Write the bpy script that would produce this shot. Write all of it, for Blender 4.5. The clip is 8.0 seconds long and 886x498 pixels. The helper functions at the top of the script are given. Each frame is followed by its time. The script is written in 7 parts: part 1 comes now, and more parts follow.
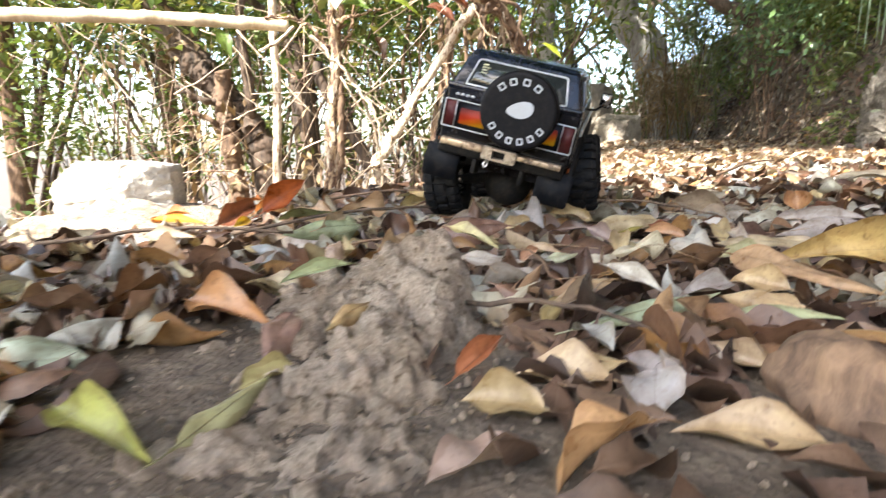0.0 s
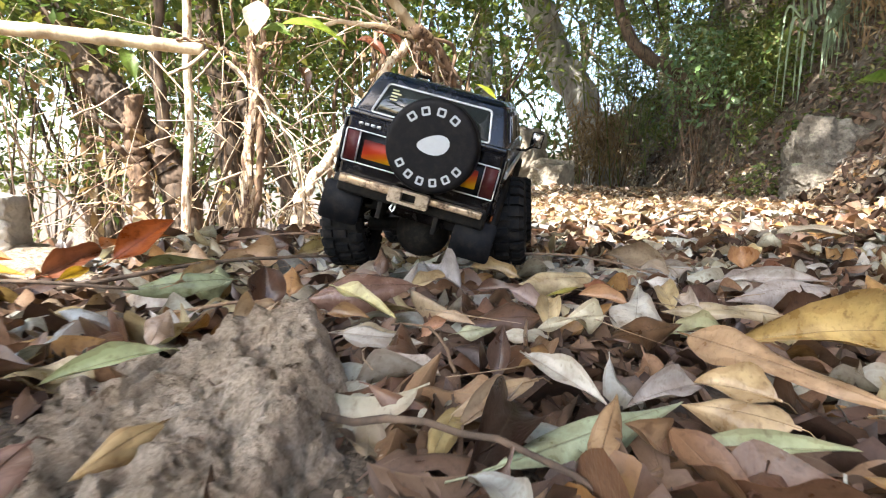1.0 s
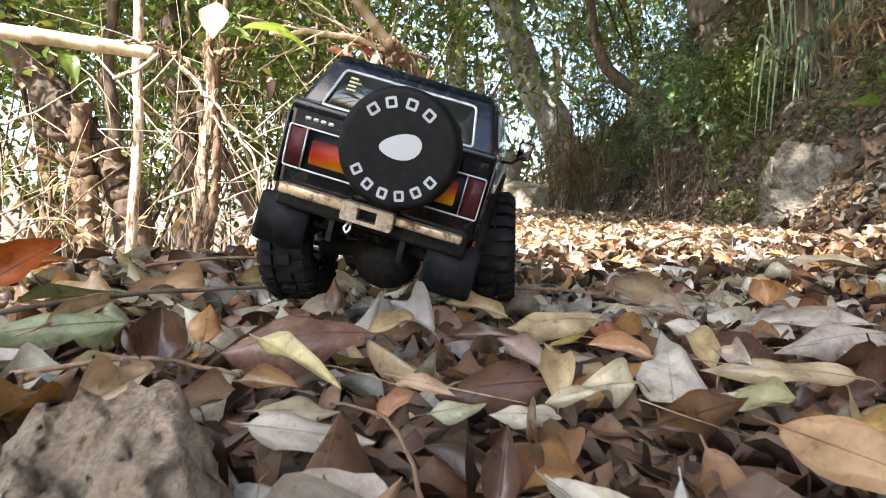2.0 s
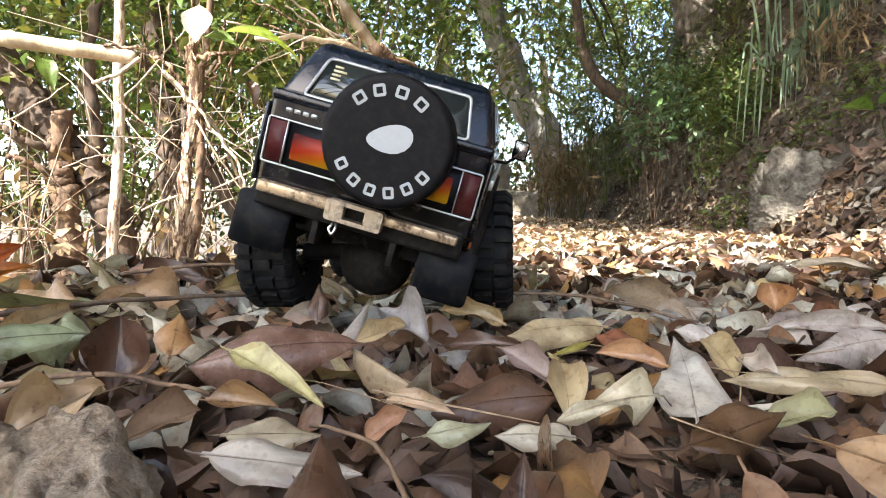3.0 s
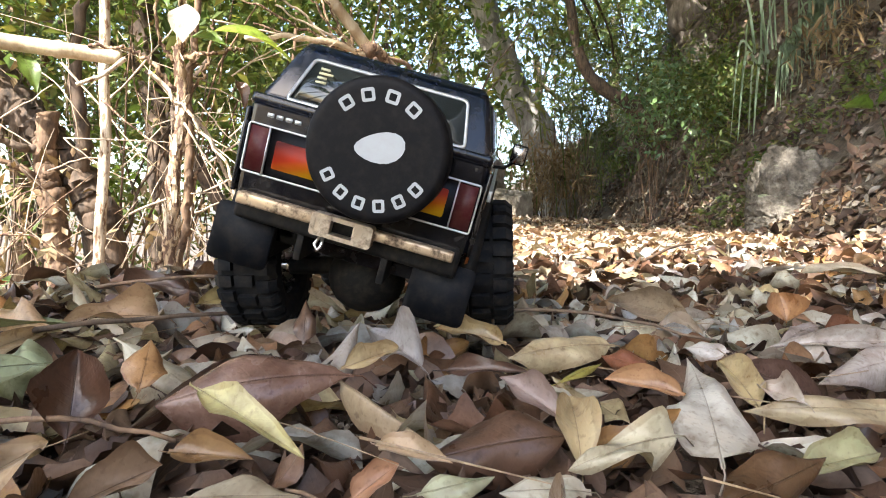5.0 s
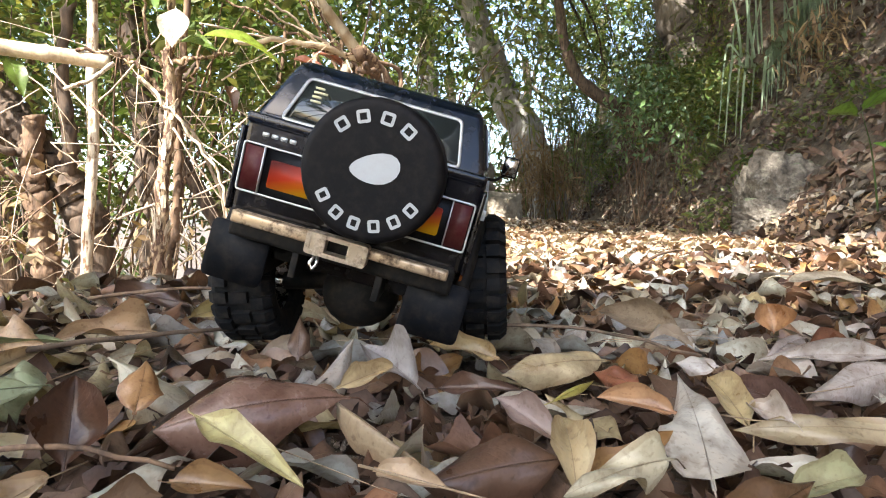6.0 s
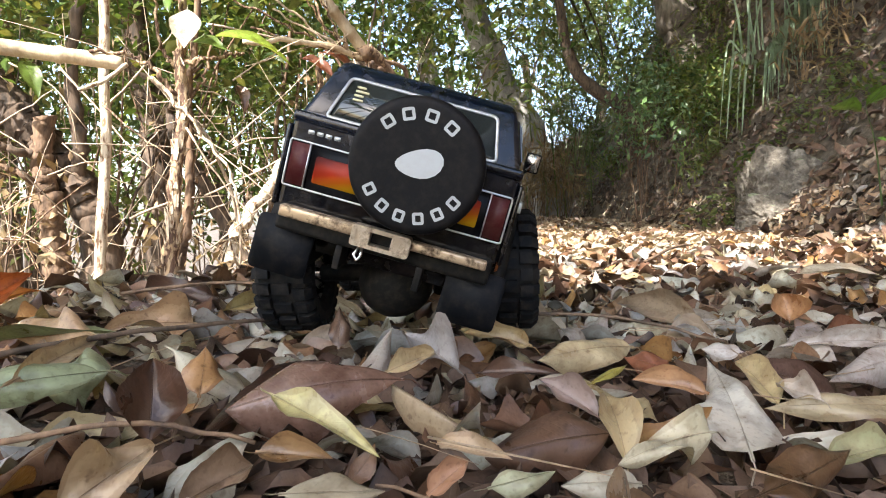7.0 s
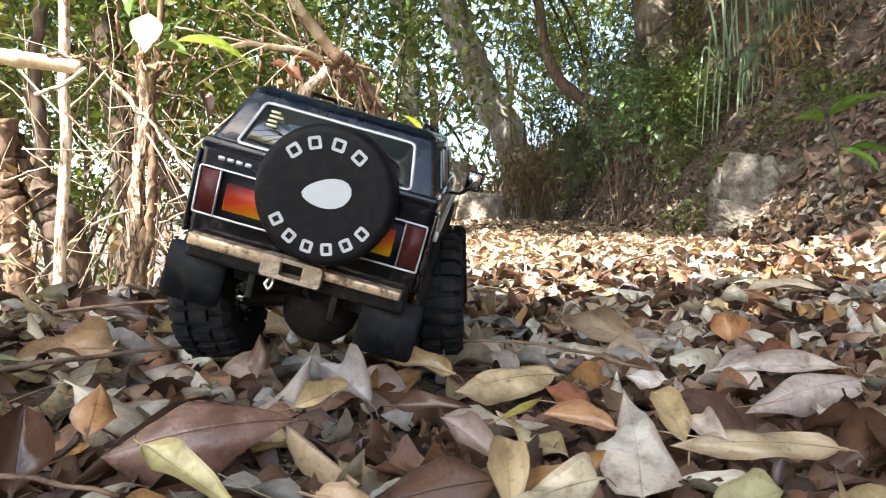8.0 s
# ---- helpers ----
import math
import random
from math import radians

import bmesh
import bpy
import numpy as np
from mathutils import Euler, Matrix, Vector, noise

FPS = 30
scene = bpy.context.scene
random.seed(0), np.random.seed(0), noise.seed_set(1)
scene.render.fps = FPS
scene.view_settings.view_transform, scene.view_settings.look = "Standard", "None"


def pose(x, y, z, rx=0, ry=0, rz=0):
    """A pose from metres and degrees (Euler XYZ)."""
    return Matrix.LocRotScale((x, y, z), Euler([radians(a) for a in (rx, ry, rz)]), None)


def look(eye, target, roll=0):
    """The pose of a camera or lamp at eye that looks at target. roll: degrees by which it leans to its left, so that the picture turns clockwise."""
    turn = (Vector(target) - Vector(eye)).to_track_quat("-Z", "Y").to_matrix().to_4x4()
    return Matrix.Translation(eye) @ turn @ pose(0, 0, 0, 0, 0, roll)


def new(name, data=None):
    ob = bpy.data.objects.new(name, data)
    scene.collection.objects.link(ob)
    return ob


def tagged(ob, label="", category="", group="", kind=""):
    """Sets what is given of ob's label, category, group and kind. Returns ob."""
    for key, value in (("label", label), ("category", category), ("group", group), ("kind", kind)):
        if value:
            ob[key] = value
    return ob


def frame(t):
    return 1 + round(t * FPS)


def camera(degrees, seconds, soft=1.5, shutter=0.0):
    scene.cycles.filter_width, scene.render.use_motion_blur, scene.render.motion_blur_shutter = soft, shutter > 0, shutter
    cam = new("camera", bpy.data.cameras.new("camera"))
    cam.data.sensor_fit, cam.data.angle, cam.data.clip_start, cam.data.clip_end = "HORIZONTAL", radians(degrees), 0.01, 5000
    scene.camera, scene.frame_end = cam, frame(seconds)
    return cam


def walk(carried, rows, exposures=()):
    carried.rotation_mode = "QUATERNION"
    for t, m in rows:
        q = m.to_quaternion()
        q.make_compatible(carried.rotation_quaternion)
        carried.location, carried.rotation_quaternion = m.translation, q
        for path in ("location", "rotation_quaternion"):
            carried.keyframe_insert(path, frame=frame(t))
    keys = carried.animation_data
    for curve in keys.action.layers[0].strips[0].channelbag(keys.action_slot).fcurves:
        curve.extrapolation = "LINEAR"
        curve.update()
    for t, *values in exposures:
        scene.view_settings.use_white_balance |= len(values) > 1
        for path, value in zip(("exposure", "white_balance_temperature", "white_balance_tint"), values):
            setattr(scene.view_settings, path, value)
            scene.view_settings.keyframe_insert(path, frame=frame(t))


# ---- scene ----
cam = camera(71.5, 8.0, soft=1.05, shutter=0.4)
PATH = [
    (0, (0.004, 0.007, 0.115), (-0.006, 1.981, -0.207), 0.0),
    (0.5, (0.045, 0.085, 0.122), (0.178, 2.066, -0.124), 1.3),
    (1, (0.052, 0.164, 0.118), (0.243, 2.146, -0.077), 1.9),
    (1.5, (0.073, 0.244, 0.106), (0.337, 2.22, -0.055), 2.6),
    (2, (0.07, 0.329, 0.112), (0.35, 2.305, -0.007), 2.8),
    (3.5, (0.08, 0.384, 0.099), (0.403, 2.355, 0.014), 2.3),
    (4, (0.099, 0.405, 0.111), (0.412, 2.378, 0.023), 2.4),
    (4.5, (0.083, 0.415, 0.111), (0.398, 2.388, 0.021), 2.2),
    (6, (0.073, 0.411, 0.129), (0.438, 2.375, 0.043), 2.1),
    (6.5, (0.056, 0.414, 0.131), (0.418, 2.379, 0.045), 1.9),
    (7, (0.037, 0.394, 0.123), (0.403, 2.358, 0.032), 1.7),
    (7.5, (0.068, 0.404, 0.138), (0.456, 2.364, 0.056), 1.7),
    (8, (0.095, 0.394, 0.148), (0.511, 2.349, 0.061), 1.9),
]
walk(cam, [(t, look(eye, target, roll)) for t, eye, target, roll in PATH], [(0, 2.52), (0.5, 2.45), (1.5, 2.46), (2.2, 2.35), (3.4, 2.42), (4.5, 2.42), (6, 2.36), (7, 2.28), (7.6, 2.3), (8, 2.48)])

# ---- light ----
TO_SUN = Vector((-0.52, -0.50, 0.69)).normalized()
SUN_ELEVATION = math.asin(TO_SUN.z)
world = bpy.data.worlds.new("sky")
scene.world = world
world.use_nodes = True
sky = world.node_tree.nodes.new("ShaderNodeTexSky")
sky.sky_type, sky.sun_disc = "NISHITA", False
sky.sun_elevation, sky.sun_rotation = SUN_ELEVATION, math.atan2(TO_SUN.x, TO_SUN.y)
sky.dust_density = 1.8
background = world.node_tree.nodes["Background"]
background.inputs["Strength"].default_value = 0.15
world.node_tree.links.new(sky.outputs[0], background.inputs["Color"])
sun = new("sun", bpy.data.lights.new("sun", "SUN"))
sun.data.energy, sun.data.angle, sun.data.color = 4.2, radians(0.53), (1.0, 0.965, 0.92)
sun.matrix_world = look(tuple(TO_SUN * 10), (0, 0, 0))

# ---- materials ----


def material(name):
    m = bpy.data.materials.new(name)
    m.use_nodes = True
    return m, m.node_tree, m.node_tree.nodes["Principled BSDF"]


def node(tree, kind, **inputs):
    n = tree.nodes.new("ShaderNode" + kind)
    for key, value in inputs.items():
        socket = n.inputs[int(key[1:]) if key[0] == "i" and key[1:].isdigit() else key.replace("_", " ")]
        if hasattr(value, "is_linked"):
            tree.links.new(value, socket)
        else:
            socket.default_value = value
    return n


def ramp(tree, fac, stops, mode="LINEAR"):
    n = tree.nodes.new("ShaderNodeValToRGB")
    n.color_ramp.interpolation = mode
    while len(n.color_ramp.elements) < len(stops):
        n.color_ramp.elements.new(0.5)
    for e, (p, c) in zip(n.color_ramp.elements, stops):
        e.position, e.color = p, (*c, 1) if len(c) == 3 else c
    tree.links.new(fac, n.inputs[0])
    return n.outputs[0]


def mix(tree, fac, a, b, mode="MIX"):
    n = tree.nodes.new("ShaderNodeMix")
    n.data_type, n.blend_type = "RGBA", mode
    for socket, value in ((n.inputs[0], fac), (n.inputs[6], a), (n.inputs[7], b)):
        if hasattr(value, "is_linked"):
            tree.links.new(value, socket)
        elif isinstance(value, tuple):
            socket.default_value = (*value, 1)
        else:
            socket.default_value = value
    return n.outputs[2]


def maths(tree, op, a, b=0.0, c=0.0):
    n = tree.nodes.new("ShaderNodeMath")
    n.operation = op
    for socket, value in zip(n.inputs, (a, b, c)):
        if hasattr(value, "is_linked"):
            tree.links.new(value, socket)
        else:
            socket.default_value = value
    return n.outputs[0]


def place(tree):
    """Coordinates in metres, the same for all surfaces."""
    return node(tree, "NewGeometry").outputs["Position"]


def bump(tree, bsdf, height, strength, distance):
    b = node(tree, "Bump", Height=height, Strength=strength, Distance=distance)
    tree.links.new(b.outputs[0], bsdf.inputs["Normal"])


def leaf_material(name, colours, island, gloss=0.33, translucent=0.22, spots=0.7, vein=0.10):
    m, t, b = material(name)
    geo = node(t, "NewGeometry")
    rnd = geo.outputs["Random Per Island"] if island else node(t, "ObjectInfo").outputs["Random"]
    stops = [((i + 0.0) / max(1, len(colours) - 1), c) for i, c in enumerate(colours)]
    if len(colours) > 8:
        stops = [(i / len(colours), c) for i, c in enumerate(colours)]
    base = ramp(t, rnd, stops, "CONSTANT" if len(colours) > 8 else "LINEAR")
    uv = node(t, "UVMap").outputs[0]
    xyz = node(t, "SeparateXYZ", Vector=uv)
    side = maths(t, "ABSOLUTE", maths(t, "SUBTRACT", xyz.outputs[1], 0.5))
    midrib = ramp(t, side, [(0.0, (1, 1, 1)), (0.035, (0, 0, 0))])
    ribs = maths(t, "SINE", maths(t, "MULTIPLY", maths(t, "SUBTRACT", xyz.outputs[0], maths(t, "MULTIPLY", side, 0.35)), 75.0))
    ribs = ramp(t, ribs, [(0.86, (0, 0, 0)), (1.0, (1, 1, 1))])
    veins = maths(t, "MAXIMUM", midrib, maths(t, "MULTIPLY", ribs, 0.14))
    coarse = node(t, "TexNoise", Vector=place(t), Scale=38.0, Detail=4.0, Roughness=0.6).outputs["Fac"]
    fine = node(t, "TexNoise", Vector=place(t), Scale=260.0, Detail=3.0).outputs["Fac"]
    blotch = ramp(t, coarse, [(0.34, (0.40, 0.32, 0.26)), (0.54, (1.0, 1.0, 1.0)), (0.75, (1.2, 1.15, 1.1))])
    wide = node(t, "TexNoise", Vector=place(t), Scale=17.0, Detail=2.0).outputs["Fac"]
    base = mix(t, ramp(t, wide, [(0.42, (0, 0, 0)), (0.66, (0.55, 0.55, 0.55))]), base, mix(t, 1.0, base, (0.52, 0.40, 0.30) if len(colours) > 8 else (0.72, 0.66, 0.6), "MULTIPLY"))
    col = mix(t, spots, base, blotch, "MULTIPLY")
    speck = ramp(t, fine, [(0.28, (0.55, 0.5, 0.45)), (0.42, (1, 1, 1))])
    col = mix(t, 0.6, col, speck, "MULTIPLY")
    spot = node(t, "TexNoise", Vector=place(t), Scale=110.0, Detail=2.0, Roughness=0.5).outputs["Fac"]
    col = mix(t, 0.75 * spots, col, ramp(t, spot, [(0.25, (0.30, 0.21, 0.15)), (0.36, (1, 1, 1)), (0.68, (1, 1, 1)), (0.80, (0.55, 0.44, 0.34))]), "MULTIPLY")
    rim = maths(t, "ADD", maths(t, "MULTIPLY", side, 1.3), maths(t, "MULTIPLY", coarse, 0.9))
    col = mix(t, 0.55 * spots, col, ramp(t, rim, [(0.95, (1, 1, 1)), (1.12, (0.42, 0.30, 0.21))]), "MULTIPLY")
    pale = mix(t, 0.5, base, (0.62, 0.5, 0.33))
    col = mix(t, maths(t, "MULTIPLY", veins, vein), col, pale)
    t.links.new(col, b.inputs["Base Color"])
    t.links.new(maths(t, "ADD", maths(t, "MULTIPLY", coarse, 0.3), gloss - 0.13), b.inputs["Roughness"])
    bump(t, b, maths(t, "ADD", maths(t, "MULTIPLY", veins, -0.22), maths(t, "MULTIPLY", coarse, 2.2)), 0.55, 0.002)
    glow = node(t, "BsdfTranslucent", Color=mix(t, 1.0, col, (1.0, 0.9, 0.55), "MULTIPLY"))
    both = node(t, "MixShader", Fac=translucent, i1=b.outputs[0], i2=glow.outputs[0])
    t.links.new(both.outputs[0], t.nodes["Material Output"].inputs[0])
    return m


# Darkest browns also stand in for backlit leaves and the shade between leaves.
LITTER = [(0.40, 0.29, 0.18), (0.11, 0.052, 0.028), (0.52, 0.44, 0.33), (0.30, 0.15, 0.075), (0.045, 0.022, 0.014), (0.44, 0.38, 0.31), (0.20, 0.095, 0.05), (0.52, 0.38, 0.20),
          (0.24, 0.12, 0.065), (0.45, 0.35, 0.27), (0.085, 0.042, 0.025), (0.58, 0.50, 0.38), (0.34, 0.19, 0.10), (0.42, 0.21, 0.075), (0.06, 0.03, 0.019), (0.36, 0.32, 0.28),
          (0.26, 0.14, 0.08), (0.50, 0.40, 0.27), (0.17, 0.08, 0.045), (0.36, 0.25, 0.16)]
# Cooler tint: the bluish sky sheen on the leaves is put into the colour.
LITTER = [(0.92 * c[0], 1.07 * c[1], 1.20 * c[2]) for c in LITTER]
# Greyer and darker palette than the path litter.
M_BANK_LITTER = leaf_material("grey-brown leaves", [(0.222, 0.195, 0.156), (0.104, 0.082, 0.061), (0.296, 0.273, 0.230), (0.067, 0.051, 0.037), (0.178, 0.148, 0.115), (0.244, 0.187, 0.123), (0.133, 0.109, 0.082), (0.340, 0.312, 0.271), (0.163, 0.117, 0.074), (0.089, 0.070, 0.053)], True, 0.5, 0.15)
M_LITTER = leaf_material("dry leaf litter", LITTER, True, 0.30, 0.22)
# Paler litter colours: the sun's glare on the far path put into the colour.
M_SUNLIT_LITTER = leaf_material("sunlit pale leaves", [(0.50, 0.41, 0.30), (0.20, 0.12, 0.075), (0.60, 0.52, 0.41), (0.38, 0.25, 0.15), (0.54, 0.47, 0.38), (0.11, 0.07, 0.045), (0.62, 0.53, 0.38), (0.44, 0.33, 0.23), (0.66, 0.59, 0.49), (0.30, 0.20, 0.13), (0.48, 0.30, 0.14), (0.55, 0.46, 0.34)], True, 0.4, 0.2)
# Decayed leaves, their dark colour also painting the shade between upper leaves.
M_SHADE_MOULD = leaf_material("decayed leaves with gap shade", [(0.075, 0.042, 0.027), (0.14, 0.082, 0.05), (0.045, 0.027, 0.019), (0.20, 0.125, 0.075), (0.10, 0.057, 0.04)], True, 0.6, 0.05)
M_DRY = leaf_material("dry leaves", LITTER, False, 0.30)
M_GREEN = leaf_material("green foliage", [(0.07, 0.125, 0.03), (0.13, 0.215, 0.04), (0.045, 0.085, 0.028), (0.20, 0.265, 0.06), (0.09, 0.15, 0.045), (0.26, 0.28, 0.075), (0.12, 0.125, 0.045)], True, 0.38, 0.5, 0.3, 0.25)
M_BAMBOO_LEAF = leaf_material("bamboo foliage", [(0.20, 0.27, 0.08), (0.12, 0.18, 0.06), (0.29, 0.33, 0.11), (0.16, 0.23, 0.09), (0.32, 0.28, 0.12)], True, 0.3, 0.5, 0.3, 0.1)
M_BLUEGREEN = leaf_material("blue-green foliage", [(0.15, 0.25, 0.13), (0.10, 0.19, 0.09), (0.22, 0.32, 0.18), (0.17, 0.30, 0.08), (0.26, 0.33, 0.22)], True, 0.3, 0.4, 0.3, 0.2)
M_STRAW = leaf_material("dead straw leaves", [(0.34, 0.24, 0.12), (0.22, 0.14, 0.07), (0.42, 0.32, 0.18), (0.15, 0.10, 0.055)], True, 0.55, 0.25, 0.4, 0.1)
M_STRAP = leaf_material("strap leaves", [(0.30, 0.42, 0.27), (0.21, 0.33, 0.19), (0.38, 0.48, 0.33), (0.40, 0.42, 0.24)], True, 0.35, 0.2, 0.3, 0.3)


def soil_material():
    m, t, b = material("dry soil")
    p = place(t)
    big = node(t, "TexNoise", Vector=p, Scale=3.0, Detail=6.0, Roughness=0.6).outputs["Fac"]
    mid = node(t, "TexNoise", Vector=p, Scale=45.0, Detail=6.0, Roughness=0.7).outputs["Fac"]
    grain = node(t, "TexVoronoi", Vector=p, Scale=190.0).outputs["Distance"]
    col = ramp(t, mid, [(0.25, (0.06, 0.046, 0.033)), (0.5, (0.165, 0.13, 0.095)), (0.75, (0.30, 0.245, 0.18))])
    col = mix(t, 0.5, col, ramp(t, big, [(0.35, (0.5, 0.42, 0.34)), (0.65, (1, 1, 1))]), "MULTIPLY")
    col = mix(t, 0.35, col, ramp(t, grain, [(0.0, (1.2, 1.15, 1.1)), (0.6, (0.45, 0.42, 0.38))]), "MULTIPLY")
    t.links.new(col, b.inputs["Base Color"])
    b.inputs["Roughness"].default_value = 0.95
    bump(t, b, maths(t, "ADD", maths(t, "MULTIPLY", mid, 2.0), maths(t, "MULTIPLY", grain, -0.6)), 0.9, 0.006)
    return m


def clay_material():
    m, t, b = material("crumbly clay")
    p = place(t)
    big = node(t, "TexNoise", Vector=p, Scale=14.0, Detail=4.0).outputs["Fac"]
    mid = node(t, "TexNoise", Vector=p, Scale=70.0, Detail=12.0, Roughness=0.75).outputs["Fac"]
    fine = node(t, "TexNoise", Vector=p, Scale=420.0, Detail=4.0, Roughness=0.7).outputs["Fac"]
    crumbs = node(t, "TexVoronoi", Vector=p, Scale=150.0).outputs["Distance"]
    col = ramp(t, mid, [(0.32, (0.36, 0.285, 0.21)), (0.47, (0.56, 0.465, 0.36)), (0.68, (0.68, 0.585, 0.47))])
    col = mix(t, 0.6, col, ramp(t, big, [(0.38, (0.68, 0.62, 0.55)), (0.6, (1.08, 1.06, 1.04))]), "MULTIPLY")
    col = mix(t, 0.5, col, ramp(t, fine, [(0.35, (0.5, 0.46, 0.42)), (0.6, (1.15, 1.13, 1.1))]), "MULTIPLY")
    # Shade of the hollows painted into the colour, with crests lightened.
    pits = node(t, "TexNoise", Vector=p, Scale=95.0, Detail=7.0, Roughness=0.62).outputs["Fac"]
    col = mix(t, 0.85, col, ramp(t, pits, [(0.34, (0.36, 0.31, 0.25)), (0.43, (1, 1, 1)), (0.62, (1.0, 1.0, 1.0)), (0.72, (1.3, 1.28, 1.25))]), "MULTIPLY")
    t.links.new(col, b.inputs["Base Color"])
    b.inputs["Roughness"].default_value = 0.95
    b.inputs["Specular IOR Level"].default_value = 0.2
    h = maths(t, "ADD", maths(t, "MULTIPLY", mid, 2.2), maths(t, "ADD", maths(t, "MULTIPLY", pits, 2.4), maths(t, "MULTIPLY", crumbs, -0.5)))
    bump(t, b, h, 0.95, 0.008)
    return m


def rock_material(name, dark, mid_c, light, scale=22.0):
    m, t, b = material(name)
    p = place(t)
    big = node(t, "TexNoise", Vector=p, Scale=scale * 0.25, Detail=5.0).outputs["Fac"]
    mid = node(t, "TexNoise", Vector=p, Scale=scale, Detail=9.0, Roughness=0.72).outputs["Fac"]
    pits = node(t, "TexVoronoi", Vector=p, Scale=scale * 5).outputs["Distance"]
    col = ramp(t, mid, [(0.3, dark), (0.5, mid_c), (0.72, light)])
    col = mix(t, 0.55, col, ramp(t, big, [(0.35, (0.55, 0.5, 0.45)), (0.62, (1.05, 1.03, 1.0))]), "MULTIPLY")
    if "mossy" in name:
        up = node(t, "SeparateXYZ", Vector=node(t, "NewGeometry").outputs["Normal"]).outputs[2]
        moss = ramp(t, maths(t, "ADD", maths(t, "MULTIPLY", up, 0.5), mid), [(0.88, (0, 0, 0)), (1.06, (1, 1, 1))])
        col = mix(t, maths(t, "MULTIPLY", moss, 0.75), col, (0.20, 0.24, 0.13))
    t.links.new(col, b.inputs["Base Color"])
    b.inputs["Roughness"].default_value = 0.9
    bump(t, b, maths(t, "ADD", mid, maths(t, "MULTIPLY", pits, 0.25)), 0.7, 0.35 / scale)
    return m


def bark_material(name, dark, light, scale=14.0, rough=0.85, rings=False):
    m, t, b = material(name)
    p = place(t)
    stretched = node(t, "Mapping", Vector=p, Scale=(1.0, 1.0, 0.22)).outputs[0]
    n = node(t, "TexNoise", Vector=stretched, Scale=scale * 3, Detail=7.0, Roughness=0.65).outputs["Fac"]
    patch = node(t, "TexNoise", Vector=p, Scale=scale * 0.5, Detail=3.0).outputs["Fac"]
    col = ramp(t, n, [(0.32, dark), (0.62, light)])
    col = mix(t, 0.6, col, ramp(t, patch, [(0.38, (0.5, 0.46, 0.42)), (0.6, (1.1, 1.1, 1.08))]), "MULTIPLY")
    t.links.new(col, b.inputs["Base Color"])
    b.inputs["Roughness"].default_value = rough
    bump(t, b, n, 0.6, 0.08 / scale)
    return m


M_SOIL = soil_material()
M_CLOD = clay_material()
M_BOULDER = rock_material("pale boulder", (0.13, 0.11, 0.085), (0.30, 0.26, 0.20), (0.45, 0.40, 0.32), 6.0)
# Raised paleness: the full sun on the stone is put into its colour.
M_GLARE_STONE = rock_material("sandy stone with sun glare", (0.42, 0.38, 0.31), (0.58, 0.54, 0.46), (0.70, 0.66, 0.58), 26.0)
M_GREYROCK = rock_material("mossy grey rock", (0.02, 0.016, 0.012), (0.13, 0.112, 0.088), (0.34, 0.31, 0.26), 13.0)
M_BARK = bark_material("brown bark", (0.06, 0.035, 0.022), (0.25, 0.155, 0.09))
# Darker copy of grey bark: the trunk's shade is put into the colour.
M_SHADEBARK = bark_material("shaded brown-grey bark", (0.075, 0.062, 0.05), (0.22, 0.185, 0.15), 6.0)
M_GREYBARK = bark_material("pale grey bark", (0.17, 0.16, 0.145), (0.44, 0.42, 0.39), 5.0)
M_DARKBARK = bark_material("dark bark", (0.03, 0.022, 0.016), (0.15, 0.10, 0.065))
M_BAMBOO = bark_material("dry bamboo", (0.42, 0.29, 0.16), (0.70, 0.57, 0.38), 10.0, 0.5)


def peel_material(name, pale, brown, cut):
    """Bark that flakes off in strips: pale wood over brown bark."""
    m, t, b = material(name)
    p = place(t)
    strip = node(t, "TexNoise", Vector=node(t, "Mapping", Vector=p, Scale=(1.0, 1.0, 0.35)).outputs[0], Scale=70.0, Detail=5.0, Roughness=0.6).outputs["Fac"]
    grain = node(t, "TexNoise", Vector=node(t, "Mapping", Vector=p, Scale=(1.0, 1.0, 0.12)).outputs[0], Scale=160.0, Detail=4.0).outputs["Fac"]
    col = ramp(t, strip, [(cut - 0.04, brown), (cut + 0.02, pale), (cut + 0.25, tuple(c * 1.15 for c in pale))])
    col = mix(t, 0.7, col, ramp(t, grain, [(0.3, (0.55, 0.48, 0.42)), (0.65, (1.1, 1.08, 1.05))]), "MULTIPLY")
    t.links.new(col, b.inputs["Base Color"])
    b.inputs["Roughness"].default_value = 0.8
    bump(t, b, maths(t, "ADD", strip, maths(t, "MULTIPLY", grain, 0.4)), 0.8, 0.008)
    return m


M_PEEL = peel_material("peeling bark", (0.40, 0.285, 0.17), (0.11, 0.058, 0.034), 0.52)
M_FLAKY = peel_material("flaky pale bark", (0.62, 0.52, 0.38), (0.26, 0.15, 0.08), 0.44)
M_STICK = bark_material("dry twigs", (0.22, 0.15, 0.10), (0.60, 0.48, 0.34), 30.0, 0.7)

# ---- building helpers ----
rng = np.random.default_rng(7)


def thing(name, where, label, category, group="", kind=""):
    ob = new(name)
    ob.empty_display_size = 0.05
    ob.matrix_world = where if isinstance(where, Matrix) else Matrix.Translation(where)
    return tagged(ob, label, category, group, kind)


def part(name, bm, mat, parent=None, label="", smooth=True, kind=""):
    me = bpy.data.meshes.new(name)
    bm.normal_update()
    bm.to_mesh(me)
    bm.free()
    me.materials.append(mat)
    if smooth:
        me.polygons.foreach_set("use_smooth", [True] * len(me.polygons))
    ob = new(name, me)
    if parent:
        ob.parent = parent
    return tagged(ob, label, kind=kind)


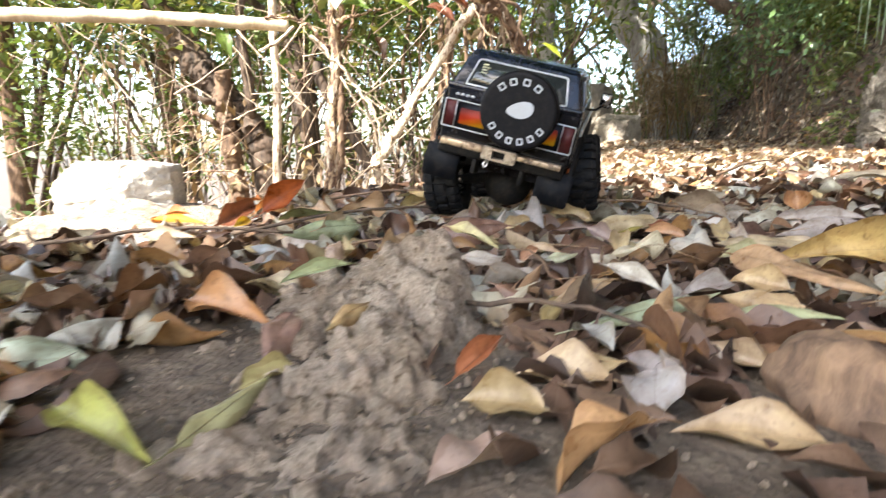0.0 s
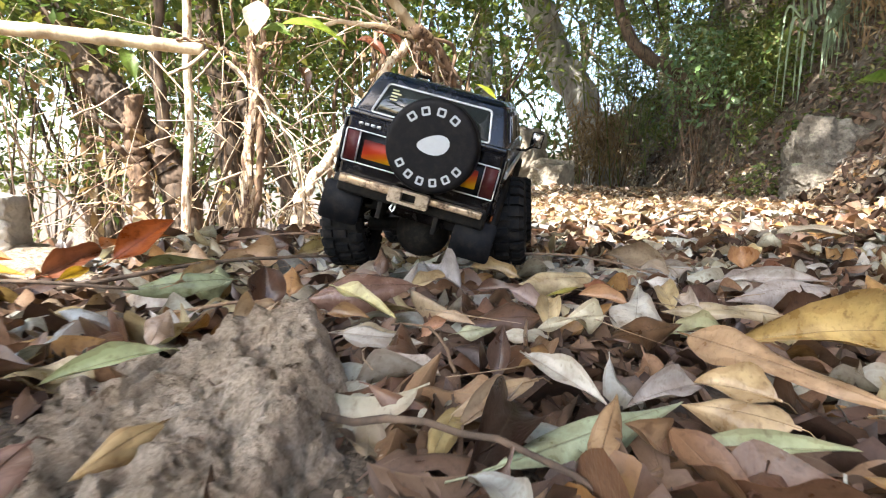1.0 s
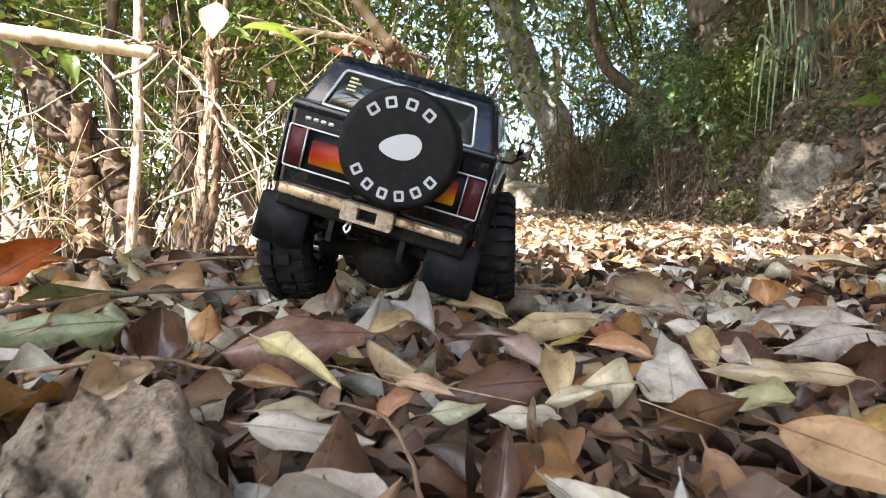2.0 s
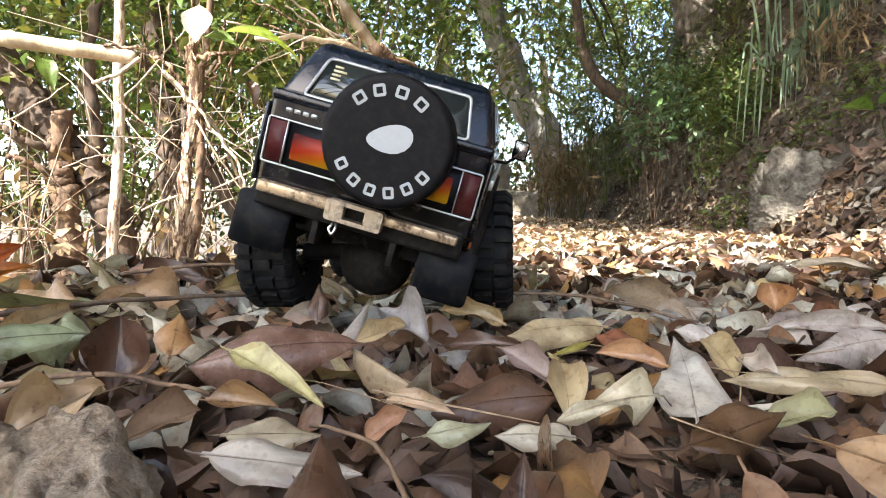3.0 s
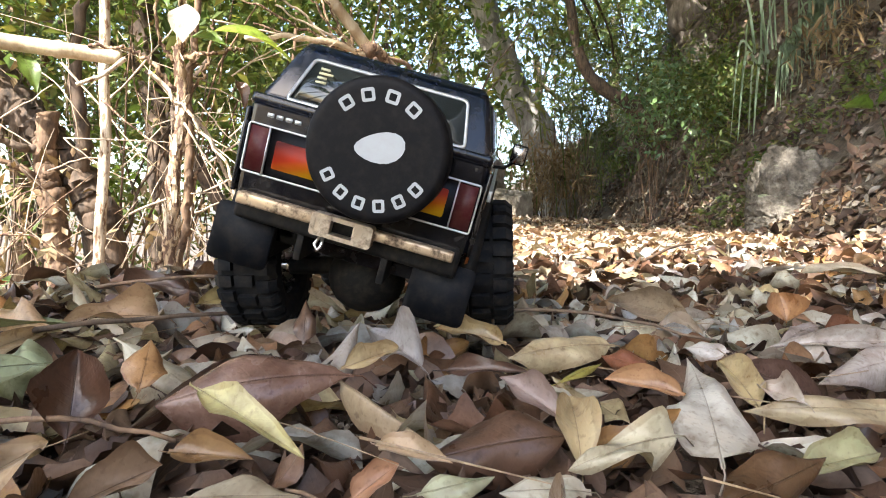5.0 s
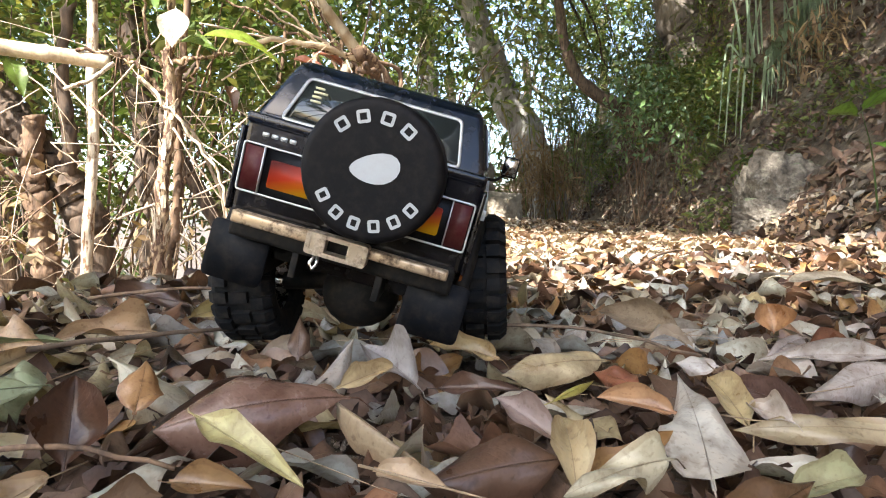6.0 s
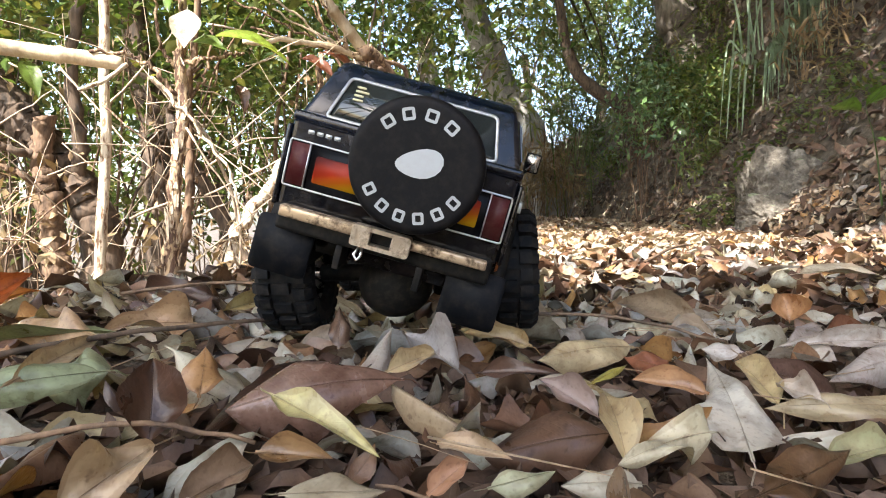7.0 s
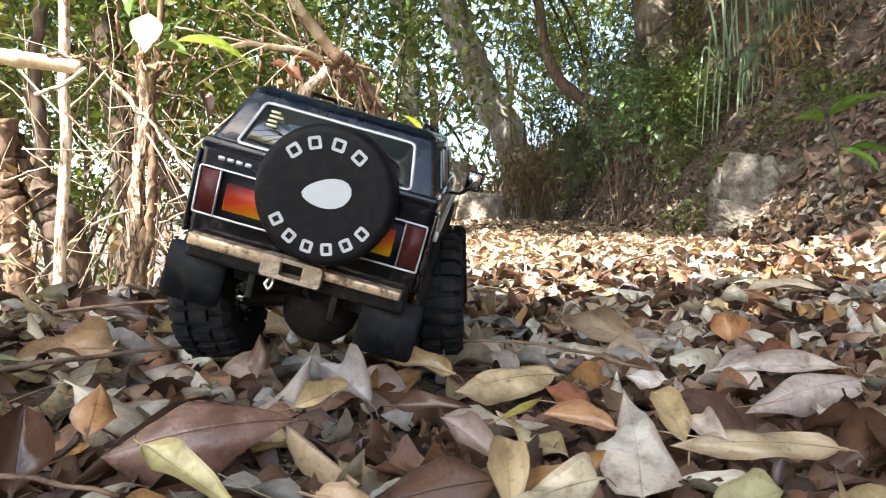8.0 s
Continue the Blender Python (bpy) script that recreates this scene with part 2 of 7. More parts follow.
def array_mesh(name, verts, quads, uvs, mat, smooth=True):
    """A mesh from arrays: verts (n,3), quads (m,4) and a uv for each vertex."""
    me = bpy.data.meshes.new(name)
    me.vertices.add(len(verts))
    me.vertices.foreach_set("co", np.asarray(verts, np.float32).ravel())
    me.loops.add(quads.size)
    me.loops.foreach_set("vertex_index", quads.ravel().astype(np.int32))
    me.polygons.add(len(quads))
    me.polygons.foreach_set("loop_start", np.arange(0, quads.size, 4, dtype=np.int32))
    me.polygons.foreach_set("use_smooth", np.full(len(quads), smooth))
    layer = me.uv_layers.new(name="UVMap")
    layer.data.foreach_set("uv", np.asarray(uvs, np.float32)[quads.ravel()].ravel())
    me.update(calc_edges=True)
    me.materials.append(mat)
    return me


def tube(bm, points, radii, seg=8, wobble=0.0, seed=0):
    """A tapered round tube along points, closed at its ends."""
    r = random.Random(seed)
    rings = []
    pts = [Vector(p) for p in points]
    side = None
    for i, p in enumerate(pts):
        d = (pts[min(i + 1, len(pts) - 1)] - pts[max(i - 1, 0)]).normalized()
        if side is None:
            side = d.orthogonal().normalized()
        side = (side - d * side.dot(d)).normalized()
        up = d.cross(side)
        ring = []
        for k in range(seg):
            a = 2 * math.pi * k / seg
            q = radii[i] * (1 + wobble * r.uniform(-1, 1))
            ring.append(bm.verts.new(p + side * math.cos(a) * q + up * math.sin(a) * q))
        rings.append(ring)
    for a, b in zip(rings, rings[1:]):
        for k in range(seg):
            bm.faces.new((a[k], a[(k + 1) % seg], b[(k + 1) % seg], b[k]))
    bm.faces.new(rings[0][::-1])
    bm.faces.new(rings[-1])
    return bm


def curve_points(points, n, jitter=0.0, seed=0):
    """n points on a smooth line through the given ones."""
    r = random.Random(seed)
    pts = [Vector(p) for p in points]
    pts = [pts[0] * 2 - pts[1]] + pts + [pts[-1] * 2 - pts[-2]]
    out = []
    for i in range(n):
        s = i / (n - 1) * (len(pts) - 3)
        k = min(int(s), len(pts) - 4)
        f = s - k
        a, b, c, d = pts[k:k + 4]
        q = 0.5 * (2 * b + (c - a) * f + (2 * a - 5 * b + 4 * c - d) * f * f + (3 * b - a - 3 * c + d) * f ** 3)
        out.append(q + Vector([r.gauss(0, 1) * jitter for _ in range(3)]) * (0 < i < n - 1))
    return out


TABLE = np.random.default_rng(3).random((64, 64))


def vnoise(x, y):
    x, y = np.asarray(x, float), np.asarray(y, float)
    i, j = np.floor(x).astype(int), np.floor(y).astype(int)
    f, g = x - i, y - j
    f, g = f * f * (3 - 2 * f), g * g * (3 - 2 * g)
    v = lambda a, b: TABLE[a % 64, b % 64]
    return (v(i, j) * (1 - f) + v(i + 1, j) * f) * (1 - g) + (v(i, j + 1) * (1 - f) + v(i + 1, j + 1) * f) * g


# ---- the ground ----


def left_edge(y):
    return np.interp(y, [-6, 0, 0.9, 1.15, 1.35, 1.5, 1.7, 2.0, 3.0, 5.0, 12.0, 40], [-1.0, -0.9, -0.76, -0.62, -0.42, -0.29, -0.16, 0.08, 0.28, 0.62, 2.2, 9.0])


def bank_toe(y):
    return np.interp(y, [-6, 0, 2.0, 3.5, 6.0, 12.0, 20, 40], [1.2, 1.3, 1.75, 2.3, 3.05, 4.6, 6.0, 9.5])


def height(x, y):
    """The soil's height: a path along a slope, with a drop on one side and a bank on the other."""
    x, y = np.asarray(x, float), np.asarray(y, float)
    far = np.clip(y - 1.5, 0, 12)
    z = -0.03 + 0.016 * far
    z = z + 0.045 * np.clip(x - 0.45, 0, 1.6)
    d = np.clip(left_edge(y) - x, 0, None)
    z = z - np.minimum(0.9 * d * d / (d + 0.5), 9.0)
    d = np.clip(x - bank_toe(y), 0, None)
    z = z + np.minimum(np.interp(y, [4.5, 7.5], [1.5, 2.5]) * d * d / (d + 0.25), np.interp(y, [8.5, 12.5], [11.0, 2.4]))
    d = np.clip(y - 11.5, 0, None)
    z = z - 0.25 * d * d / (d + 3) * np.clip((bank_toe(y) + 0.5 - x) / 2, 0, 1)
    z = np.maximum(z, -9.0 + 0.0 * x)
    rough = 0.012 * (vnoise(x * 7 + 5, y * 7) - 0.5) + 0.05 * (vnoise(x * 1.7, y * 1.7 + 9) - 0.5) * np.clip((np.abs(x) + y) / 4, 0.2, 1)
    far_rough = 0.6 * (vnoise(x * 0.4 + 3, y * 0.4) - 0.5) * np.clip((x - bank_toe(y) - 0.3) / 2, 0, 1)
    return z + rough + far_rough


def graded(lo, a, b, hi, step):
    inner = np.arange(a, b, step)
    out, v, s = [], b, step
    while v < hi:
        out.append(v)
        s *= 1.13
        v += s
    low, v, s = [], a - step, step
    while v > lo:
        low.append(v)
        s *= 1.13
        v -= s
    return np.array([lo] + low[::-1] + list(inner) + out + [hi])


def build_ground():
    xs, ys = graded(-400, -0.8, 1.4, 400, 0.022), graded(-60, 0.0, 2.4, 600, 0.022)
    X, Y = np.meshgrid(xs, ys)
    Z = height(X, Y)
    nx, ny = len(xs), len(ys)
    k = np.arange(nx * ny).reshape(ny, nx)
    quads = np.stack([k[:-1, :-1], k[:-1, 1:], k[1:, 1:], k[1:, :-1]], -1).reshape(-1, 4)
    verts = np.stack([X, Y, Z], -1).reshape(-1, 3)
    me = array_mesh("ground", verts, quads, verts[:, :2] * 0.1, M_SOIL)
    tagged(new("ground", me), "dry brown soil of a woodland path with a bank", "ground", kind="structure")


build_ground()

# ---- leaves ----


def leaf_arrays(length=0.11, width=0.045, bend=0.6, fold=0.25, curl=0.3, wave=0.12, sway=0.1, blunt=0.8, nu=8, nv=2, seed=0, stalk=0.12, point=0.2):
    """A leaf from its stalk (origin) along x: rings across it, bent, folded at the midrib, its edges curled."""
    r = np.random.default_rng(seed)
    u = np.concatenate([[0, stalk * 0.98], np.linspace(stalk, 1, nu)[0:] + 0.0])
    u[2] = stalk + 0.02
    s = np.clip((u - stalk) / (1 - stalk), 0, 1)
    half = 0.5 * width * np.sin(np.pi * s ** blunt) ** 0.85 + 0.0012
    half[-1] = 0.0006
    half *= (1 - s * 0.985) ** point * (1 + 0.5 * point)
    half *= 1 + 0.09 * np.sin(s * r.uniform(3, 7) + r.uniform(0, 6)) + 0.05 * np.sin(s * r.uniform(10, 17) + r.uniform(0, 6)) + 0.035 * r.uniform(-1, 1, len(u))
    v = np.linspace(-1, 1, 2 * nv + 1)
    U, V = np.meshgrid(u, v, indexing="ij")
    Hh = half[:, None]
    ph = r.uniform(0, 6.3)
    rise = np.sqrt(V ** 2 + 0.05) - 0.22
    y = V * Hh * math.cos(fold) + sway * length * U ** 2
    z = rise * Hh * math.sin(fold) + curl * V ** 2 * Hh * (0.4 + U) + wave * Hh * np.sin(9 * U + ph + 1.5 * V) * np.abs(V)
    if abs(bend) > 1e-3:
        R = length / bend
        a = U * bend - bend / 2
        x = R * np.sin(a) + R * math.sin(bend / 2)
        zz = R * np.cos(a) - R * math.cos(bend / 2)
        x, z = x + z * np.sin(a), zz + z * np.cos(a)
    else:
        x = U * length
    verts = np.stack([x, y, z], -1).reshape(-1, 3)
    n, m = U.shape
    k = np.arange(n * m).reshape(n, m)
    quads = np.stack([k[:-1, :-1], k[1:, :-1], k[1:, 1:], k[:-1, 1:]], -1).reshape(-1, 4)
    uvs = np.stack([U, V * 0.5 + 0.5], -1).reshape(-1, 2)
    return verts, quads, uvs


def rotations(rx, ry, rz):
    """Many rotation matrices, about x, then y, then z."""
    cx, sx, cy, sy, cz, sz = np.cos(rx), np.sin(rx), np.cos(ry), np.sin(ry), np.cos(rz), np.sin(rz)
    o, i = np.zeros_like(cx), np.ones_like(cx)
    X = np.stack([i, o, o, o, cx, -sx, o, sx, cx], -1).reshape(-1, 3, 3)
    Y = np.stack([cy, o, sy, o, i, o, -sy, o, cy], -1).reshape(-1, 3, 3)
    Z = np.stack([cz, -sz, o, sz, cz, o, o, o, i], -1).reshape(-1, 3, 3)
    return Z @ Y @ X


def scatter(name, templates, places, rots, scales, mat):
    """One mesh of many leaves; each takes one of the templates."""
    V, Q, T, base = [], [], [], 0
    pick = rng.integers(0, len(templates), len(places))
    for k, (v, q, t) in enumerate(templates):
        w = np.where(pick == k)[0]
        if not len(w):
            continue
        pts = np.einsum("nij,mj->nmi", rots[w] * scales[w, None, None], v) + places[w, None, :]
        V.append(pts.reshape(-1, 3))
        Q.append((q[None] + (np.arange(len(w)) * len(v))[:, None, None]).reshape(-1, 4) + base)
        T.append(np.tile(t, (len(w), 1)))
        base += len(w) * len(v)
    return array_mesh(name, np.concatenate(V), np.concatenate(Q), np.concatenate(T), mat)


def centred(a):
    v, q, t = a
    return v - v.mean(0), q, t


def dry_shapes(nu, nv, count, seed):
    r = random.Random(seed)
    out = []
    for k in range(count):
        size = r.choice([(0.115, 0.046), (0.10, 0.044), (0.13, 0.040), (0.085, 0.030), (0.105, 0.055), (0.12, 0.052)])
        out.append(centred(leaf_arrays(size[0] * r.uniform(0.8, 1.15), size[1] * r.uniform(0.85, 1.15), r.choice([-1, 1]) * r.uniform(0.2, 1.6), r.uniform(0.0, 0.75),
                                       r.choice([r.uniform(-1.4, -0.5), r.uniform(0.2, 1.3)]), r.uniform(0.1, 0.8), r.uniform(-0.3, 0.3), r.uniform(0.75, 1.15), nu, nv, seed * 100 + k, 0.10, r.uniform(0.02, 0.35))))
    return out


def bare(x, y):
    """How bare of leaves the soil is, 0 to 1."""
    ridge = np.exp(-(((x + 0.06) / 0.125) ** 2 + ((y - 0.40) / 0.27) ** 2) ** 2) + 0.75 * np.exp(-(((x + 0.16) / 0.10) ** 2 + ((y - 0.33) / 0.22) ** 2) ** 2)
    gravel = np.exp(-(((x - 0.085) / 0.035) ** 2 + ((y - 0.82) / 0.04) ** 2))
    spots = np.clip((vnoise(x * 5 + 11, y * 5 + 2) - 0.70) * 4, 0, 0.6) + 0.85 * np.exp(-(((x + 0.52) / 0.15) ** 2 + ((y - 0.98) / 0.11) ** 2) ** 2)
    return np.clip(ridge + gravel + spots, 0, 1)


def covered(x, y):
    """Where one of the single leaves lies on top."""
    x, y = np.atleast_1d(x), np.atleast_1d(y)
    out = np.zeros(len(x), bool)
    for ax, ay, bx, by, w in FOOT:
        dx, dy = bx - ax, by - ay
        f = np.clip(((x - ax) * dx + (y - ay) * dy) / (dx * dx + dy * dy), 0, 1)
        out |= np.hypot(x - ax - f * dx, y - ay - f * dy) < w * 0.55 + 0.011
    return out


def litter(name, label, shapes, count, xr, yr, inside, thick, tilt, sizes, mat=None, lift=0.008):
    x, y = rng.uniform(*xr, count), rng.uniform(*yr, count)
    keep = inside(x, y) & (rng.random(count) > bare(x, y)) & ~(covered(x, y) & (rng.random(count) < (0.0 if mat else 0.96)))
    x, y = x[keep], y[keep]
    n = len(x)
    z = height(x, y) + lift + thick * rng.random(n) ** 1.3
    flip = rng.choice([0, math.pi], n, p=[0.6, 0.4])
    gx = (height(x + 0.03, y) - height(x - 0.03, y)) / 0.06
    rot = rotations(flip + np.clip(rng.normal(0, tilt, n), -0.55, 0.55), np.clip(rng.normal(0, tilt, n), -0.5, 0.5), rng.uniform(0, 2 * math.pi, n))
    lean = rotations(np.zeros(n), -np.arctan(gx), np.zeros(n))
    me = scatter(name, shapes, np.stack([x, y, z], -1), lean @ rot, rng.uniform(*sizes, n), mat or M_LITTER)
    tagged(new(name, me), label, "leaf litter", kind="stuff")


FOOT = []
M_RIB = bark_material("leaf stalks", (0.20, 0.13, 0.08), (0.42, 0.31, 0.19), 40.0, 0.5)


def hero_leaf(base, tip, width, colours, label, roll=0.0, bend=0.5, fold=0.3, curl=0.3, wave=0.15, sway=0.05, blunt=0.85, translucent=0.2, gloss=0.30, name="fallen_leaf", group="fallen leaves", seed=1, stalk=0.06, vein=0.11, point=0.32):
    """A leaf laid from its base to its tip."""
    a, b = Vector(base), Vector(tip)
    FOOT.append((a.x, a.y, b.x, b.y, width))
    length = (b - a).length
    v, q, t = leaf_arrays(length * (1 + bend * bend / 24), width, bend, fold, curl, wave, sway, blunt, 18, 4, seed, stalk, point)
    colours = [(0.98 * c[0], c[1], 0.98 * c[2]) for c in colours]
    mat = leaf_material(name + " " + label[:18], colours, False, gloss, translucent, 0.7, vein)
    ob = new(name, array_mesh(name, v, q, t, mat))
    x = (b - a).normalized()
    y = Vector((0, 0, 1)).cross(x).normalized()
    z = x.cross(y)
    m = Matrix((x, y, z)).transposed().to_4x4()
    ob.matrix_world = Matrix.Translation(a) @ m @ pose(0, 0, 0, roll, 0, 0)
    # raised midrib running on into the stalk
    line = [Vector(p) + Vector((0, 0, 0.0003)) for p in v.reshape(-1, 9, 3)[:, 4]]
    first = (line[0] - line[2]).normalized() * min(0.02, length * 0.2)
    line = [line[0] + first * 0.8 + Vector((0, first.length * 0.25, -first.length * 0.3)), line[0] + first * 0.3] + line[2:]
    bm = tube(bmesh.new(), line, list(np.linspace(min(0.0006, length * 0.007), 0.0001, len(line))), 5)
    part("midrib", bm, mat, ob)
    return tagged(ob, label, "leaf", group)


BROWN, TAN, PALE = (0.20, 0.09, 0.05), (0.44, 0.30, 0.16), (0.52, 0.44, 0.33)
hero_leaf((-0.285, 1.02, -0.005), (-0.145, 1.00, 0.01), 0.041, [(0.24, 0.27, 0.13), (0.28, 0.30, 0.16)], "olive green leaf lying beside a twig", -12, 0.3, 0.2, 0.2)
hero_leaf((0.80, 1.29, 0.052), (0.95, 1.26, 0.05), 0.052, [(0.50, 0.42, 0.31), (0.53, 0.45, 0.34)], "long pale tan leaf lying flat", 12, 0.4, 0.2, 0.2)
hero_leaf((0.089, 0.800, 0.016), (-0.024, 0.786, 0.008), 0.060, [(0.22, 0.13, 0.1), (0.246, 0.146, 0.112)], "large glossy mauve-brown leaf arched over the litter", -50, 0.75, 0.45, -1.1, 0.14, seed=300, blunt=1.2, gloss=0.24, stalk=0.05, point=0.0)
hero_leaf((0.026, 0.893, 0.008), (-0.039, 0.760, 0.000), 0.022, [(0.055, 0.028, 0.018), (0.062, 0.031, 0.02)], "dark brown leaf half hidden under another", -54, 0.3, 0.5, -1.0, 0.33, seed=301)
hero_leaf((0.005, 0.752, 0.022), (0.062, 0.700, 0.000), 0.016, [(0.44, 0.39, 0.19), (0.493, 0.437, 0.213)], "narrow yellow-green dry leaf lying on the litter", 25, 0.35, 0.3, 0.6, 0.41, seed=302, blunt=0.8)
hero_leaf((-0.049, 0.837, -0.004), (-0.049, 0.872, 0.024), 0.032, [(0.33, 0.18, 0.08), (0.37, 0.202, 0.09)], "orange-brown oval leaf leaning up", 11, 0.3, 0.45, -0.7, 0.25, seed=303, blunt=0.95)
hero_leaf((-0.060, 0.757, -0.008), (-0.063, 0.787, 0.035), 0.033, [(0.085, 0.042, 0.026), (0.095, 0.047, 0.029)], "dark brown leaf standing on edge", 10, 0.25, 0.15, 0.9, 0.33, seed=304, blunt=0.95)
hero_leaf((-0.167, 0.886, 0.002), (-0.118, 0.869, 0.004), 0.050, [(0.34, 0.38, 0.24), (0.381, 0.426, 0.269)], "faded green leaf lying in the litter", 51, 0.3, 0.5, -1.0, 0.41, seed=305, blunt=0.95)
hero_leaf((-0.098, 1.079, 0.006), (-0.181, 1.044, 0.008), 0.039, [(0.42, 0.28, 0.17), (0.47, 0.314, 0.19)], "tan leaf with curled edges on the litter", -48, 0.6, 0.5, 0.7, 0.8, seed=306)
hero_leaf((-0.261, 1.055, 0.010), (-0.170, 0.993, 0.006), 0.047, [(0.48, 0.32, 0.19), (0.538, 0.358, 0.213)], "peach-tan leaf with a torn tip", 47, 0.4, 0.55, -0.7, 0.58, seed=307)
hero_leaf((0.079, 0.808, 0.012), (0.121, 0.739, -0.004), 0.019, [(0.38, 0.29, 0.19), (0.426, 0.325, 0.213)], "tan leaf rolled into a tube", 20, 0.2, -0.7, -1.7, 0.1, seed=308, blunt=0.6, point=0.0)
hero_leaf((0.207, 0.730, 0.000), (0.124, 0.721, -0.004), 0.039, [(0.12, 0.068, 0.045), (0.134, 0.076, 0.05)], "dark brown broad leaf tilted up", -46, 0.35, 0.45, -1.0, 0.25, seed=309, blunt=0.95, point=0.05)
hero_leaf((0.204, 0.707, -0.012), (0.222, 0.767, 0.011), 0.025, [(0.48, 0.38, 0.23), (0.538, 0.426, 0.258)], "tan leaf bent upright among the litter", -4, 0.5, 0.6, 0.6, 0.33, seed=310)
hero_leaf((0.287, 0.712, -0.014), (0.358, 0.854, 0.016), 0.052, [(0.56, 0.52, 0.46), (0.627, 0.582, 0.515)], "large pale grey pointed leaf standing upright", -9, 0.25, 0.5, -0.7, 0.41, seed=311, blunt=0.5, point=0.6)
hero_leaf((0.357, 0.776, -0.004), (0.384, 0.858, 0.012), 0.026, [(0.48, 0.38, 0.22), (0.538, 0.426, 0.246)], "yellow-tan pointed leaf beside a pale one", -18, 0.3, 0.35, 0.9, 0.25, seed=312, point=0.4)
hero_leaf((0.326, 0.933, 0.008), (0.214, 0.897, 0.010), 0.042, [(0.54, 0.44, 0.28), (0.605, 0.493, 0.314)], "broad pale tan leaf lying on others", -45, 0.4, 0.5, -1.0, 0.38, seed=313, blunt=0.9)
hero_leaf((0.218, 0.969, 0.010), (0.174, 1.020, 0.012), 0.031, [(0.5, 0.42, 0.24), (0.56, 0.47, 0.269)], "pale yellow-tan leaf with torn edges", -52, 0.3, 0.45, 0.6, 0.76, seed=314)
hero_leaf((0.145, 0.877, 0.000), (0.107, 0.938, 0.022), 0.031, [(0.28, 0.26, 0.26), (0.314, 0.291, 0.291)], "torn grey crumpled leaf", -32, 0.5, 0.4, 0.7, 1.0, seed=315)
hero_leaf((0.082, 0.866, 0.004), (0.129, 0.900, 0.010), 0.018, [(0.48, 0.37, 0.22), (0.538, 0.414, 0.246)], "light tan leaf behind the large one", 40, 0.4, 0.35, 0.9, 0.38, seed=316)
hero_leaf((0.626, 0.891, 0.008), (0.443, 0.836, 0.006), 0.042, [(0.46, 0.4, 0.37), (0.515, 0.448, 0.414)], "long pale mauve leaf lying flat", -40, 0.35, 0.5, -1.0, 0.41, seed=317)
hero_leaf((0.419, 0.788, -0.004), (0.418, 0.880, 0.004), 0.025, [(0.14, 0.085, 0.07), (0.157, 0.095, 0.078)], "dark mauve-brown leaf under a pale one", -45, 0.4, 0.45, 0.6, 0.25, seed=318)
hero_leaf((0.461, 0.745, 0.000), (0.343, 0.778, 0.002), 0.026, [(0.43, 0.35, 0.23), (0.482, 0.392, 0.258)], "long tan leaf with a wavy edge", -44, 0.4, 0.45, -0.7, 0.58, seed=319)
hero_leaf((0.376, 0.759, 0.006), (0.370, 0.795, 0.008), 0.017, [(0.52, 0.45, 0.4), (0.582, 0.504, 0.448)], "small pale leaf with a curled rim", -41, 0.4, 0.45, 0.9, 0.56, seed=320)
hero_leaf((0.619, 1.082, 0.006), (0.624, 1.102, 0.041), 0.045, [(0.4, 0.21, 0.1), (0.448, 0.235, 0.112)], "orange-tan leaf curled upright", -13, 0.5, 0.5, 0.7, 0.2, seed=321)
hero_leaf((0.504, 1.092, 0.004), (0.449, 1.212, 0.018), 0.048, [(0.31, 0.24, 0.17), (0.347, 0.269, 0.19)], "olive-brown leaf fading to grey", -53, 0.35, 0.35, 0.6, 0.33, seed=322, blunt=0.9)
hero_leaf((0.319, 0.853, 0.004), (0.301, 0.902, 0.008), 0.024, [(0.24, 0.095, 0.055), (0.269, 0.106, 0.062)], "reddish-brown leaf half under others", -48, 0.4, 0.55, -0.7, 0.46, seed=323)
hero_leaf((0.318, 0.802, 0.000), (0.272, 0.833, 0.006), 0.021, [(0.42, 0.24, 0.13), (0.47, 0.269, 0.146)], "orange-tan leaf lying on others", -45, 0.4, 0.35, 0.9, 0.25, seed=324)
hero_leaf((0.235, 0.825, 0.004), (0.282, 0.857, 0.008), 0.007, [(0.38, 0.33, 0.09), (0.426, 0.37, 0.101)], "narrow yellow-olive leaf strip", 29, 0.3, 0.6, -1.0, 0.33, seed=325)
hero_leaf((0.215, 0.766, -0.004), (0.187, 0.807, 0.014), 0.024, [(0.27, 0.2, 0.18), (0.302, 0.224, 0.202)], "mauve leaf standing at an angle", -35, 0.4, 0.55, 0.6, 0.41, seed=326, point=0.4)
hero_leaf((0.261, 0.714, 0.004), (0.188, 0.692, 0.000), 0.027, [(0.52, 0.46, 0.33), (0.582, 0.515, 0.37)], "crumpled pale tan leaf with deep creases", -36, 0.5, 0.65, -0.7, 1.1, seed=327)
hero_leaf((0.307, 0.682, -0.004), (0.361, 0.688, 0.000), 0.021, [(0.38, 0.36, 0.21), (0.426, 0.403, 0.235)], "pale olive leaf in the near litter", 29, 0.3, 0.25, 0.9, 0.33, seed=328)
hero_leaf((0.003, 0.709, 0.004), (0.041, 0.703, 0.000), 0.015, [(0.3, 0.18, 0.085), (0.336, 0.202, 0.095)], "orange-brown leaf curled along its length", 39, 0.4, 0.4, 0.7, 0.2, seed=329)
hero_leaf((0.100, 0.734, -0.004), (0.134, 0.701, -0.004), 0.014, [(0.44, 0.32, 0.21), (0.493, 0.358, 0.235)], "tan leaf at the rim of bare soil", 37, 0.4, 0.45, 0.6, 0.3, seed=330)
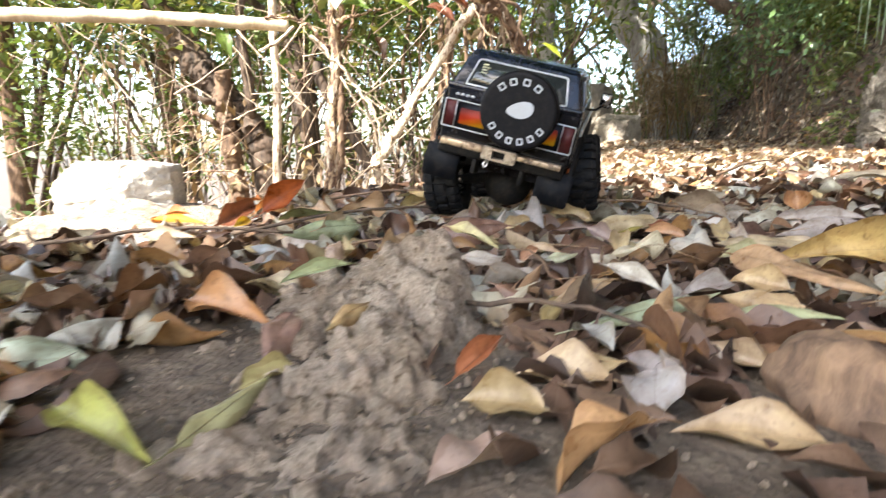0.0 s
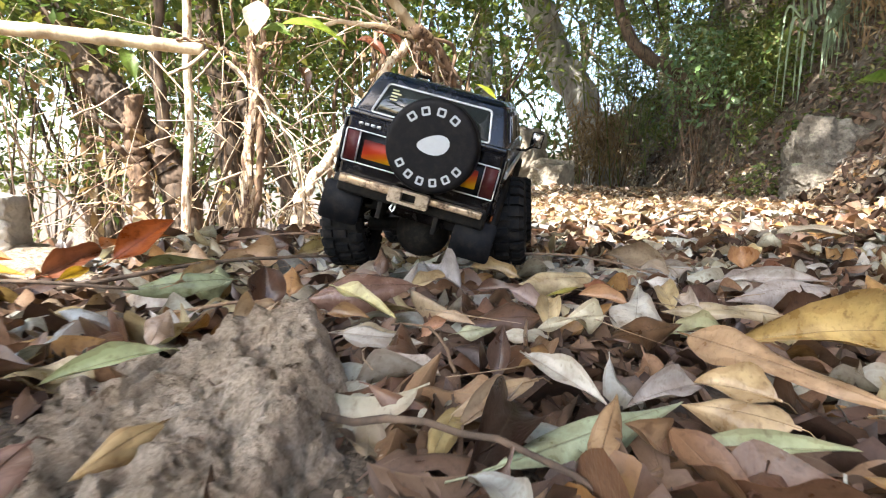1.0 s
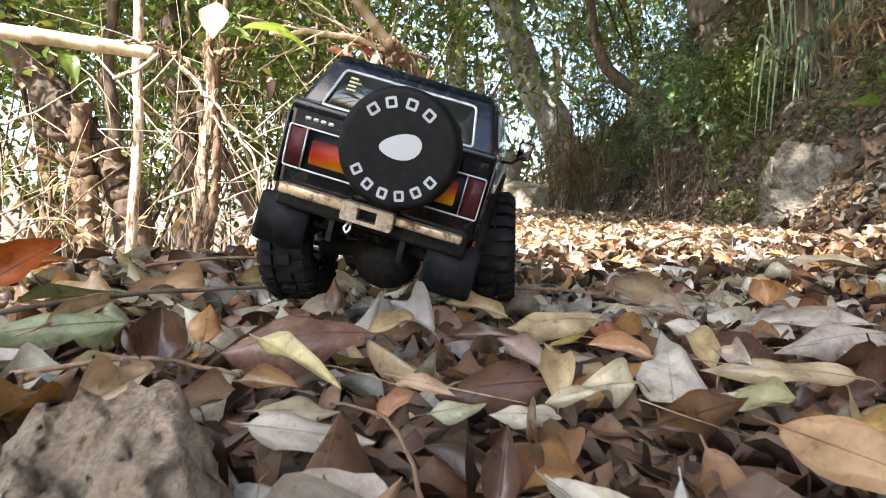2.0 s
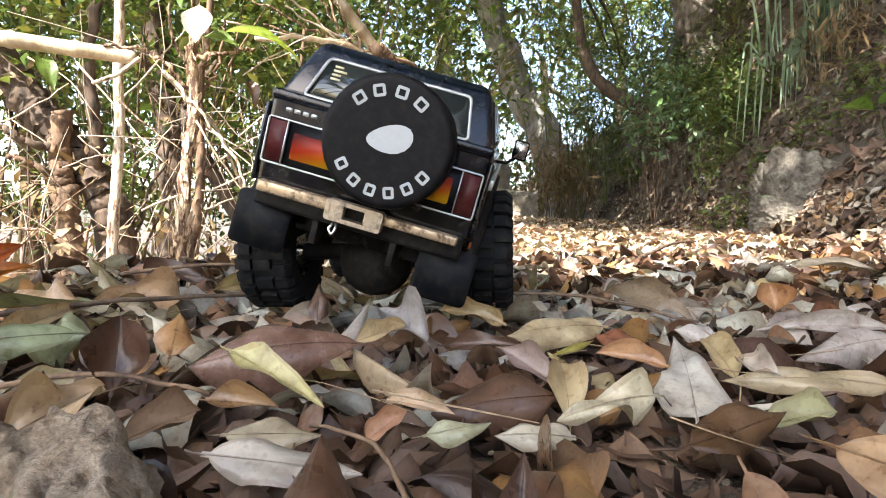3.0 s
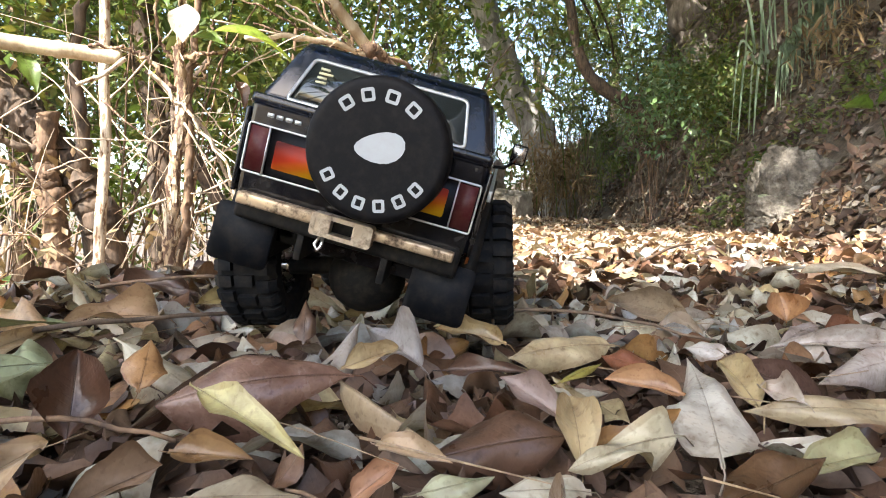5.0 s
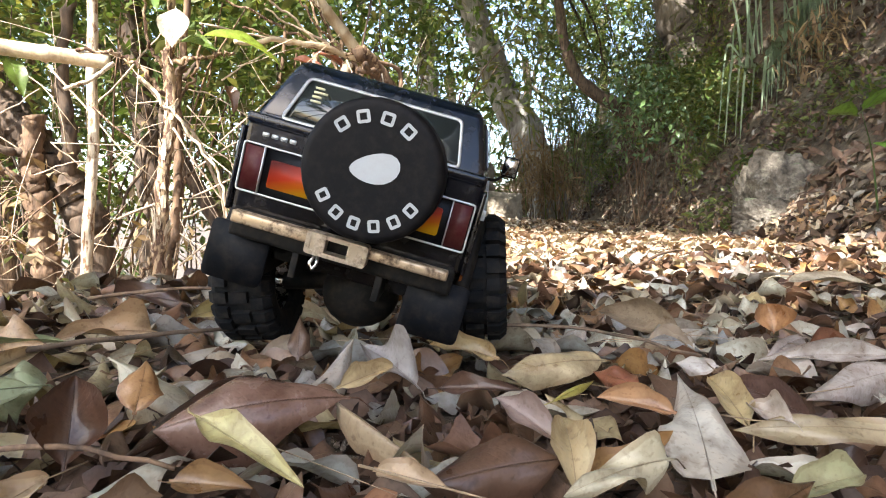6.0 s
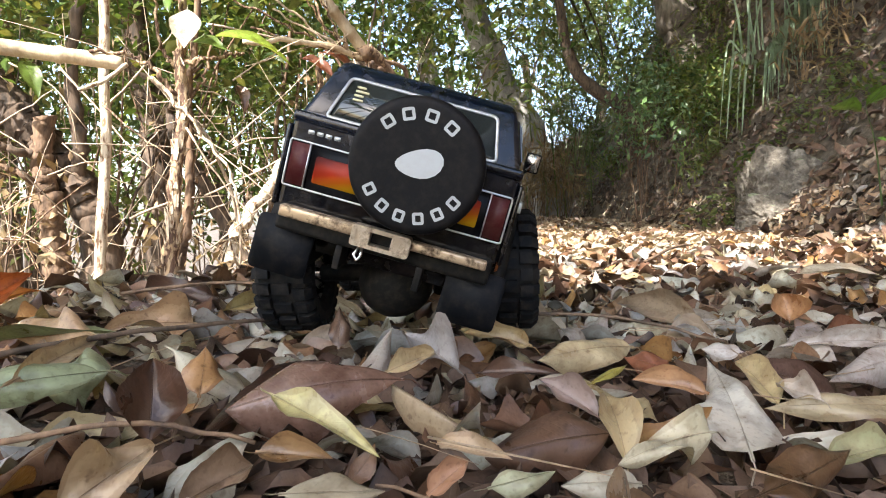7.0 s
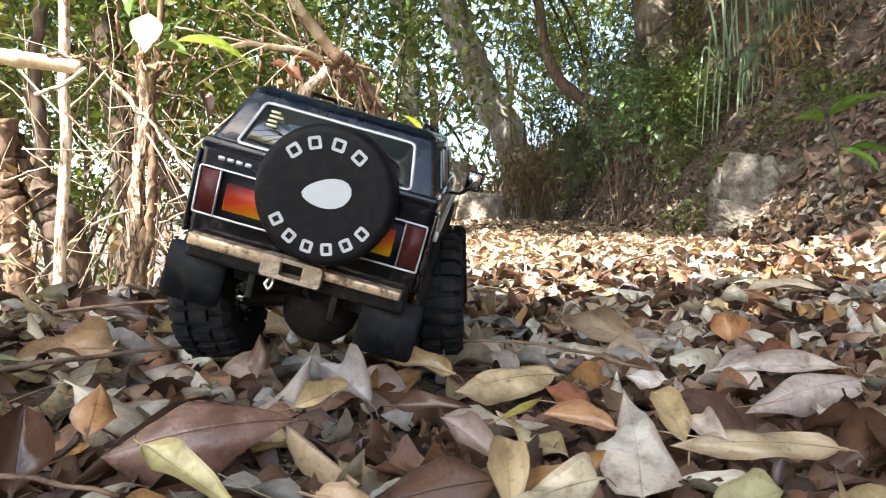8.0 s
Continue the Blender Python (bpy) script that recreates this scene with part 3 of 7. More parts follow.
hero_leaf((0.602, 1.012, 0.014), (0.493, 0.948, 0.006), 0.025, [(0.42, 0.36, 0.34), (0.47, 0.403, 0.381)], "pale grey leaf folded over", -34, 0.4, 0.65, -0.7, 0.38, seed=331)
hero_leaf((0.592, 0.935, 0.006), (0.586, 0.985, 0.016), 0.032, [(0.2, 0.09, 0.055), (0.224, 0.101, 0.062)], "reddish dark leaf propped up", -42, 0.4, 0.35, 0.9, 0.41, seed=332)
hero_leaf((0.423, 0.908, 0.008), (0.389, 0.923, 0.010), 0.024, [(0.5, 0.45, 0.42), (0.56, 0.504, 0.47)], "small pale mauve leaf", -47, 0.4, 0.6, -1.0, 0.3, seed=333)
hero_leaf((-0.088, 1.170, 0.006), (-0.033, 1.239, 0.010), 0.024, [(0.42, 0.33, 0.16), (0.47, 0.37, 0.179)], "tan-olive leaf behind the bare patch", 46, 0.4, 0.45, 0.6, 0.38, seed=334)
hero_leaf((-0.020, 1.358, 0.010), (-0.081, 1.456, 0.020), 0.033, [(0.48, 0.34, 0.16), (0.538, 0.381, 0.179)], "tan leaf catching the sun", -39, 0.4, 0.55, -0.7, 0.46, seed=335)
hero_leaf((-0.110, 1.274, 0.008), (-0.219, 1.333, 0.016), 0.035, [(0.09, 0.05, 0.035), (0.101, 0.056, 0.039)], "dark crumpled leaf heap at the path edge", -54, 0.5, 0.35, 0.9, 0.9, seed=336)
hero_leaf((0.048, 0.975, 0.000), (0.051, 0.995, 0.037), 0.023, [(0.16, 0.1, 0.07), (0.179, 0.112, 0.078)], "brown oval leaf upright by the bare soil", 7, 0.3, 0.6, -1.0, 0.33, seed=337)
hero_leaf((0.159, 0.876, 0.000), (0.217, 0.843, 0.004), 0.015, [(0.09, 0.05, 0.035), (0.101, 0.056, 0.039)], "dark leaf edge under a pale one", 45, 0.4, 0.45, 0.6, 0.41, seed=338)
hero_leaf((0.017, 0.678, -0.004), (0.065, 0.671, -0.004), 0.020, [(0.42, 0.36, 0.26), (0.47, 0.403, 0.291)], "dull grey-tan leaf lying flat", 33, 0.3, 0.45, -0.7, 0.25, seed=339)
hero_leaf((-0.026, 0.670, -0.004), (0.004, 0.700, -0.000), 0.019, [(0.28, 0.19, 0.13), (0.314, 0.213, 0.146)], "dull brown leaf in the near litter", 33, 0.35, 0.35, 0.9, 0.38, seed=340)
hero_leaf((0.114, 0.673, -0.004), (0.150, 0.676, 0.000), 0.015, [(0.4, 0.4, 0.27), (0.448, 0.448, 0.302)], "pale green-tan leaf in the near litter", 33, 0.3, 0.5, -1.0, 0.41, seed=341)
hero_leaf((0.086, 0.678, -0.008), (0.108, 0.685, 0.004), 0.014, [(0.42, 0.23, 0.14), (0.47, 0.258, 0.157)], "orange-pink leaf in the near litter", 37, 0.4, 0.45, 0.6, 0.25, seed=342)
hero_leaf((0.194, 0.673, -0.006), (0.150, 0.672, -0.002), 0.020, [(0.44, 0.4, 0.32), (0.493, 0.448, 0.358)], "pale grey-green broad leaf lying flat", -34, 0.3, 0.45, -0.7, 0.33, seed=343)
hero_leaf((0.229, 0.949, 0.006), (0.168, 0.971, 0.018), 0.025, [(0.46, 0.33, 0.17), (0.515, 0.37, 0.19)], "tan leaf behind the wheel", -47, 0.4, 0.35, 0.9, 0.56, seed=344)
hero_leaf((-0.115, 0.860, 0.010), (-0.216, 0.819, 0.006), 0.033, [(0.25, 0.28, 0.17), (0.28, 0.314, 0.19)], "olive green leaf lying beside a twig", -57, 0.35, 0.5, -1.0, 0.25, seed=345, blunt=0.9)
hero_leaf((-0.066, 0.650, 0.004), (-0.037, 0.687, 0.016), 0.026, [(0.45, 0.33, 0.22), (0.504, 0.37, 0.246)], "tan crinkled leaf by the twig", 39, 0.4, 0.45, 0.6, 0.98, seed=346)
hero_leaf((-0.111, 0.604, 0.000), (-0.102, 0.624, 0.023), 0.023, [(0.42, 0.31, 0.23), (0.47, 0.347, 0.258)], "pinkish-tan oval leaf leaning on the soil", 29, 0.3, 0.5, -0.7, 0.41, seed=347, blunt=0.95)
hero_leaf((-0.082, 0.556, 0.012), (-0.139, 0.517, 0.004), 0.014, [(0.4, 0.44, 0.25), (0.448, 0.493, 0.28)], "long pale green leaf lying on the clay", -37, 0.3, 0.25, 0.9, 0.25, seed=348, blunt=0.8)
hero_leaf((-0.058, 0.483, -0.006), (-0.084, 0.434, -0.012), 0.017, [(0.47, 0.33, 0.17), (0.526, 0.37, 0.19)], "light tan leaf propped on the clay", -36, 0.4, 0.6, -1.0, 0.38, seed=349)
hero_leaf((0.145, 0.552, 0.012), (0.174, 0.481, 0.000), 0.018, [(0.49, 0.45, 0.39), (0.549, 0.504, 0.437)], "pale grey pointed leaf folded over", 28, 0.3, 0.45, 0.6, 0.41, seed=350)
hero_leaf((0.146, 0.517, 0.006), (0.087, 0.492, -0.006), 0.017, [(0.5, 0.37, 0.24), (0.56, 0.414, 0.269)], "broad peach-tan leaf in the near litter", -37, 0.4, 0.55, -0.7, 0.3, seed=351)
hero_leaf((0.093, 0.480, -0.010), (0.141, 0.526, 0.000), 0.016, [(0.48, 0.37, 0.27), (0.538, 0.414, 0.302)], "peach-grey leaf across another", 25, 0.4, 0.35, 0.9, 0.38, seed=352)
hero_leaf((0.100, 0.434, -0.012), (0.230, 0.491, -0.004), 0.023, [(0.41, 0.46, 0.31), (0.459, 0.515, 0.347)], "large pale green leaf lying flat", 29, 0.25, 0.45, -1.0, 0.41, seed=353, blunt=0.85)
hero_leaf((0.204, 0.457, -0.012), (0.299, 0.443, -0.012), 0.013, [(0.42, 0.45, 0.27), (0.47, 0.504, 0.302)], "pale green leaf under tan ones", 33, 0.3, 0.35, 0.6, 0.25, seed=354)
hero_leaf((0.153, 0.435, -0.016), (0.180, 0.472, 0.012), 0.018, [(0.39, 0.25, 0.14), (0.437, 0.28, 0.157)], "broad orange-tan leaf standing in the litter", 8, 0.3, 0.6, -0.7, 0.33, seed=355, point=0.4)
hero_leaf((0.198, 0.450, -0.014), (0.173, 0.450, 0.006), 0.019, [(0.27, 0.17, 0.1), (0.302, 0.19, 0.112)], "brown leaf leaning on another", -44, 0.4, 0.35, 0.9, 0.41, seed=356)
hero_leaf((0.277, 0.463, -0.004), (0.230, 0.504, -0.002), 0.030, [(0.49, 0.35, 0.2), (0.549, 0.392, 0.224)], "large tan leaf with a clean midrib", -43, 0.5, 0.55, -1.0, 0.25, seed=357, vein=0.3, blunt=0.9)
hero_leaf((0.279, 0.483, 0.004), (0.245, 0.518, 0.006), 0.024, [(0.47, 0.34, 0.19), (0.526, 0.381, 0.213)], "large tan leaf arched over another", -44, 0.5, 0.4, 0.6, 0.33, seed=358, vein=0.25)
hero_leaf((0.284, 0.616, 0.012), (0.321, 0.446, 0.004), 0.030, [(0.45, 0.29, 0.17), (0.504, 0.325, 0.19)], "rough orange-brown strip of bark", 35, 0.3, 0.55, -0.7, 0.41, seed=359, name="bark_strip", group="", blunt=0.6, vein=0.0)
hero_leaf((0.496, 0.626, 0.012), (0.330, 0.631, 0.008), 0.044, [(0.5, 0.35, 0.14), (0.56, 0.392, 0.157)], "large mottled yellow leaf with brown edges", -53, 0.45, 0.3, 0.9, 0.4, seed=360, blunt=0.9)
hero_leaf((0.515, 0.648, 0.026), (0.474, 0.712, 0.020), 0.040, [(0.5, 0.35, 0.05), (0.56, 0.392, 0.056)], "golden yellow leaf lying on another", -58, 0.35, 0.5, -1.0, 0.33, seed=361, blunt=0.95)
hero_leaf((0.637, 0.923, 0.012), (0.490, 0.950, 0.010), 0.026, [(0.42, 0.37, 0.34), (0.47, 0.414, 0.381)], "long mauve-grey leaf with curled rim", -50, 0.3, 0.45, 0.6, 0.41, seed=362)
hero_leaf((0.097, 0.503, -0.006), (0.071, 0.447, -0.018), 0.015, [(0.4, 0.3, 0.14), (0.448, 0.336, 0.157)], "olive and orange leaf by the clay ridge", -15, 0.4, 0.55, -0.7, 0.3, seed=363)
hero_leaf((0.252, 0.526, 0.000), (0.195, 0.505, -0.004), 0.020, [(0.44, 0.39, 0.37), (0.493, 0.437, 0.414)], "pale mauve-grey leaf lying on the litter", -37, 0.4, 0.35, 0.9, 0.38, seed=364)
hero_leaf((0.235, 0.642, 0.000), (0.315, 0.670, 0.004), 0.031, [(0.11, 0.06, 0.03), (0.123, 0.067, 0.034)], "dark brown folded leaf", 50, 0.4, 0.7, -1.0, 0.41, seed=365)
hero_leaf((0.128, 0.554, -0.006), (0.136, 0.569, 0.027), 0.016, [(0.1, 0.06, 0.045), (0.112, 0.067, 0.05)], "dark brown pointed leaf", 8, 0.3, 0.45, 0.6, 0.25, seed=366, point=0.5)
hero_leaf((0.019, 0.628, 0.006), (0.082, 0.607, 0.002), 0.020, [(0.44, 0.39, 0.34), (0.493, 0.437, 0.381)], "long pale leaf behind the clay ridge", 37, 0.3, 0.45, -0.7, 0.33, seed=367)
hero_leaf((-0.282, 0.950, 0.016), (-0.220, 1.000, 0.062), 0.043, [(0.42, 0.11, 0.03), (0.47, 0.123, 0.034)], "bright orange-red leaf propped up", 52, 0.4, 0.35, 0.5, 0.25, seed=400, translucent=0.45)
hero_leaf((-0.313, 0.845, 0.010), (-0.277, 0.922, 0.030), 0.034, [(0.17, 0.06, 0.03), (0.19, 0.067, 0.034)], "dark red-brown leaf at the sunny edge", 49, 0.5, 0.35, 0.6, 0.4, seed=401)
hero_leaf((-0.430, 0.909, 0.012), (-0.319, 0.834, 0.008), 0.012, [(0.52, 0.29, 0.03), (0.582, 0.325, 0.034)], "narrow yellow-orange leaf in the sun", 43, 0.4, 0.3, 0.3, 0.2, seed=402, translucent=0.4)
hero_leaf((-0.279, 0.820, 0.012), (-0.274, 0.882, 0.014), 0.011, [(0.52, 0.33, 0.03), (0.582, 0.37, 0.034)], "small bright yellow leaf in the sun", 43, 0.4, 0.3, 0.3, 0.2, seed=403, translucent=0.4)
hero_leaf((-0.379, 0.771, 0.006), (-0.303, 0.751, 0.004), 0.020, [(0.46, 0.38, 0.27), (0.515, 0.426, 0.302)], "pale dry leaf at the edge of the shade", 46, 0.4, 0.3, 0.4, 0.3, seed=404)
hero_leaf((-0.164, 0.825, 0.010), (-0.146, 0.948, 0.012), 0.019, [(0.4, 0.29, 0.18), (0.448, 0.325, 0.202)], "tan leaf beside the olive one", 41, 0.4, 0.3, 0.4, 0.3, seed=405)
hero_leaf((-0.203, 0.484, -0.004), (-0.125, 0.436, -0.014), 0.034, [(0.4, 0.2, 0.085), (0.448, 0.224, 0.095)], "orange-brown leaf on the soil", 31, 0.4, 0.45, 0.6, 0.38, seed=370)
hero_leaf((-0.113, 0.463, -0.008), (-0.117, 0.388, -0.020), 0.028, [(0.33, 0.21, 0.17), (0.37, 0.235, 0.19)], "mauve-brown leaf lying on the clay", -22, 0.3, 0.55, -0.7, 0.41, seed=371)
hero_leaf((0.009, 0.371, -0.026), (0.044, 0.409, -0.012), 0.015, [(0.44, 0.17, 0.08), (0.493, 0.19, 0.09)], "narrow red-orange leaf by the clay", 24, 0.3, 0.45, 0.9, 0.25, seed=372, blunt=0.7)
hero_leaf((0.116, 0.375, -0.016), (0.052, 0.371, -0.018), 0.029, [(0.48, 0.36, 0.2), (0.538, 0.403, 0.224)], "broad tan leaf lying near the clay", -32, 0.3, 0.5, -1.0, 0.33, seed=373, blunt=0.95)
hero_leaf((-0.120, 0.359, -0.028), (-0.093, 0.386, -0.024), 0.021, [(0.42, 0.36, 0.17), (0.47, 0.403, 0.19)], "olive-tan leaf lying on the soil", 25, 0.4, 0.45, 0.6, 0.41, seed=374)
hero_leaf((0.250, 0.443, -0.012), (0.179, 0.444, -0.016), 0.019, [(0.24, 0.15, 0.09), (0.269, 0.168, 0.101)], "dark tan leaf edge by the stone", -34, 0.4, 0.55, -0.7, 0.25, seed=375)
hero_leaf((0.171, 0.411, -0.020), (0.215, 0.375, -0.026), 0.018, [(0.46, 0.34, 0.22), (0.515, 0.381, 0.246)], "tan leaf beside the stone", 33, 0.4, 0.35, 0.9, 0.38, seed=376)
hero_leaf((0.356, 0.488, -0.004), (0.446, 0.518, 0.000), 0.029, [(0.5, 0.38, 0.24), (0.56, 0.426, 0.269)], "peach leaf at the edge of the path", 38, 0.4, 0.6, -1.0, 0.41, seed=377)
hero_leaf((0.140, 0.354, -0.030), (0.120, 0.388, -0.016), 0.023, [(0.3, 0.26, 0.25), (0.336, 0.291, 0.28)], "grey-brown leaf close in the litter", -23, 0.4, 0.45, 0.6, 0.25, seed=378)
hero_leaf((-0.296, 0.374, -0.020), (-0.224, 0.379, -0.018), 0.050, [(0.41, 0.46, 0.35), (0.459, 0.515, 0.392)], "pale green-grey broad leaf on the soil", 43, 0.25, 0.4, -0.7, 0.33, seed=379, blunt=1.0)
hero_leaf((-0.205, 0.314, -0.020), (-0.133, 0.266, -0.030), 0.022, [(0.37, 0.37, 0.1), (0.414, 0.414, 0.112)], "yellow-green leaf with a dark base", 19, 0.4, 0.35, 0.9, 0.41, seed=380)
hero_leaf((-0.128, 0.281, -0.028), (-0.094, 0.345, -0.016), 0.019, [(0.34, 0.32, 0.17), (0.381, 0.358, 0.19)], "olive-tan leaf lying slanted on the soil", 28, 0.3, 0.6, -1.0, 0.25, seed=381)
hero_leaf((0.098, 0.266, -0.005), (0.051, 0.249, -0.03), 0.034, [(0.5, 0.3, 0.15), (0.56, 0.336, 0.168)], "orange-tan leaf curling up from the soil", 30, 0.7, 0.50, 0.4, 0.3, seed=410)
hero_leaf((0.046, 0.282, -0.028), (-0.006, 0.254, -0.028), 0.036, [(0.42, 0.31, 0.26), (0.47, 0.347, 0.291)], "pinkish tan leaf lying on the soil", 12, 0.3, 0.30, 0.4, 0.3, seed=411)
hero_leaf((0.06, 0.323, -0.026), (0.013, 0.337, -0.024), 0.030, [(0.5, 0.38, 0.2), (0.56, 0.426, 0.224)], "yellowish tan leaf against the clay", -30, 0.5, 0.40, 0.4, 0.3, seed=412)
hero_leaf((0.192, 0.284, -0.026), (0.119, 0.305, -0.026), 0.030, [(0.56, 0.41, 0.24), (0.627, 0.459, 0.269)], "long tan leaf on the soil by the stone", -20, 0.3, 0.30, 0.4, 0.3, seed=413)
hero_leaf((0.106, 0.357, -0.022), (0.048, 0.375, -0.022), 0.034, [(0.54, 0.4, 0.24), (0.605, 0.448, 0.269)], "tan leaf lying flat on the soil", -25, 0.3, 0.35, 0.4, 0.3, seed=414)
hero_leaf((0.124, 0.343, -0.008), (0.112, 0.309, -0.028), 0.032, [(0.4, 0.36, 0.34), (0.448, 0.403, 0.381)], "grey leaf leaning on the others", 10, 0.3, 0.30, 0.4, 0.3, seed=415)
for k, (ax, ay, bx, by, bz) in enumerate(((-0.44, 0.93, -0.37, 0.90, 0.02), (-0.34, 1.10, -0.28, 1.16, 0.03), (-0.40, 1.20, -0.34, 1.15, 0.02))):
    hero_leaf((ax, ay, 0.0), (bx, by, bz), 0.03, [(0.46, 0.17, 0.04), (0.38, 0.11, 0.03), (0.5, 0.25, 0.05)], "orange-red dry leaf at the sunny edge", 15 - 9 * k, 0.5, 0.4, 0.4, 0.25, translucent=0.4, seed=70 + k)

near = lambda x, y: (x > -0.75) & (x < 1.15) & (y < 1.4)
near_soil = lambda x, y: (x > -0.12) & (x < 0.36) & (y < 0.37)
on_path = lambda x, y: (x > left_edge(y) - 0.9) & (x < bank_toe(y) + 0.3)
litter("leaf_litter", "thick layer of dry brown leaves on the path", dry_shapes(7, 1, 40, 1), 5900, (-1.5, 2.1), (0.1, 2.3), lambda x, y: on_path(x, y) & ~near(x, y), 0.026, 0.36, (0.42, 0.88), lift=0.014)
litter("leaf_litter", "dry leaves heaped near the middle of the path", dry_shapes(15, 2, 60, 21), 2400, (-0.75, 1.15), (0.1, 1.4), lambda x, y: on_path(x, y) & ~near_soil(x, y), 0.018, 0.30, (0.42, 0.9), lift=0.008)
litter("leaf_litter", "dry leaves in the hollows of the path", dry_shapes(13, 2, 40, 12), 1300, (-0.3, 0.85), (0.22, 1.0), lambda x, y: on_path(x, y) & ~near_soil(x, y) & ~((x > 0.0) & (x < 0.26) & (y > 0.54) & (y < 0.68)), 0.010, 0.22, (0.45, 0.85), lift=0.006)
litter("leaf_mould", "decayed leaves darkened for the shade under the litter", dry_shapes(5, 1, 20, 9), 9000, (-1.5, 2.1), (0.1, 2.3), lambda x, y: on_path(x, y) & ~(near_soil(x, y) & (rng.random(len(x)) < 0.85)), 0.012, 0.3, (0.3, 0.7), M_SHADE_MOULD, 0.002)
litter("leaf_mould", "crumbled leaves darkened for the shade between dry ones", dry_shapes(6, 1, 20, 33), 2600, (-0.3, 0.75), (0.18, 0.95), lambda x, y: on_path(x, y) & ~(near_soil(x, y) & (rng.random(len(x)) < 0.85)), 0.008, 0.22, (0.3, 0.6), M_SHADE_MOULD, 0.003)
litter("leaf_litter", "dry leaves on the path behind", dry_shapes(4, 1, 12, 6), 3500, (-1.6, 1.8), (-3.0, 0.1), on_path, 0.03, 0.34, (0.7, 1.05))
litter("leaf_litter", "dry brown leaves further along the path", dry_shapes(5, 1, 30, 2), 18000, (-1.2, 3.8), (2.3, 6.0), on_path, 0.028, 0.30, (0.4, 0.85), M_SUNLIT_LITTER)
litter("leaf_mould", "decayed leaf bits darkened as gap shade along the path", dry_shapes(4, 1, 12, 10), 9000, (-1.2, 3.8), (2.3, 6.0), on_path, 0.015, 0.3, (0.3, 0.7), M_SHADE_MOULD, 0.002)
litter("leaf_litter", "distant dry leaves on the path", dry_shapes(4, 1, 12, 3), 15000, (0.0, 6.5), (6.0, 14.0), on_path, 0.05, 0.4, (0.6, 1.1), M_SUNLIT_LITTER)
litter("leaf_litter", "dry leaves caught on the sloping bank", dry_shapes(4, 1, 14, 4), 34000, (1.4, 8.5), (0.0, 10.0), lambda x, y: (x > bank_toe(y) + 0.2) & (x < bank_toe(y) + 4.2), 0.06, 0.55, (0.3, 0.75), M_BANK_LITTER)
litter("leaf_mould", "decayed leaves darkened as gap shade on the bank", dry_shapes(4, 1, 12, 31), 22000, (1.8, 8.5), (1.0, 10.5), lambda x, y: (x > bank_toe(y) - 0.1) & (x < bank_toe(y) + 4.0), 0.04, 0.5, (0.5, 1.1), M_SHADE_MOULD, 0.004)
litter("leaf_litter", "dry leaves on the slope below the path", dry_shapes(4, 1, 12, 5), 5000, (-4.0, 1.0), (0.5, 6.0), lambda x, y: (x < left_edge(y) - 0.6), 0.05, 0.4, (0.7, 1.2))

beyond = lambda x, y: (((x < left_edge(y) - 0.9) | (x > bank_toe(y) + 0.3)) & ((y < 0.5) | (x < -3.6) | (x > 6)) | (y < -2.9) | (y > 13.5)) & (vnoise(x * 0.9 + 5, y * 0.9) + 0.3 * rng.random(len(x)) > 0.25 + 0.045 * np.maximum(0, np.hypot(x, y - 3) - 6))
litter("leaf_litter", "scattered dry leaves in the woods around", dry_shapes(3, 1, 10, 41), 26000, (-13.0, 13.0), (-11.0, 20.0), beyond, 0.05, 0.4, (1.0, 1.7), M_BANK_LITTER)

# single fallen leaves near the middle of the path
SHAPES = []
for k, (v, q, t) in enumerate(dry_shapes(12, 3, 30, 8)):
    SHAPES.append(array_mesh("fallen_leaf", v, q, t, M_DRY))
for k in range(300):
    x, y = rng.uniform(-0.45, 0.95), rng.uniform(0.2, 1.55)
    if (y < 0.72 and x > -0.1) or rng.random() < bare(x, y) * 0.9 or bare(x, y) > 0.3 or covered(x, y)[0] or (x - 0.15) ** 2 / 0.05 + (y - 1.2) ** 2 / 0.09 < 1:
        continue
    ob = new("fallen_leaf", SHAPES[k % len(SHAPES)])
    s = rng.uniform(0.5, 0.85)
    z = float(height(x, y)) + 0.016 + 0.012 * rng.random()
    ob.matrix_world = pose(x, y, z, rng.normal(0, 16) + rng.choice([0, 180]), rng.normal(0, 14), rng.uniform(0, 360)) @ Matrix.Scale(s, 4)
    tagged(ob, "dry curled brown leaf lying in the litter", "leaf", "fallen leaves")

# loose leaf stalks and twiglets among the leaves
bm = bmesh.new()
for k in range(190):
    x, y = rng.uniform(-0.6, 1.2), rng.uniform(0.5, 1.9)
    if bare(x, y) > 0.5:
        continue
    z = float(height(x, y)) + 0.03 + 0.012 * rng.random()
    p, a = Vector((x, y, z)), rng.uniform(0, 6.283)
    d = Vector((math.cos(a), math.sin(a), rng.normal(0, 0.18))) * rng.uniform(0.015, 0.06)
    bend = Vector((-d.y, d.x, rng.normal(0, 0.3) * d.length)) * rng.uniform(-0.25, 0.25)
    w = rng.uniform(0.0003, 0.0008)
    tube(bm, [p - d, p - d * 0.3 + bend, p + d * 0.4 + bend, p + d], [w * 1.2, w, w * 0.8, w * 0.4], 4)
tagged(part("leaf_stalks", bm, M_RIB), "loose thin stalks and twiglets in the litter", "twigs", kind="stuff")

# ---- stones ----

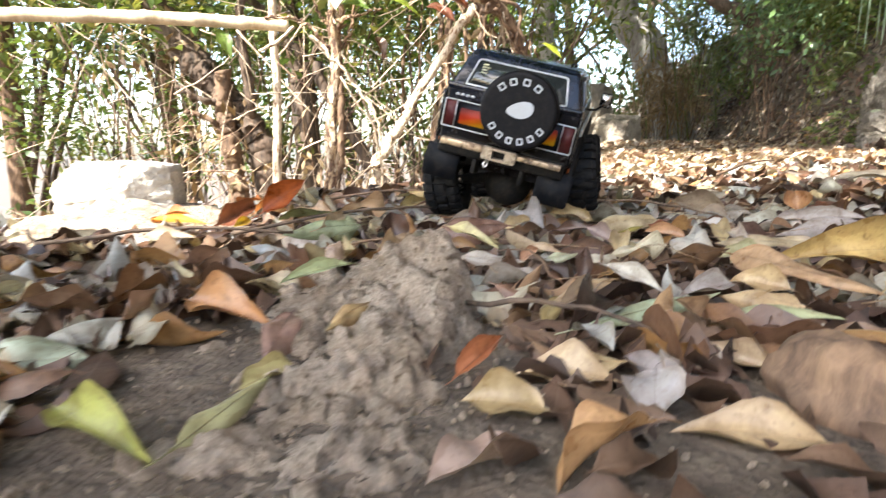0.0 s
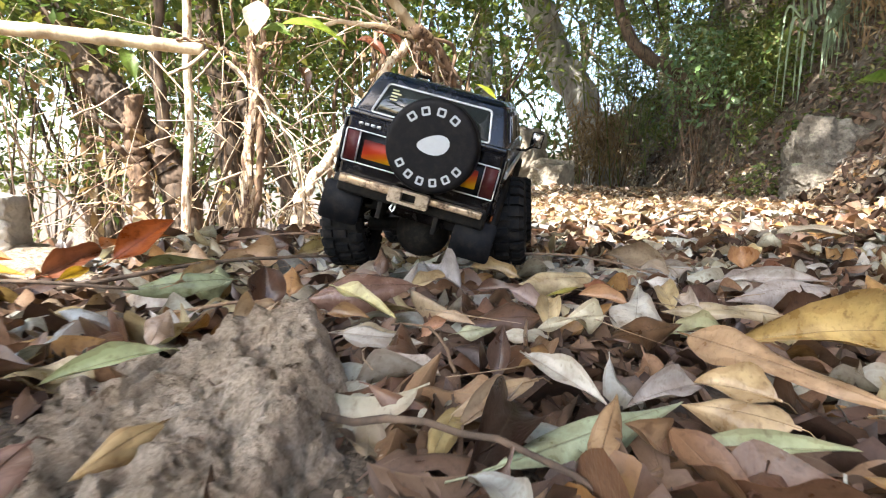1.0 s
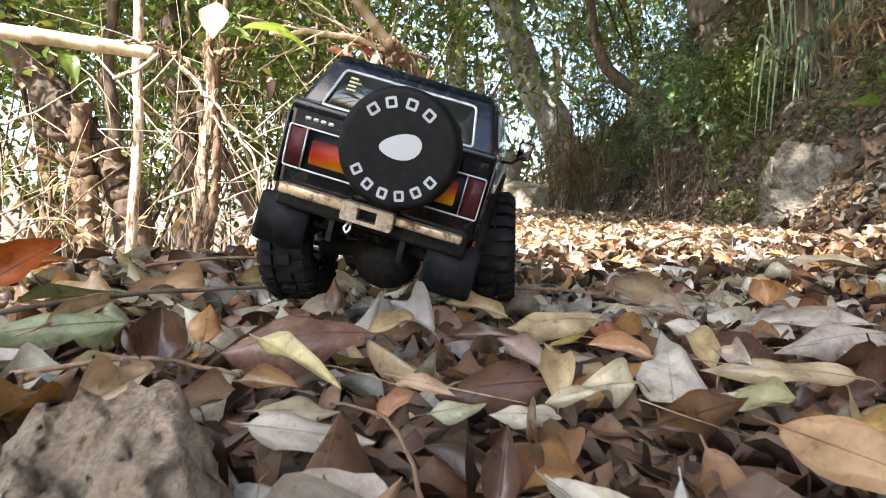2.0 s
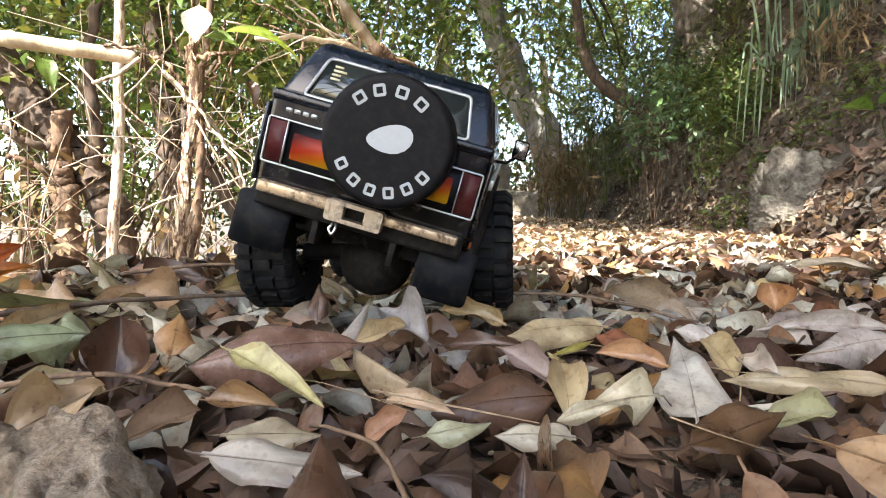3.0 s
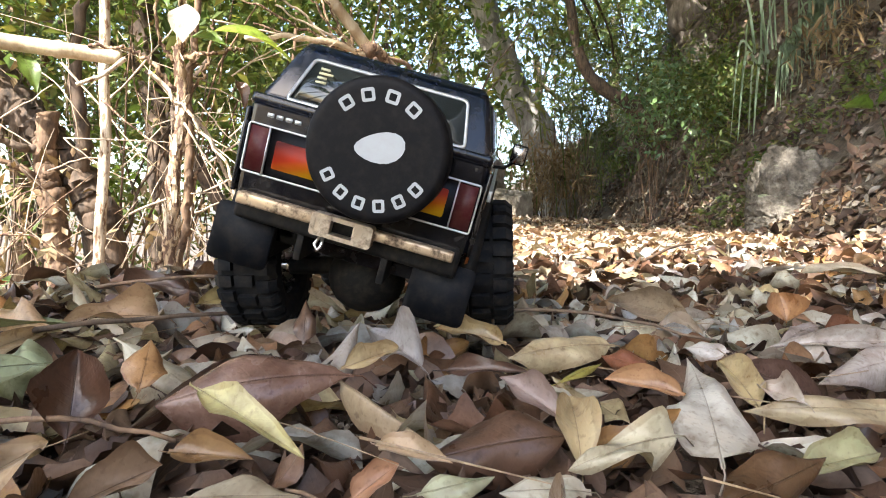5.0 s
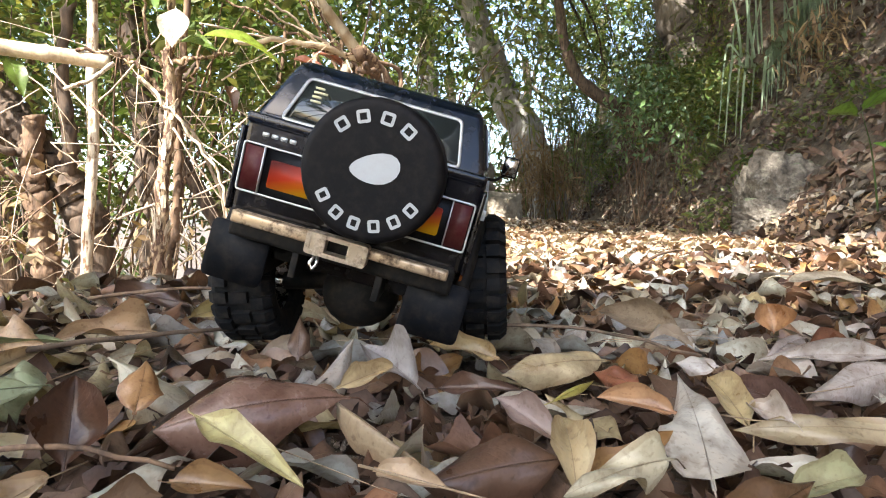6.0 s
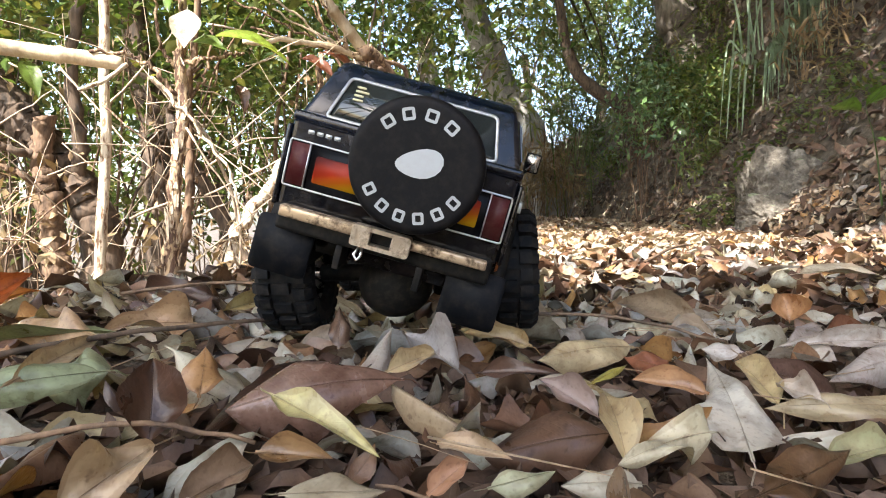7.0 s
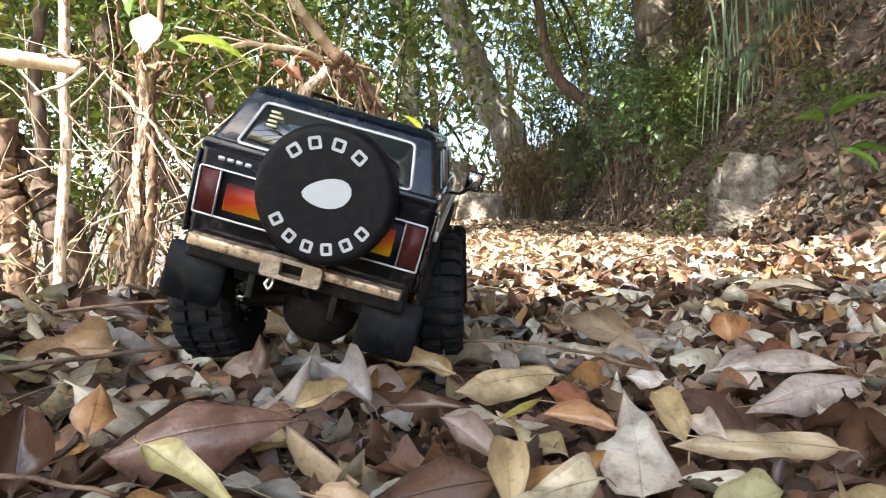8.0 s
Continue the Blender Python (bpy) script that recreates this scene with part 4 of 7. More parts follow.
bm = bmesh.new()
for k in range(900):
    x, y = rng.normal(-0.02, 0.10), rng.uniform(0.18, 0.95)
    if k % 5 == 0:
        x, y = rng.normal(0.085, 0.025), rng.normal(0.81, 0.03)
    s = rng.uniform(0.001, 0.003)
    made = bmesh.ops.create_icosphere(bm, subdivisions=1, radius=s)["verts"]
    m = pose(x, y, float(height(x, y)) + 0.003, *rng.uniform(0, 360, 3)) @ Matrix.Diagonal((1, rng.uniform(0.6, 1), rng.uniform(0.5, 0.9), 1))
    bmesh.ops.transform(bm, matrix=m, verts=made)
tagged(part("gravel", bm, M_CLOD, smooth=False), "fine crumbs of dry clay on bare soil", "gravel", kind="stuff")


def stone(name, centre, size, mat, label, rough=0.22, seed=0, sub=4, flat=0.8, turn=0.0, freq=1.6, category="rock", grit=0.05, tilt=0.0):
    bm = bmesh.new()
    bmesh.ops.create_icosphere(bm, subdivisions=sub, radius=1.0)
    off = Vector((seed * 3.7, seed * 1.3, seed * 5.1))
    for v in bm.verts:
        p = v.co.copy()
        d = noise.fractal(p * freq + off, 0.9, 2.1, 6) * rough - max(0.0, 0.14 - abs(noise.noise(p * freq * 2.3 + off))) * rough * 1.1 + (0.4 - noise.voronoi(p * freq * 7 + off)[0][0]) * rough * 0.07 + noise.fractal(p * freq * 12 + off, 0.6, 2.1, 4) * rough * grit
        v.co = p * (1 + d)
        if v.co.z < -flat:
            v.co.z = -flat
    bmesh.ops.transform(bm, matrix=Matrix.Diagonal((*size, 1)), verts=bm.verts)
    ob = part(name, bm, mat)
    ob.matrix_world = pose(*centre, 0, tilt, turn)
    return tagged(ob, label, category)


def clay_ridge():
    """A crumbly ridge of clay: a peak, a long crest that falls towards the near end, one gentle flank and one steep."""
    xs, ys = np.arange(-0.31, 0.085, 0.0026), np.arange(0.08, 0.73, 0.0026)
    X, Y = np.meshgrid(xs, ys)
    top = np.interp(Y, [0.08, 0.25, 0.35, 0.45, 0.52, 0.575, 0.598, 0.625, 0.66, 0.73], [-0.045, -0.030, -0.022, -0.004, 0.018, 0.036, 0.034, 0.010, -0.018, -0.05])
    ridge = np.interp(Y, [0.08, 0.35, 0.45, 0.52, 0.585, 0.65, 0.73], [-0.045, -0.020, -0.006, 0.004, -0.006, -0.035, -0.05])
    ridge = ridge + 0.022 * (vnoise(Y * 26, Y * 0 + 3) - 0.5) + 0.010 * (vnoise(Y * 70, Y * 0 + 8) - 0.5)
    side = X - ridge
    wide = np.interp(Y, [0.08, 0.35, 0.5, 0.6, 0.73], [0.20, 0.19, 0.21, 0.20, 0.12])
    left = np.clip(-side / wide, 0, 1.4)
    right = np.clip(side / (0.040 + 0.016 * (vnoise(Y * 45 + 4, X * 45) - 0.5)), 0, 1.4)
    fall = np.where(side < 0, left ** 1.1, right ** 1.6)
    Z = top - (top + 0.045) * np.minimum(fall, 1.0) - 0.02 * np.clip(fall - 1, 0, 1)
    lumps = 0.018 * (vnoise(X * 42 + 1, Y * 42) - 0.5) + 0.013 * (vnoise(X * 95, Y * 95 + 7) - 0.5)
    cracks = np.clip(0.10 - np.abs(vnoise(X * 36 + 20, Y * 30 + 5) - 0.5), 0, 1) + 0.7 * np.clip(0.07 - np.abs(vnoise(X * 80 + 2, Y * 70 + 15) - 0.5), 0, 1)
    crumbs = 0.0062 * (vnoise(X * 190, Y * 190) - 0.5) + 0.003 * (vnoise(X * 370 + 9, Y * 370) - 0.5)
    pits = np.clip(vnoise(X * 130 + 31, Y * 130 + 11) - 0.68, 0, 1) * 0.020
    Z = Z + lumps + crumbs - 0.075 * cracks - pits
    k = np.arange(X.size).reshape(X.shape)
    quads = np.stack([k[:-1, :-1], k[:-1, 1:], k[1:, 1:], k[1:, :-1]], -1).reshape(-1, 4)
    skirt = 0.006 * (vnoise(X * 300 + 3, Y * 300 + 6) - 0.5)
    verts = np.stack([X + skirt, Y + skirt[::-1], Z], -1).reshape(-1, 3)
    me = array_mesh("clay_rock", verts, quads, verts[:, :2], M_CLOD)
    tagged(new("clay_rock", me), "crumbly grey-brown clay ridge rising from the path", "rock")


clay_ridge()
# rounded lump in the bark material
stone("rounded_chunk", (0.232, 0.335, -0.025), (0.034, 0.05, 0.036), M_BARK, "dark rounded chunk lying in the leaves", 0.25, 3, 4, turn=20, category="wood")


def block(name, centre, size, mat, label, seed, turn=0.0, cuts=9, rough=0.05):
    """A weathered block: a ball cut by chance planes, its faces roughened."""
    q = random.Random(seed)
    bm = bmesh.new()
    bmesh.ops.create_icosphere(bm, subdivisions=6, radius=1.0)
    planes = [(Vector((q.gauss(0, 1), q.gauss(0, 1), q.gauss(0, 0.7))).normalized(), q.uniform(0.66, 0.95)) for _ in range(cuts)] + [(Vector((0.1, 0.0, 1.0)).normalized(), 0.70)]
    off = Vector((seed * 1.7, seed * 0.6, seed * 2.3))
    for v in bm.verts:
        p = v.co * (0.80 / (v.co.x ** 6 + v.co.y ** 6 + v.co.z ** 6) ** (1 / 6))
        for n, d in planes:
            p -= n * max(0.0, p.dot(n) - d) * 0.93
        dent = max(0.0, 0.10 - abs(noise.noise(p * 2.1 + off))) * 0.9
        v.co = p * (1 + rough * noise.fractal(p * 3.0 + off, 0.9, 2.1, 6) - dent * rough * 8 + rough * 0.35 * noise.fractal(p * 14 + off, 0.6, 2.1, 3))
    bmesh.ops.transform(bm, matrix=Matrix.Diagonal((*(c / 0.75 for c in size), 1)), verts=bm.verts)
    ob = part(name, bm, mat)
    ob.matrix_world = pose(*centre, 0, 0, turn)
    return tagged(ob, label, "rock")


block("boulder", (1.47, 7.25, 0.46), (0.36, 0.36, 0.40), M_BOULDER, "large pale boulder beside the path", 4, 15, 8, 0.07)
block("boulder", (1.86, 7.0, 0.24), (0.22, 0.24, 0.26), M_BOULDER, "smaller pale boulder leaning on another", 5, 40, 8, 0.07)
block("bank_rock", (2.62, 3.55, 0.36), (0.20, 0.2, 0.23), M_GREYROCK, "grey rock with a flat mossy top half buried in the bank", 26, -12, 7, 0.10)
block("bank_rock", (2.52, 3.47, 0.20), (0.17, 0.15, 0.12), M_GREYROCK, "low grey rock under a larger one", 29, 25, 6, 0.10)
block("bank_rock", (3.16, 3.46, 0.46), (0.19, 0.16, 0.13), M_GREYROCK, "grey mossy rock on the bank", 27, 50, 7, 0.10)
block("bank_rock", (2.92, 3.36, 0.27), (0.12, 0.12, 0.10), M_GREYROCK, "small grey rock at the foot of the bank", 28, 20, 7, 0.1)
stone("dirt_mound", (0.62, 3.95, 0.0), (0.26, 0.3, 0.13), M_SOIL, "mound of brown earth under the roots", 0.3, 12, 5)
# Brighter clay material in place of soil paints the mound as sunlit.
stone("dirt_mound", (-0.52, 1.03, -0.05), (0.20, 0.17, 0.075), M_CLOD, "low soil mound, full sun put into its pale colour", 0.22, 13, 5, freq=2.4)
block("stone_block", (-0.555, 1.07, 0.046), (0.084, 0.075, 0.050), M_GLARE_STONE, "sandy stone by the drop, sun glare put into its colour", 9, 8, 5, 0.05)
stone("dirt_mound", (0.55, 5.0, 0.0), (0.5, 0.5, 0.2), M_CLOD, "low dirt mound at the edge of the path", 0.25, 10, 5)

# ---- the model truck ----


def paint_material(name, low, high, z0, z1, gloss=0.2):
    m, t, b = material(name)
    n = node(t, "TexNoise", Vector=place(t), Scale=90.0, Detail=5.0).outputs["Fac"]
    dust = ramp(t, n, [(0.45, (0, 0, 0)), (0.75, (1, 1, 1))])
    local = node(t, "TexCoord").outputs["Object"]
    zz = node(t, "SeparateXYZ", Vector=local).outputs[2]
    f = node(t, "MapRange", Value=zz, i1=z0, i2=z1).outputs[0]
    col = mix(t, f, low, high)
    col = mix(t, maths(t, "MULTIPLY", dust, 0.035), col, (0.30, 0.24, 0.18))
    t.links.new(col, b.inputs["Base Color"])
    t.links.new(maths(t, "ADD", maths(t, "MULTIPLY", dust, 0.25), gloss), b.inputs["Roughness"])
    b.inputs["Coat Weight"].default_value = 0.3
    b.inputs["Specular IOR Level"].default_value = 0.3
    b.inputs["Coat Roughness"].default_value = 0.05
    return m


def plain_material(name, colour, rough, metal=0.0, dirt=0.3, dirt_colour=(0.25, 0.19, 0.13), scale=120.0):
    m, t, b = material(name)
    n = node(t, "TexNoise", Vector=place(t), Scale=scale, Detail=6.0, Roughness=0.65).outputs["Fac"]
    mask = maths(t, "MULTIPLY", ramp(t, n, [(0.45, (0, 0, 0)), (0.7, (1, 1, 1))]), dirt)
    t.links.new(mix(t, mask, colour, dirt_colour), b.inputs["Base Color"])
    t.links.new(maths(t, "ADD", mask, rough), b.inputs["Roughness"])
    b.inputs["Metallic"].default_value = metal
    b.inputs["Specular IOR Level"].default_value = 0.5 if metal or max(colour) > 0.03 else 0.12
    bump(t, b, n, 0.15, 0.0008)
    return m


# Blue-black paint; the sky's sheen is added as more blue towards the roof.
M_PAINT = paint_material("blue-black paint with sky sheen", (0.003, 0.003, 0.004), (0.004, 0.009, 0.022), 0.12, 0.26, 0.16)
M_FADE = paint_material("orange fade paint", (0.30, 0.085, 0.018), (0.035, 0.015, 0.012), 0.115, 0.175)
M_COVER = plain_material("black vinyl", (0.004, 0.004, 0.005), 0.55, 0.0, 0.03)
M_RUBBER = plain_material("dusty tyre rubber", (0.005, 0.006, 0.0075), 0.75, 0.0, 0.07)
M_FLAP = plain_material("black rubber flap", (0.004, 0.005, 0.007), 0.6, 0.0, 0.05)
M_PANEL = plain_material("glossy black panel", (0.004, 0.004, 0.005), 0.3, 0.0, 0.03)
M_PLASTIC = plain_material("black chassis plastic", (0.007, 0.007, 0.007), 0.6, 0.0, 0.08)
M_CHROME = plain_material("worn chrome", (0.75, 0.74, 0.72), 0.22, 1.0, 0.2)
M_TRIM = plain_material("silver trim", (0.46, 0.47, 0.46), 0.3, 0.6, 0.25)
M_BUMPER = plain_material("rusty scraped bumper", (0.46, 0.35, 0.23), 0.35, 0.7, 0.95, (0.06, 0.035, 0.02), 130.0)
M_BRACKET = plain_material("worn steel", (0.50, 0.42, 0.32), 0.32, 0.85, 0.7, (0.12, 0.085, 0.055), 150.0)
M_STICKER = plain_material("yellowed print", (0.50, 0.46, 0.28), 0.5, 0.0, 0.2)
M_WHITE = plain_material("white print", (0.34, 0.36, 0.37), 0.5, 0.0, 0.15)
M_RED = plain_material("dark red lens", (0.05, 0.007, 0.008), 0.4, 0.0, 0.1)
M_RED.node_tree.nodes["Principled BSDF"].inputs["Specular IOR Level"].default_value = 0.2
M_GLASS, _t, _b = material("dark tinted glass")
_b.inputs["Base Color"].default_value = (0.012, 0.016, 0.016, 1)
_b.inputs["Roughness"].default_value = 0.06
_b.inputs["Specular IOR Level"].default_value = 0.7


def lamp_material():
    m, t, b = material("red to amber lens")
    z = node(t, "SeparateXYZ", Vector=node(t, "TexCoord").outputs["Generated"]).outputs[2]
    t.links.new(ramp(t, z, [(0.12, (0.55, 0.30, 0.01)), (0.32, (0.42, 0.10, 0.008)), (0.52, (0.27, 0.022, 0.008)), (0.9, (0.06, 0.008, 0.006))]), b.inputs["Base Color"])
    b.inputs["Roughness"].default_value = 0.4
    b.inputs["Specular IOR Level"].default_value = 0.15
    return m


M_LAMP = lamp_material()


def box(bm, lo, hi, bevel=0.0, m=None):
    made = bmesh.ops.create_cube(bm, size=1.0)["verts"]
    lo, hi = Vector(lo), Vector(hi)
    bmesh.ops.transform(bm, matrix=Matrix.Translation((lo + hi) / 2) @ Matrix.Diagonal((*(hi - lo), 1)), verts=made)
    if bevel:
        edges = list({e for v in made for e in v.link_edges})
        made = bmesh.ops.bevel(bm, geom=edges, offset=bevel, segments=2, affect="EDGES", profile=0.6)["verts"]
    if m:
        bmesh.ops.transform(bm, matrix=m, verts=made)
    return bm


def profile_solid(outline, x0, x1, bevel=0.0):
    """A (y, z) outline drawn out across x."""
    bm = bmesh.new()
    a = [bm.verts.new((x0, y, z)) for y, z in outline]
    b = [bm.verts.new((x1, y, z)) for y, z in outline]
    n = len(outline)
    bm.faces.new(a[::-1])
    bm.faces.new(b)
    for i in range(n):
        bm.faces.new((a[i], a[(i + 1) % n], b[(i + 1) % n], b[i]))
    bmesh.ops.recalc_face_normals(bm, faces=bm.faces)
    if bevel:
        long_edges = [e for e in bm.edges if abs(e.verts[0].co.x - e.verts[1].co.x) < 1e-6]
        bmesh.ops.bevel(bm, geom=long_edges, offset=bevel, segments=3, affect="EDGES", profile=0.5)
    return bm


def disc_solid(radius, depth, bevel, seg=48):
    """A round pad that faces -y, with rounded rims, its back at y = 0."""
    rings = [(0.0, -depth), (radius - bevel * 1.6, -depth)]
    for k in range(5):
        a = k / 4 * math.pi / 2
        rings.append((radius - bevel + bevel * math.sin(a), -depth + bevel - bevel * math.cos(a)))
    rings += [(radius * 1.0, -bevel * 0.6), (radius - bevel * 0.6, 0.0)]
    bm = bmesh.new()
    c = bm.verts.new((0, rings[0][1], 0))
    loops = [[bm.verts.new((r * math.cos(2 * math.pi * k / seg), y, r * math.sin(2 * math.pi * k / seg))) for k in range(seg)] for r, y in rings[1:]]
    for k in range(seg):
        bm.faces.new((c, loops[0][(k + 1) % seg], loops[0][k]))
        for a, b in zip(loops, loops[1:]):
            bm.faces.new((a[k], a[(k + 1) % seg], b[(k + 1) % seg], b[k]))
    bm.faces.new(loops[-1])
    bmesh.ops.recalc_face_normals(bm, faces=bm.faces)
    return bm


def plate(points, thick, m):
    """A thin plate from an outline in (x, z), facing -y, moved by m."""
    bm = bmesh.new()
    a = [bm.verts.new((x, -thick, z)) for x, z in points]
    b = [bm.verts.new((x, 0, z)) for x, z in points]
    n = len(points)
    bm.faces.new(a)
    bm.faces.new(b[::-1])
    for i in range(n):
        bm.faces.new((a[(i + 1) % n], a[i], b[i], b[(i + 1) % n]))
    bmesh.ops.recalc_face_normals(bm, faces=bm.faces)
    bmesh.ops.transform(bm, matrix=m, verts=bm.verts)
    return bm


def rounded(points, r, n=3):
    """An outline with its corners rounded."""
    out = []
    for i, p in enumerate(points):
        a, p, b = Vector(points[i - 1]), Vector(p), Vector(points[(i + 1) % len(points)])
        u, v = (a - p).normalized() * r, (b - p).normalized() * r
        for k in range(n + 1):
            f = k / n
            out.append(tuple(p + u * (1 - f) ** 2 + v * f ** 2))
    return out


def outline_strip(points, width, thick, m):
    """A thin closed frame along an outline in (x, z), facing -y."""
    bm = bmesh.new()
    c = sum((Vector(p) for p in points), Vector((0, 0))) / len(points)
    n = len(points)
    rows = []
    for i, p in enumerate(points):
        p = Vector(p)
        d = (Vector(points[(i + 1) % n]) - Vector(points[i - 1])).normalized()
        inward = Vector((-d.y, d.x))
        if inward.dot(c - p) < 0:
            inward = -inward
        q = p + inward * width
        rows.append([bm.verts.new((p.x, -thick, p.y)), bm.verts.new((q.x, -thick, q.y)), bm.verts.new((q.x, 0, q.y)), bm.verts.new((p.x, 0, p.y))])
    for i in range(n):
        a, b = rows[i], rows[(i + 1) % n]
        for k in range(4):
            bm.faces.new((a[k], b[k], b[(k + 1) % 4], a[(k + 1) % 4]))
    bmesh.ops.recalc_face_normals(bm, faces=bm.faces)
    bmesh.ops.transform(bm, matrix=m, verts=bm.verts)
    return bm


def tyre_mesh():
    """A tyre round the x axis, with tread lugs drawn out of its skin."""
    bm = bmesh.new()
    R, W, seg = 0.0545, 0.051, 72
    prof = [(-0.5, 0.031), (-0.56, 0.040), (-0.56, 0.049), (-0.44, R), (-0.22, R), (-0.16, R), (0.16, R), (0.22, R), (0.44, R), (0.56, 0.049), (0.56, 0.040), (0.5, 0.031), (0.36, 0.029), (-0.36, 0.029)]
    rings = [[bm.verts.new((a * W, r * math.cos(2 * math.pi * k / seg), r * math.sin(2 * math.pi * k / seg))) for a, r in prof] for k in range(seg)]
    lugs = []
    for k in range(seg):
        p, q = rings[k], rings[(k + 1) % seg]
        for i in range(len(prof)):
            j = (i + 1) % len(prof)
            f = bm.faces.new((p[i], p[j], q[j], q[i]))
            if (i in (2, 3) and k % 3 != 0) or (i == 5 and (k + 1) % 4 > 1) or (i in (7, 8) and (k + 2) % 3 != 0):
                lugs.append(f)
    bmesh.ops.recalc_face_normals(bm, faces=bm.faces)
    top = bmesh.ops.extrude_face_region(bm, geom=lugs)["geom"]
    for v in top:
        if isinstance(v, bmesh.types.BMVert):
            r = math.hypot(v.co.y, v.co.z)
            grow = (r + 0.0055) / r
            v.co.y, v.co.z, v.co.x = v.co.y * grow, v.co.z * grow, v.co.x * 1.02
    bmesh.ops.delete(bm, geom=lugs, context="FACES")
    return bm


def rim_mesh(out):
    """A deep spoked rim round the x axis; out is the side that shows."""
    bm = bmesh.new()
    seg = 32
    prof = [(0.020, 0.0315), (0.024, 0.0305), (0.020, 0.0285), (0.004, 0.0265), (-0.02, 0.028), (-0.021, 0.0315)]
    rings = [[bm.verts.new((out * a, r * math.cos(2 * math.pi * k / seg), r * math.sin(2 * math.pi * k / seg))) for a, r in prof] for k in range(seg)]
    for k in range(seg):
        p, q = rings[k], rings[(k + 1) % seg]
        for i in range(len(prof) - 1):
            bm.faces.new((p[i], p[i + 1], q[i + 1], q[i]))
    for k in range(8):
        turn = Matrix.Rotation(2 * math.pi * k / 8, 4, "X")
        box(bm, (out * 0.006 - 0.002, -0.0032, 0.006), (out * 0.006 + 0.002, 0.0032, 0.0275), 0.0, turn)
    tube(bm, [(-0.004 * out, 0, 0), (0.012 * out, 0, 0), (0.016 * out, 0, 0)], [0.010, 0.0095, 0.006], 16)
    bmesh.ops.recalc_face_normals(bm, faces=bm.faces)
    return bm


def build_truck():
    base = pose(0.114, 1.020, 0.012, 1.2, -3.0, -14.8)
    shell = pose(0.0595, 0.9432, -0.0091, 0, 0, -14.79) @ pose(0, 0, 0, 7.47, 0, 0) @ pose(0, 0, 0, 0, 13.98, 0)
    B = base.inverted() @ shell
    truck = thing("model_truck", base, "black and orange radio-controlled off-road truck tilted on the leaf litter", "model truck")

    def add(name, bm, mat, parent=None, label="", smooth=True):
        bmesh.ops.transform(bm, matrix=B, verts=bm.verts)
        ob = part(name, bm, mat, parent or truck, label, smooth)
        return ob

    def arch(yc, zc, r, a0=180, a1=0, n=9):
        return [(yc + r * math.cos(math.radians(a0 + (a1 - a0) * k / n)), zc + r * math.sin(math.radians(a0 + (a1 - a0) * k / n))) for k in range(n + 1)]

    # lower body with wheel arches; walls of the sides bulge a little
    outline = [(0.0, 0.125), (0.022, 0.118)] + arch(0.10, 0.085, 0.068) + [(0.178, 0.108), (0.33, 0.108)] + arch(0.412, 0.085, 0.068) + [(0.495, 0.118), (0.515, 0.13), (0.515, 0.19), (0.505, 0.198), (0.335, 0.205), (0.33, 0.205), (0.006, 0.205), (0.0, 0.197)]
    bm = profile_solid(outline, -0.1, 0.1, 0.006)
    for v in bm.verts:
        f = min(1.0, max(0.0, (v.co.z - 0.12) / 0.09))
        v.co.x *= 0.985 + 0.03 * math.sin(math.pi * f) - 0.03 * max(0.0, (v.co.y - 0.35) / 0.17)
    body = add("body", bm, M_PAINT, label="glossy blue-black body shell", smooth=False)
    # orange flanks
    for side in (-1, 1):
        flank = [(0.004, 0.131), (0.024, 0.124)] + arch(0.10, 0.085, 0.074) + [(0.18, 0.113), (0.328, 0.113)] + arch(0.412, 0.085, 0.074) + [(0.495, 0.124), (0.505, 0.132), (0.505, 0.170), (0.004, 0.170)]
        add("side_panel", profile_solid(flank, side * 0.0995, side * 0.1018), M_FADE, body, "side panel fading from orange to black", False)
        bm = bmesh.new()
        box(bm, (side * 0.104 - 0.0018, 0.006, 0.171), (side * 0.104 + 0.0018, 0.50, 0.180), 0.0008)
        add("side_trim", bm, M_TRIM, body, "silver strip along the flank")
        for yc in (0.10, 0.412):
            bm = bmesh.new()
            pts = [(side * 0.103, y, z) for y, z in arch(yc, 0.085, 0.075, 190, -10, 14)]
            tube(bm, pts, [0.0075] * len(pts), 6)
            add("fender_flare", bm, M_PLASTIC, body, "black riveted fender flare")
        # side windows
        for ya, yb, yc, yd in ((0.040, 0.160, 0.055, 0.158), (0.178, 0.288, 0.180, 0.262)):
            f = lambda z: 0.0975 - 0.30 * (z - 0.205)
            for name, mat, grow, lift in (("window_frame", M_TRIM if ya > 0.1 else M_PLASTIC, 0.003, 0.0008), ("window_pane", M_GLASS, 0.0, 0.0022)):
                bm = bmesh.new()
                quad = [(ya - grow, 0.212 - grow), (yb + grow, 0.212 - grow), (yd + grow, 0.243 + grow), (yc - grow, 0.243 + grow)]
                v = [bm.verts.new((side * (f(z) + lift), y, z)) for y, z in quad] + [bm.verts.new((side * (f(z) - 0.003), y, z)) for y, z in quad]
                for k in range(4):
                    bm.faces.new((v[k], v[(k + 1) % 4], v[4 + (k + 1) % 4], v[4 + k]))
                bm.faces.new(v[:4])
                bm.faces.new(v[4:][::-1])
                bmesh.ops.recalc_face_normals(bm, faces=bm.faces)
                add(name, bm, mat, body, smooth=False)
        # mirrors
        bm = bmesh.new()
        box(bm, (side * 0.126 - 0.010, 0.312, 0.196), (side * 0.126 + 0.010, 0.320, 0.222), 0.003)
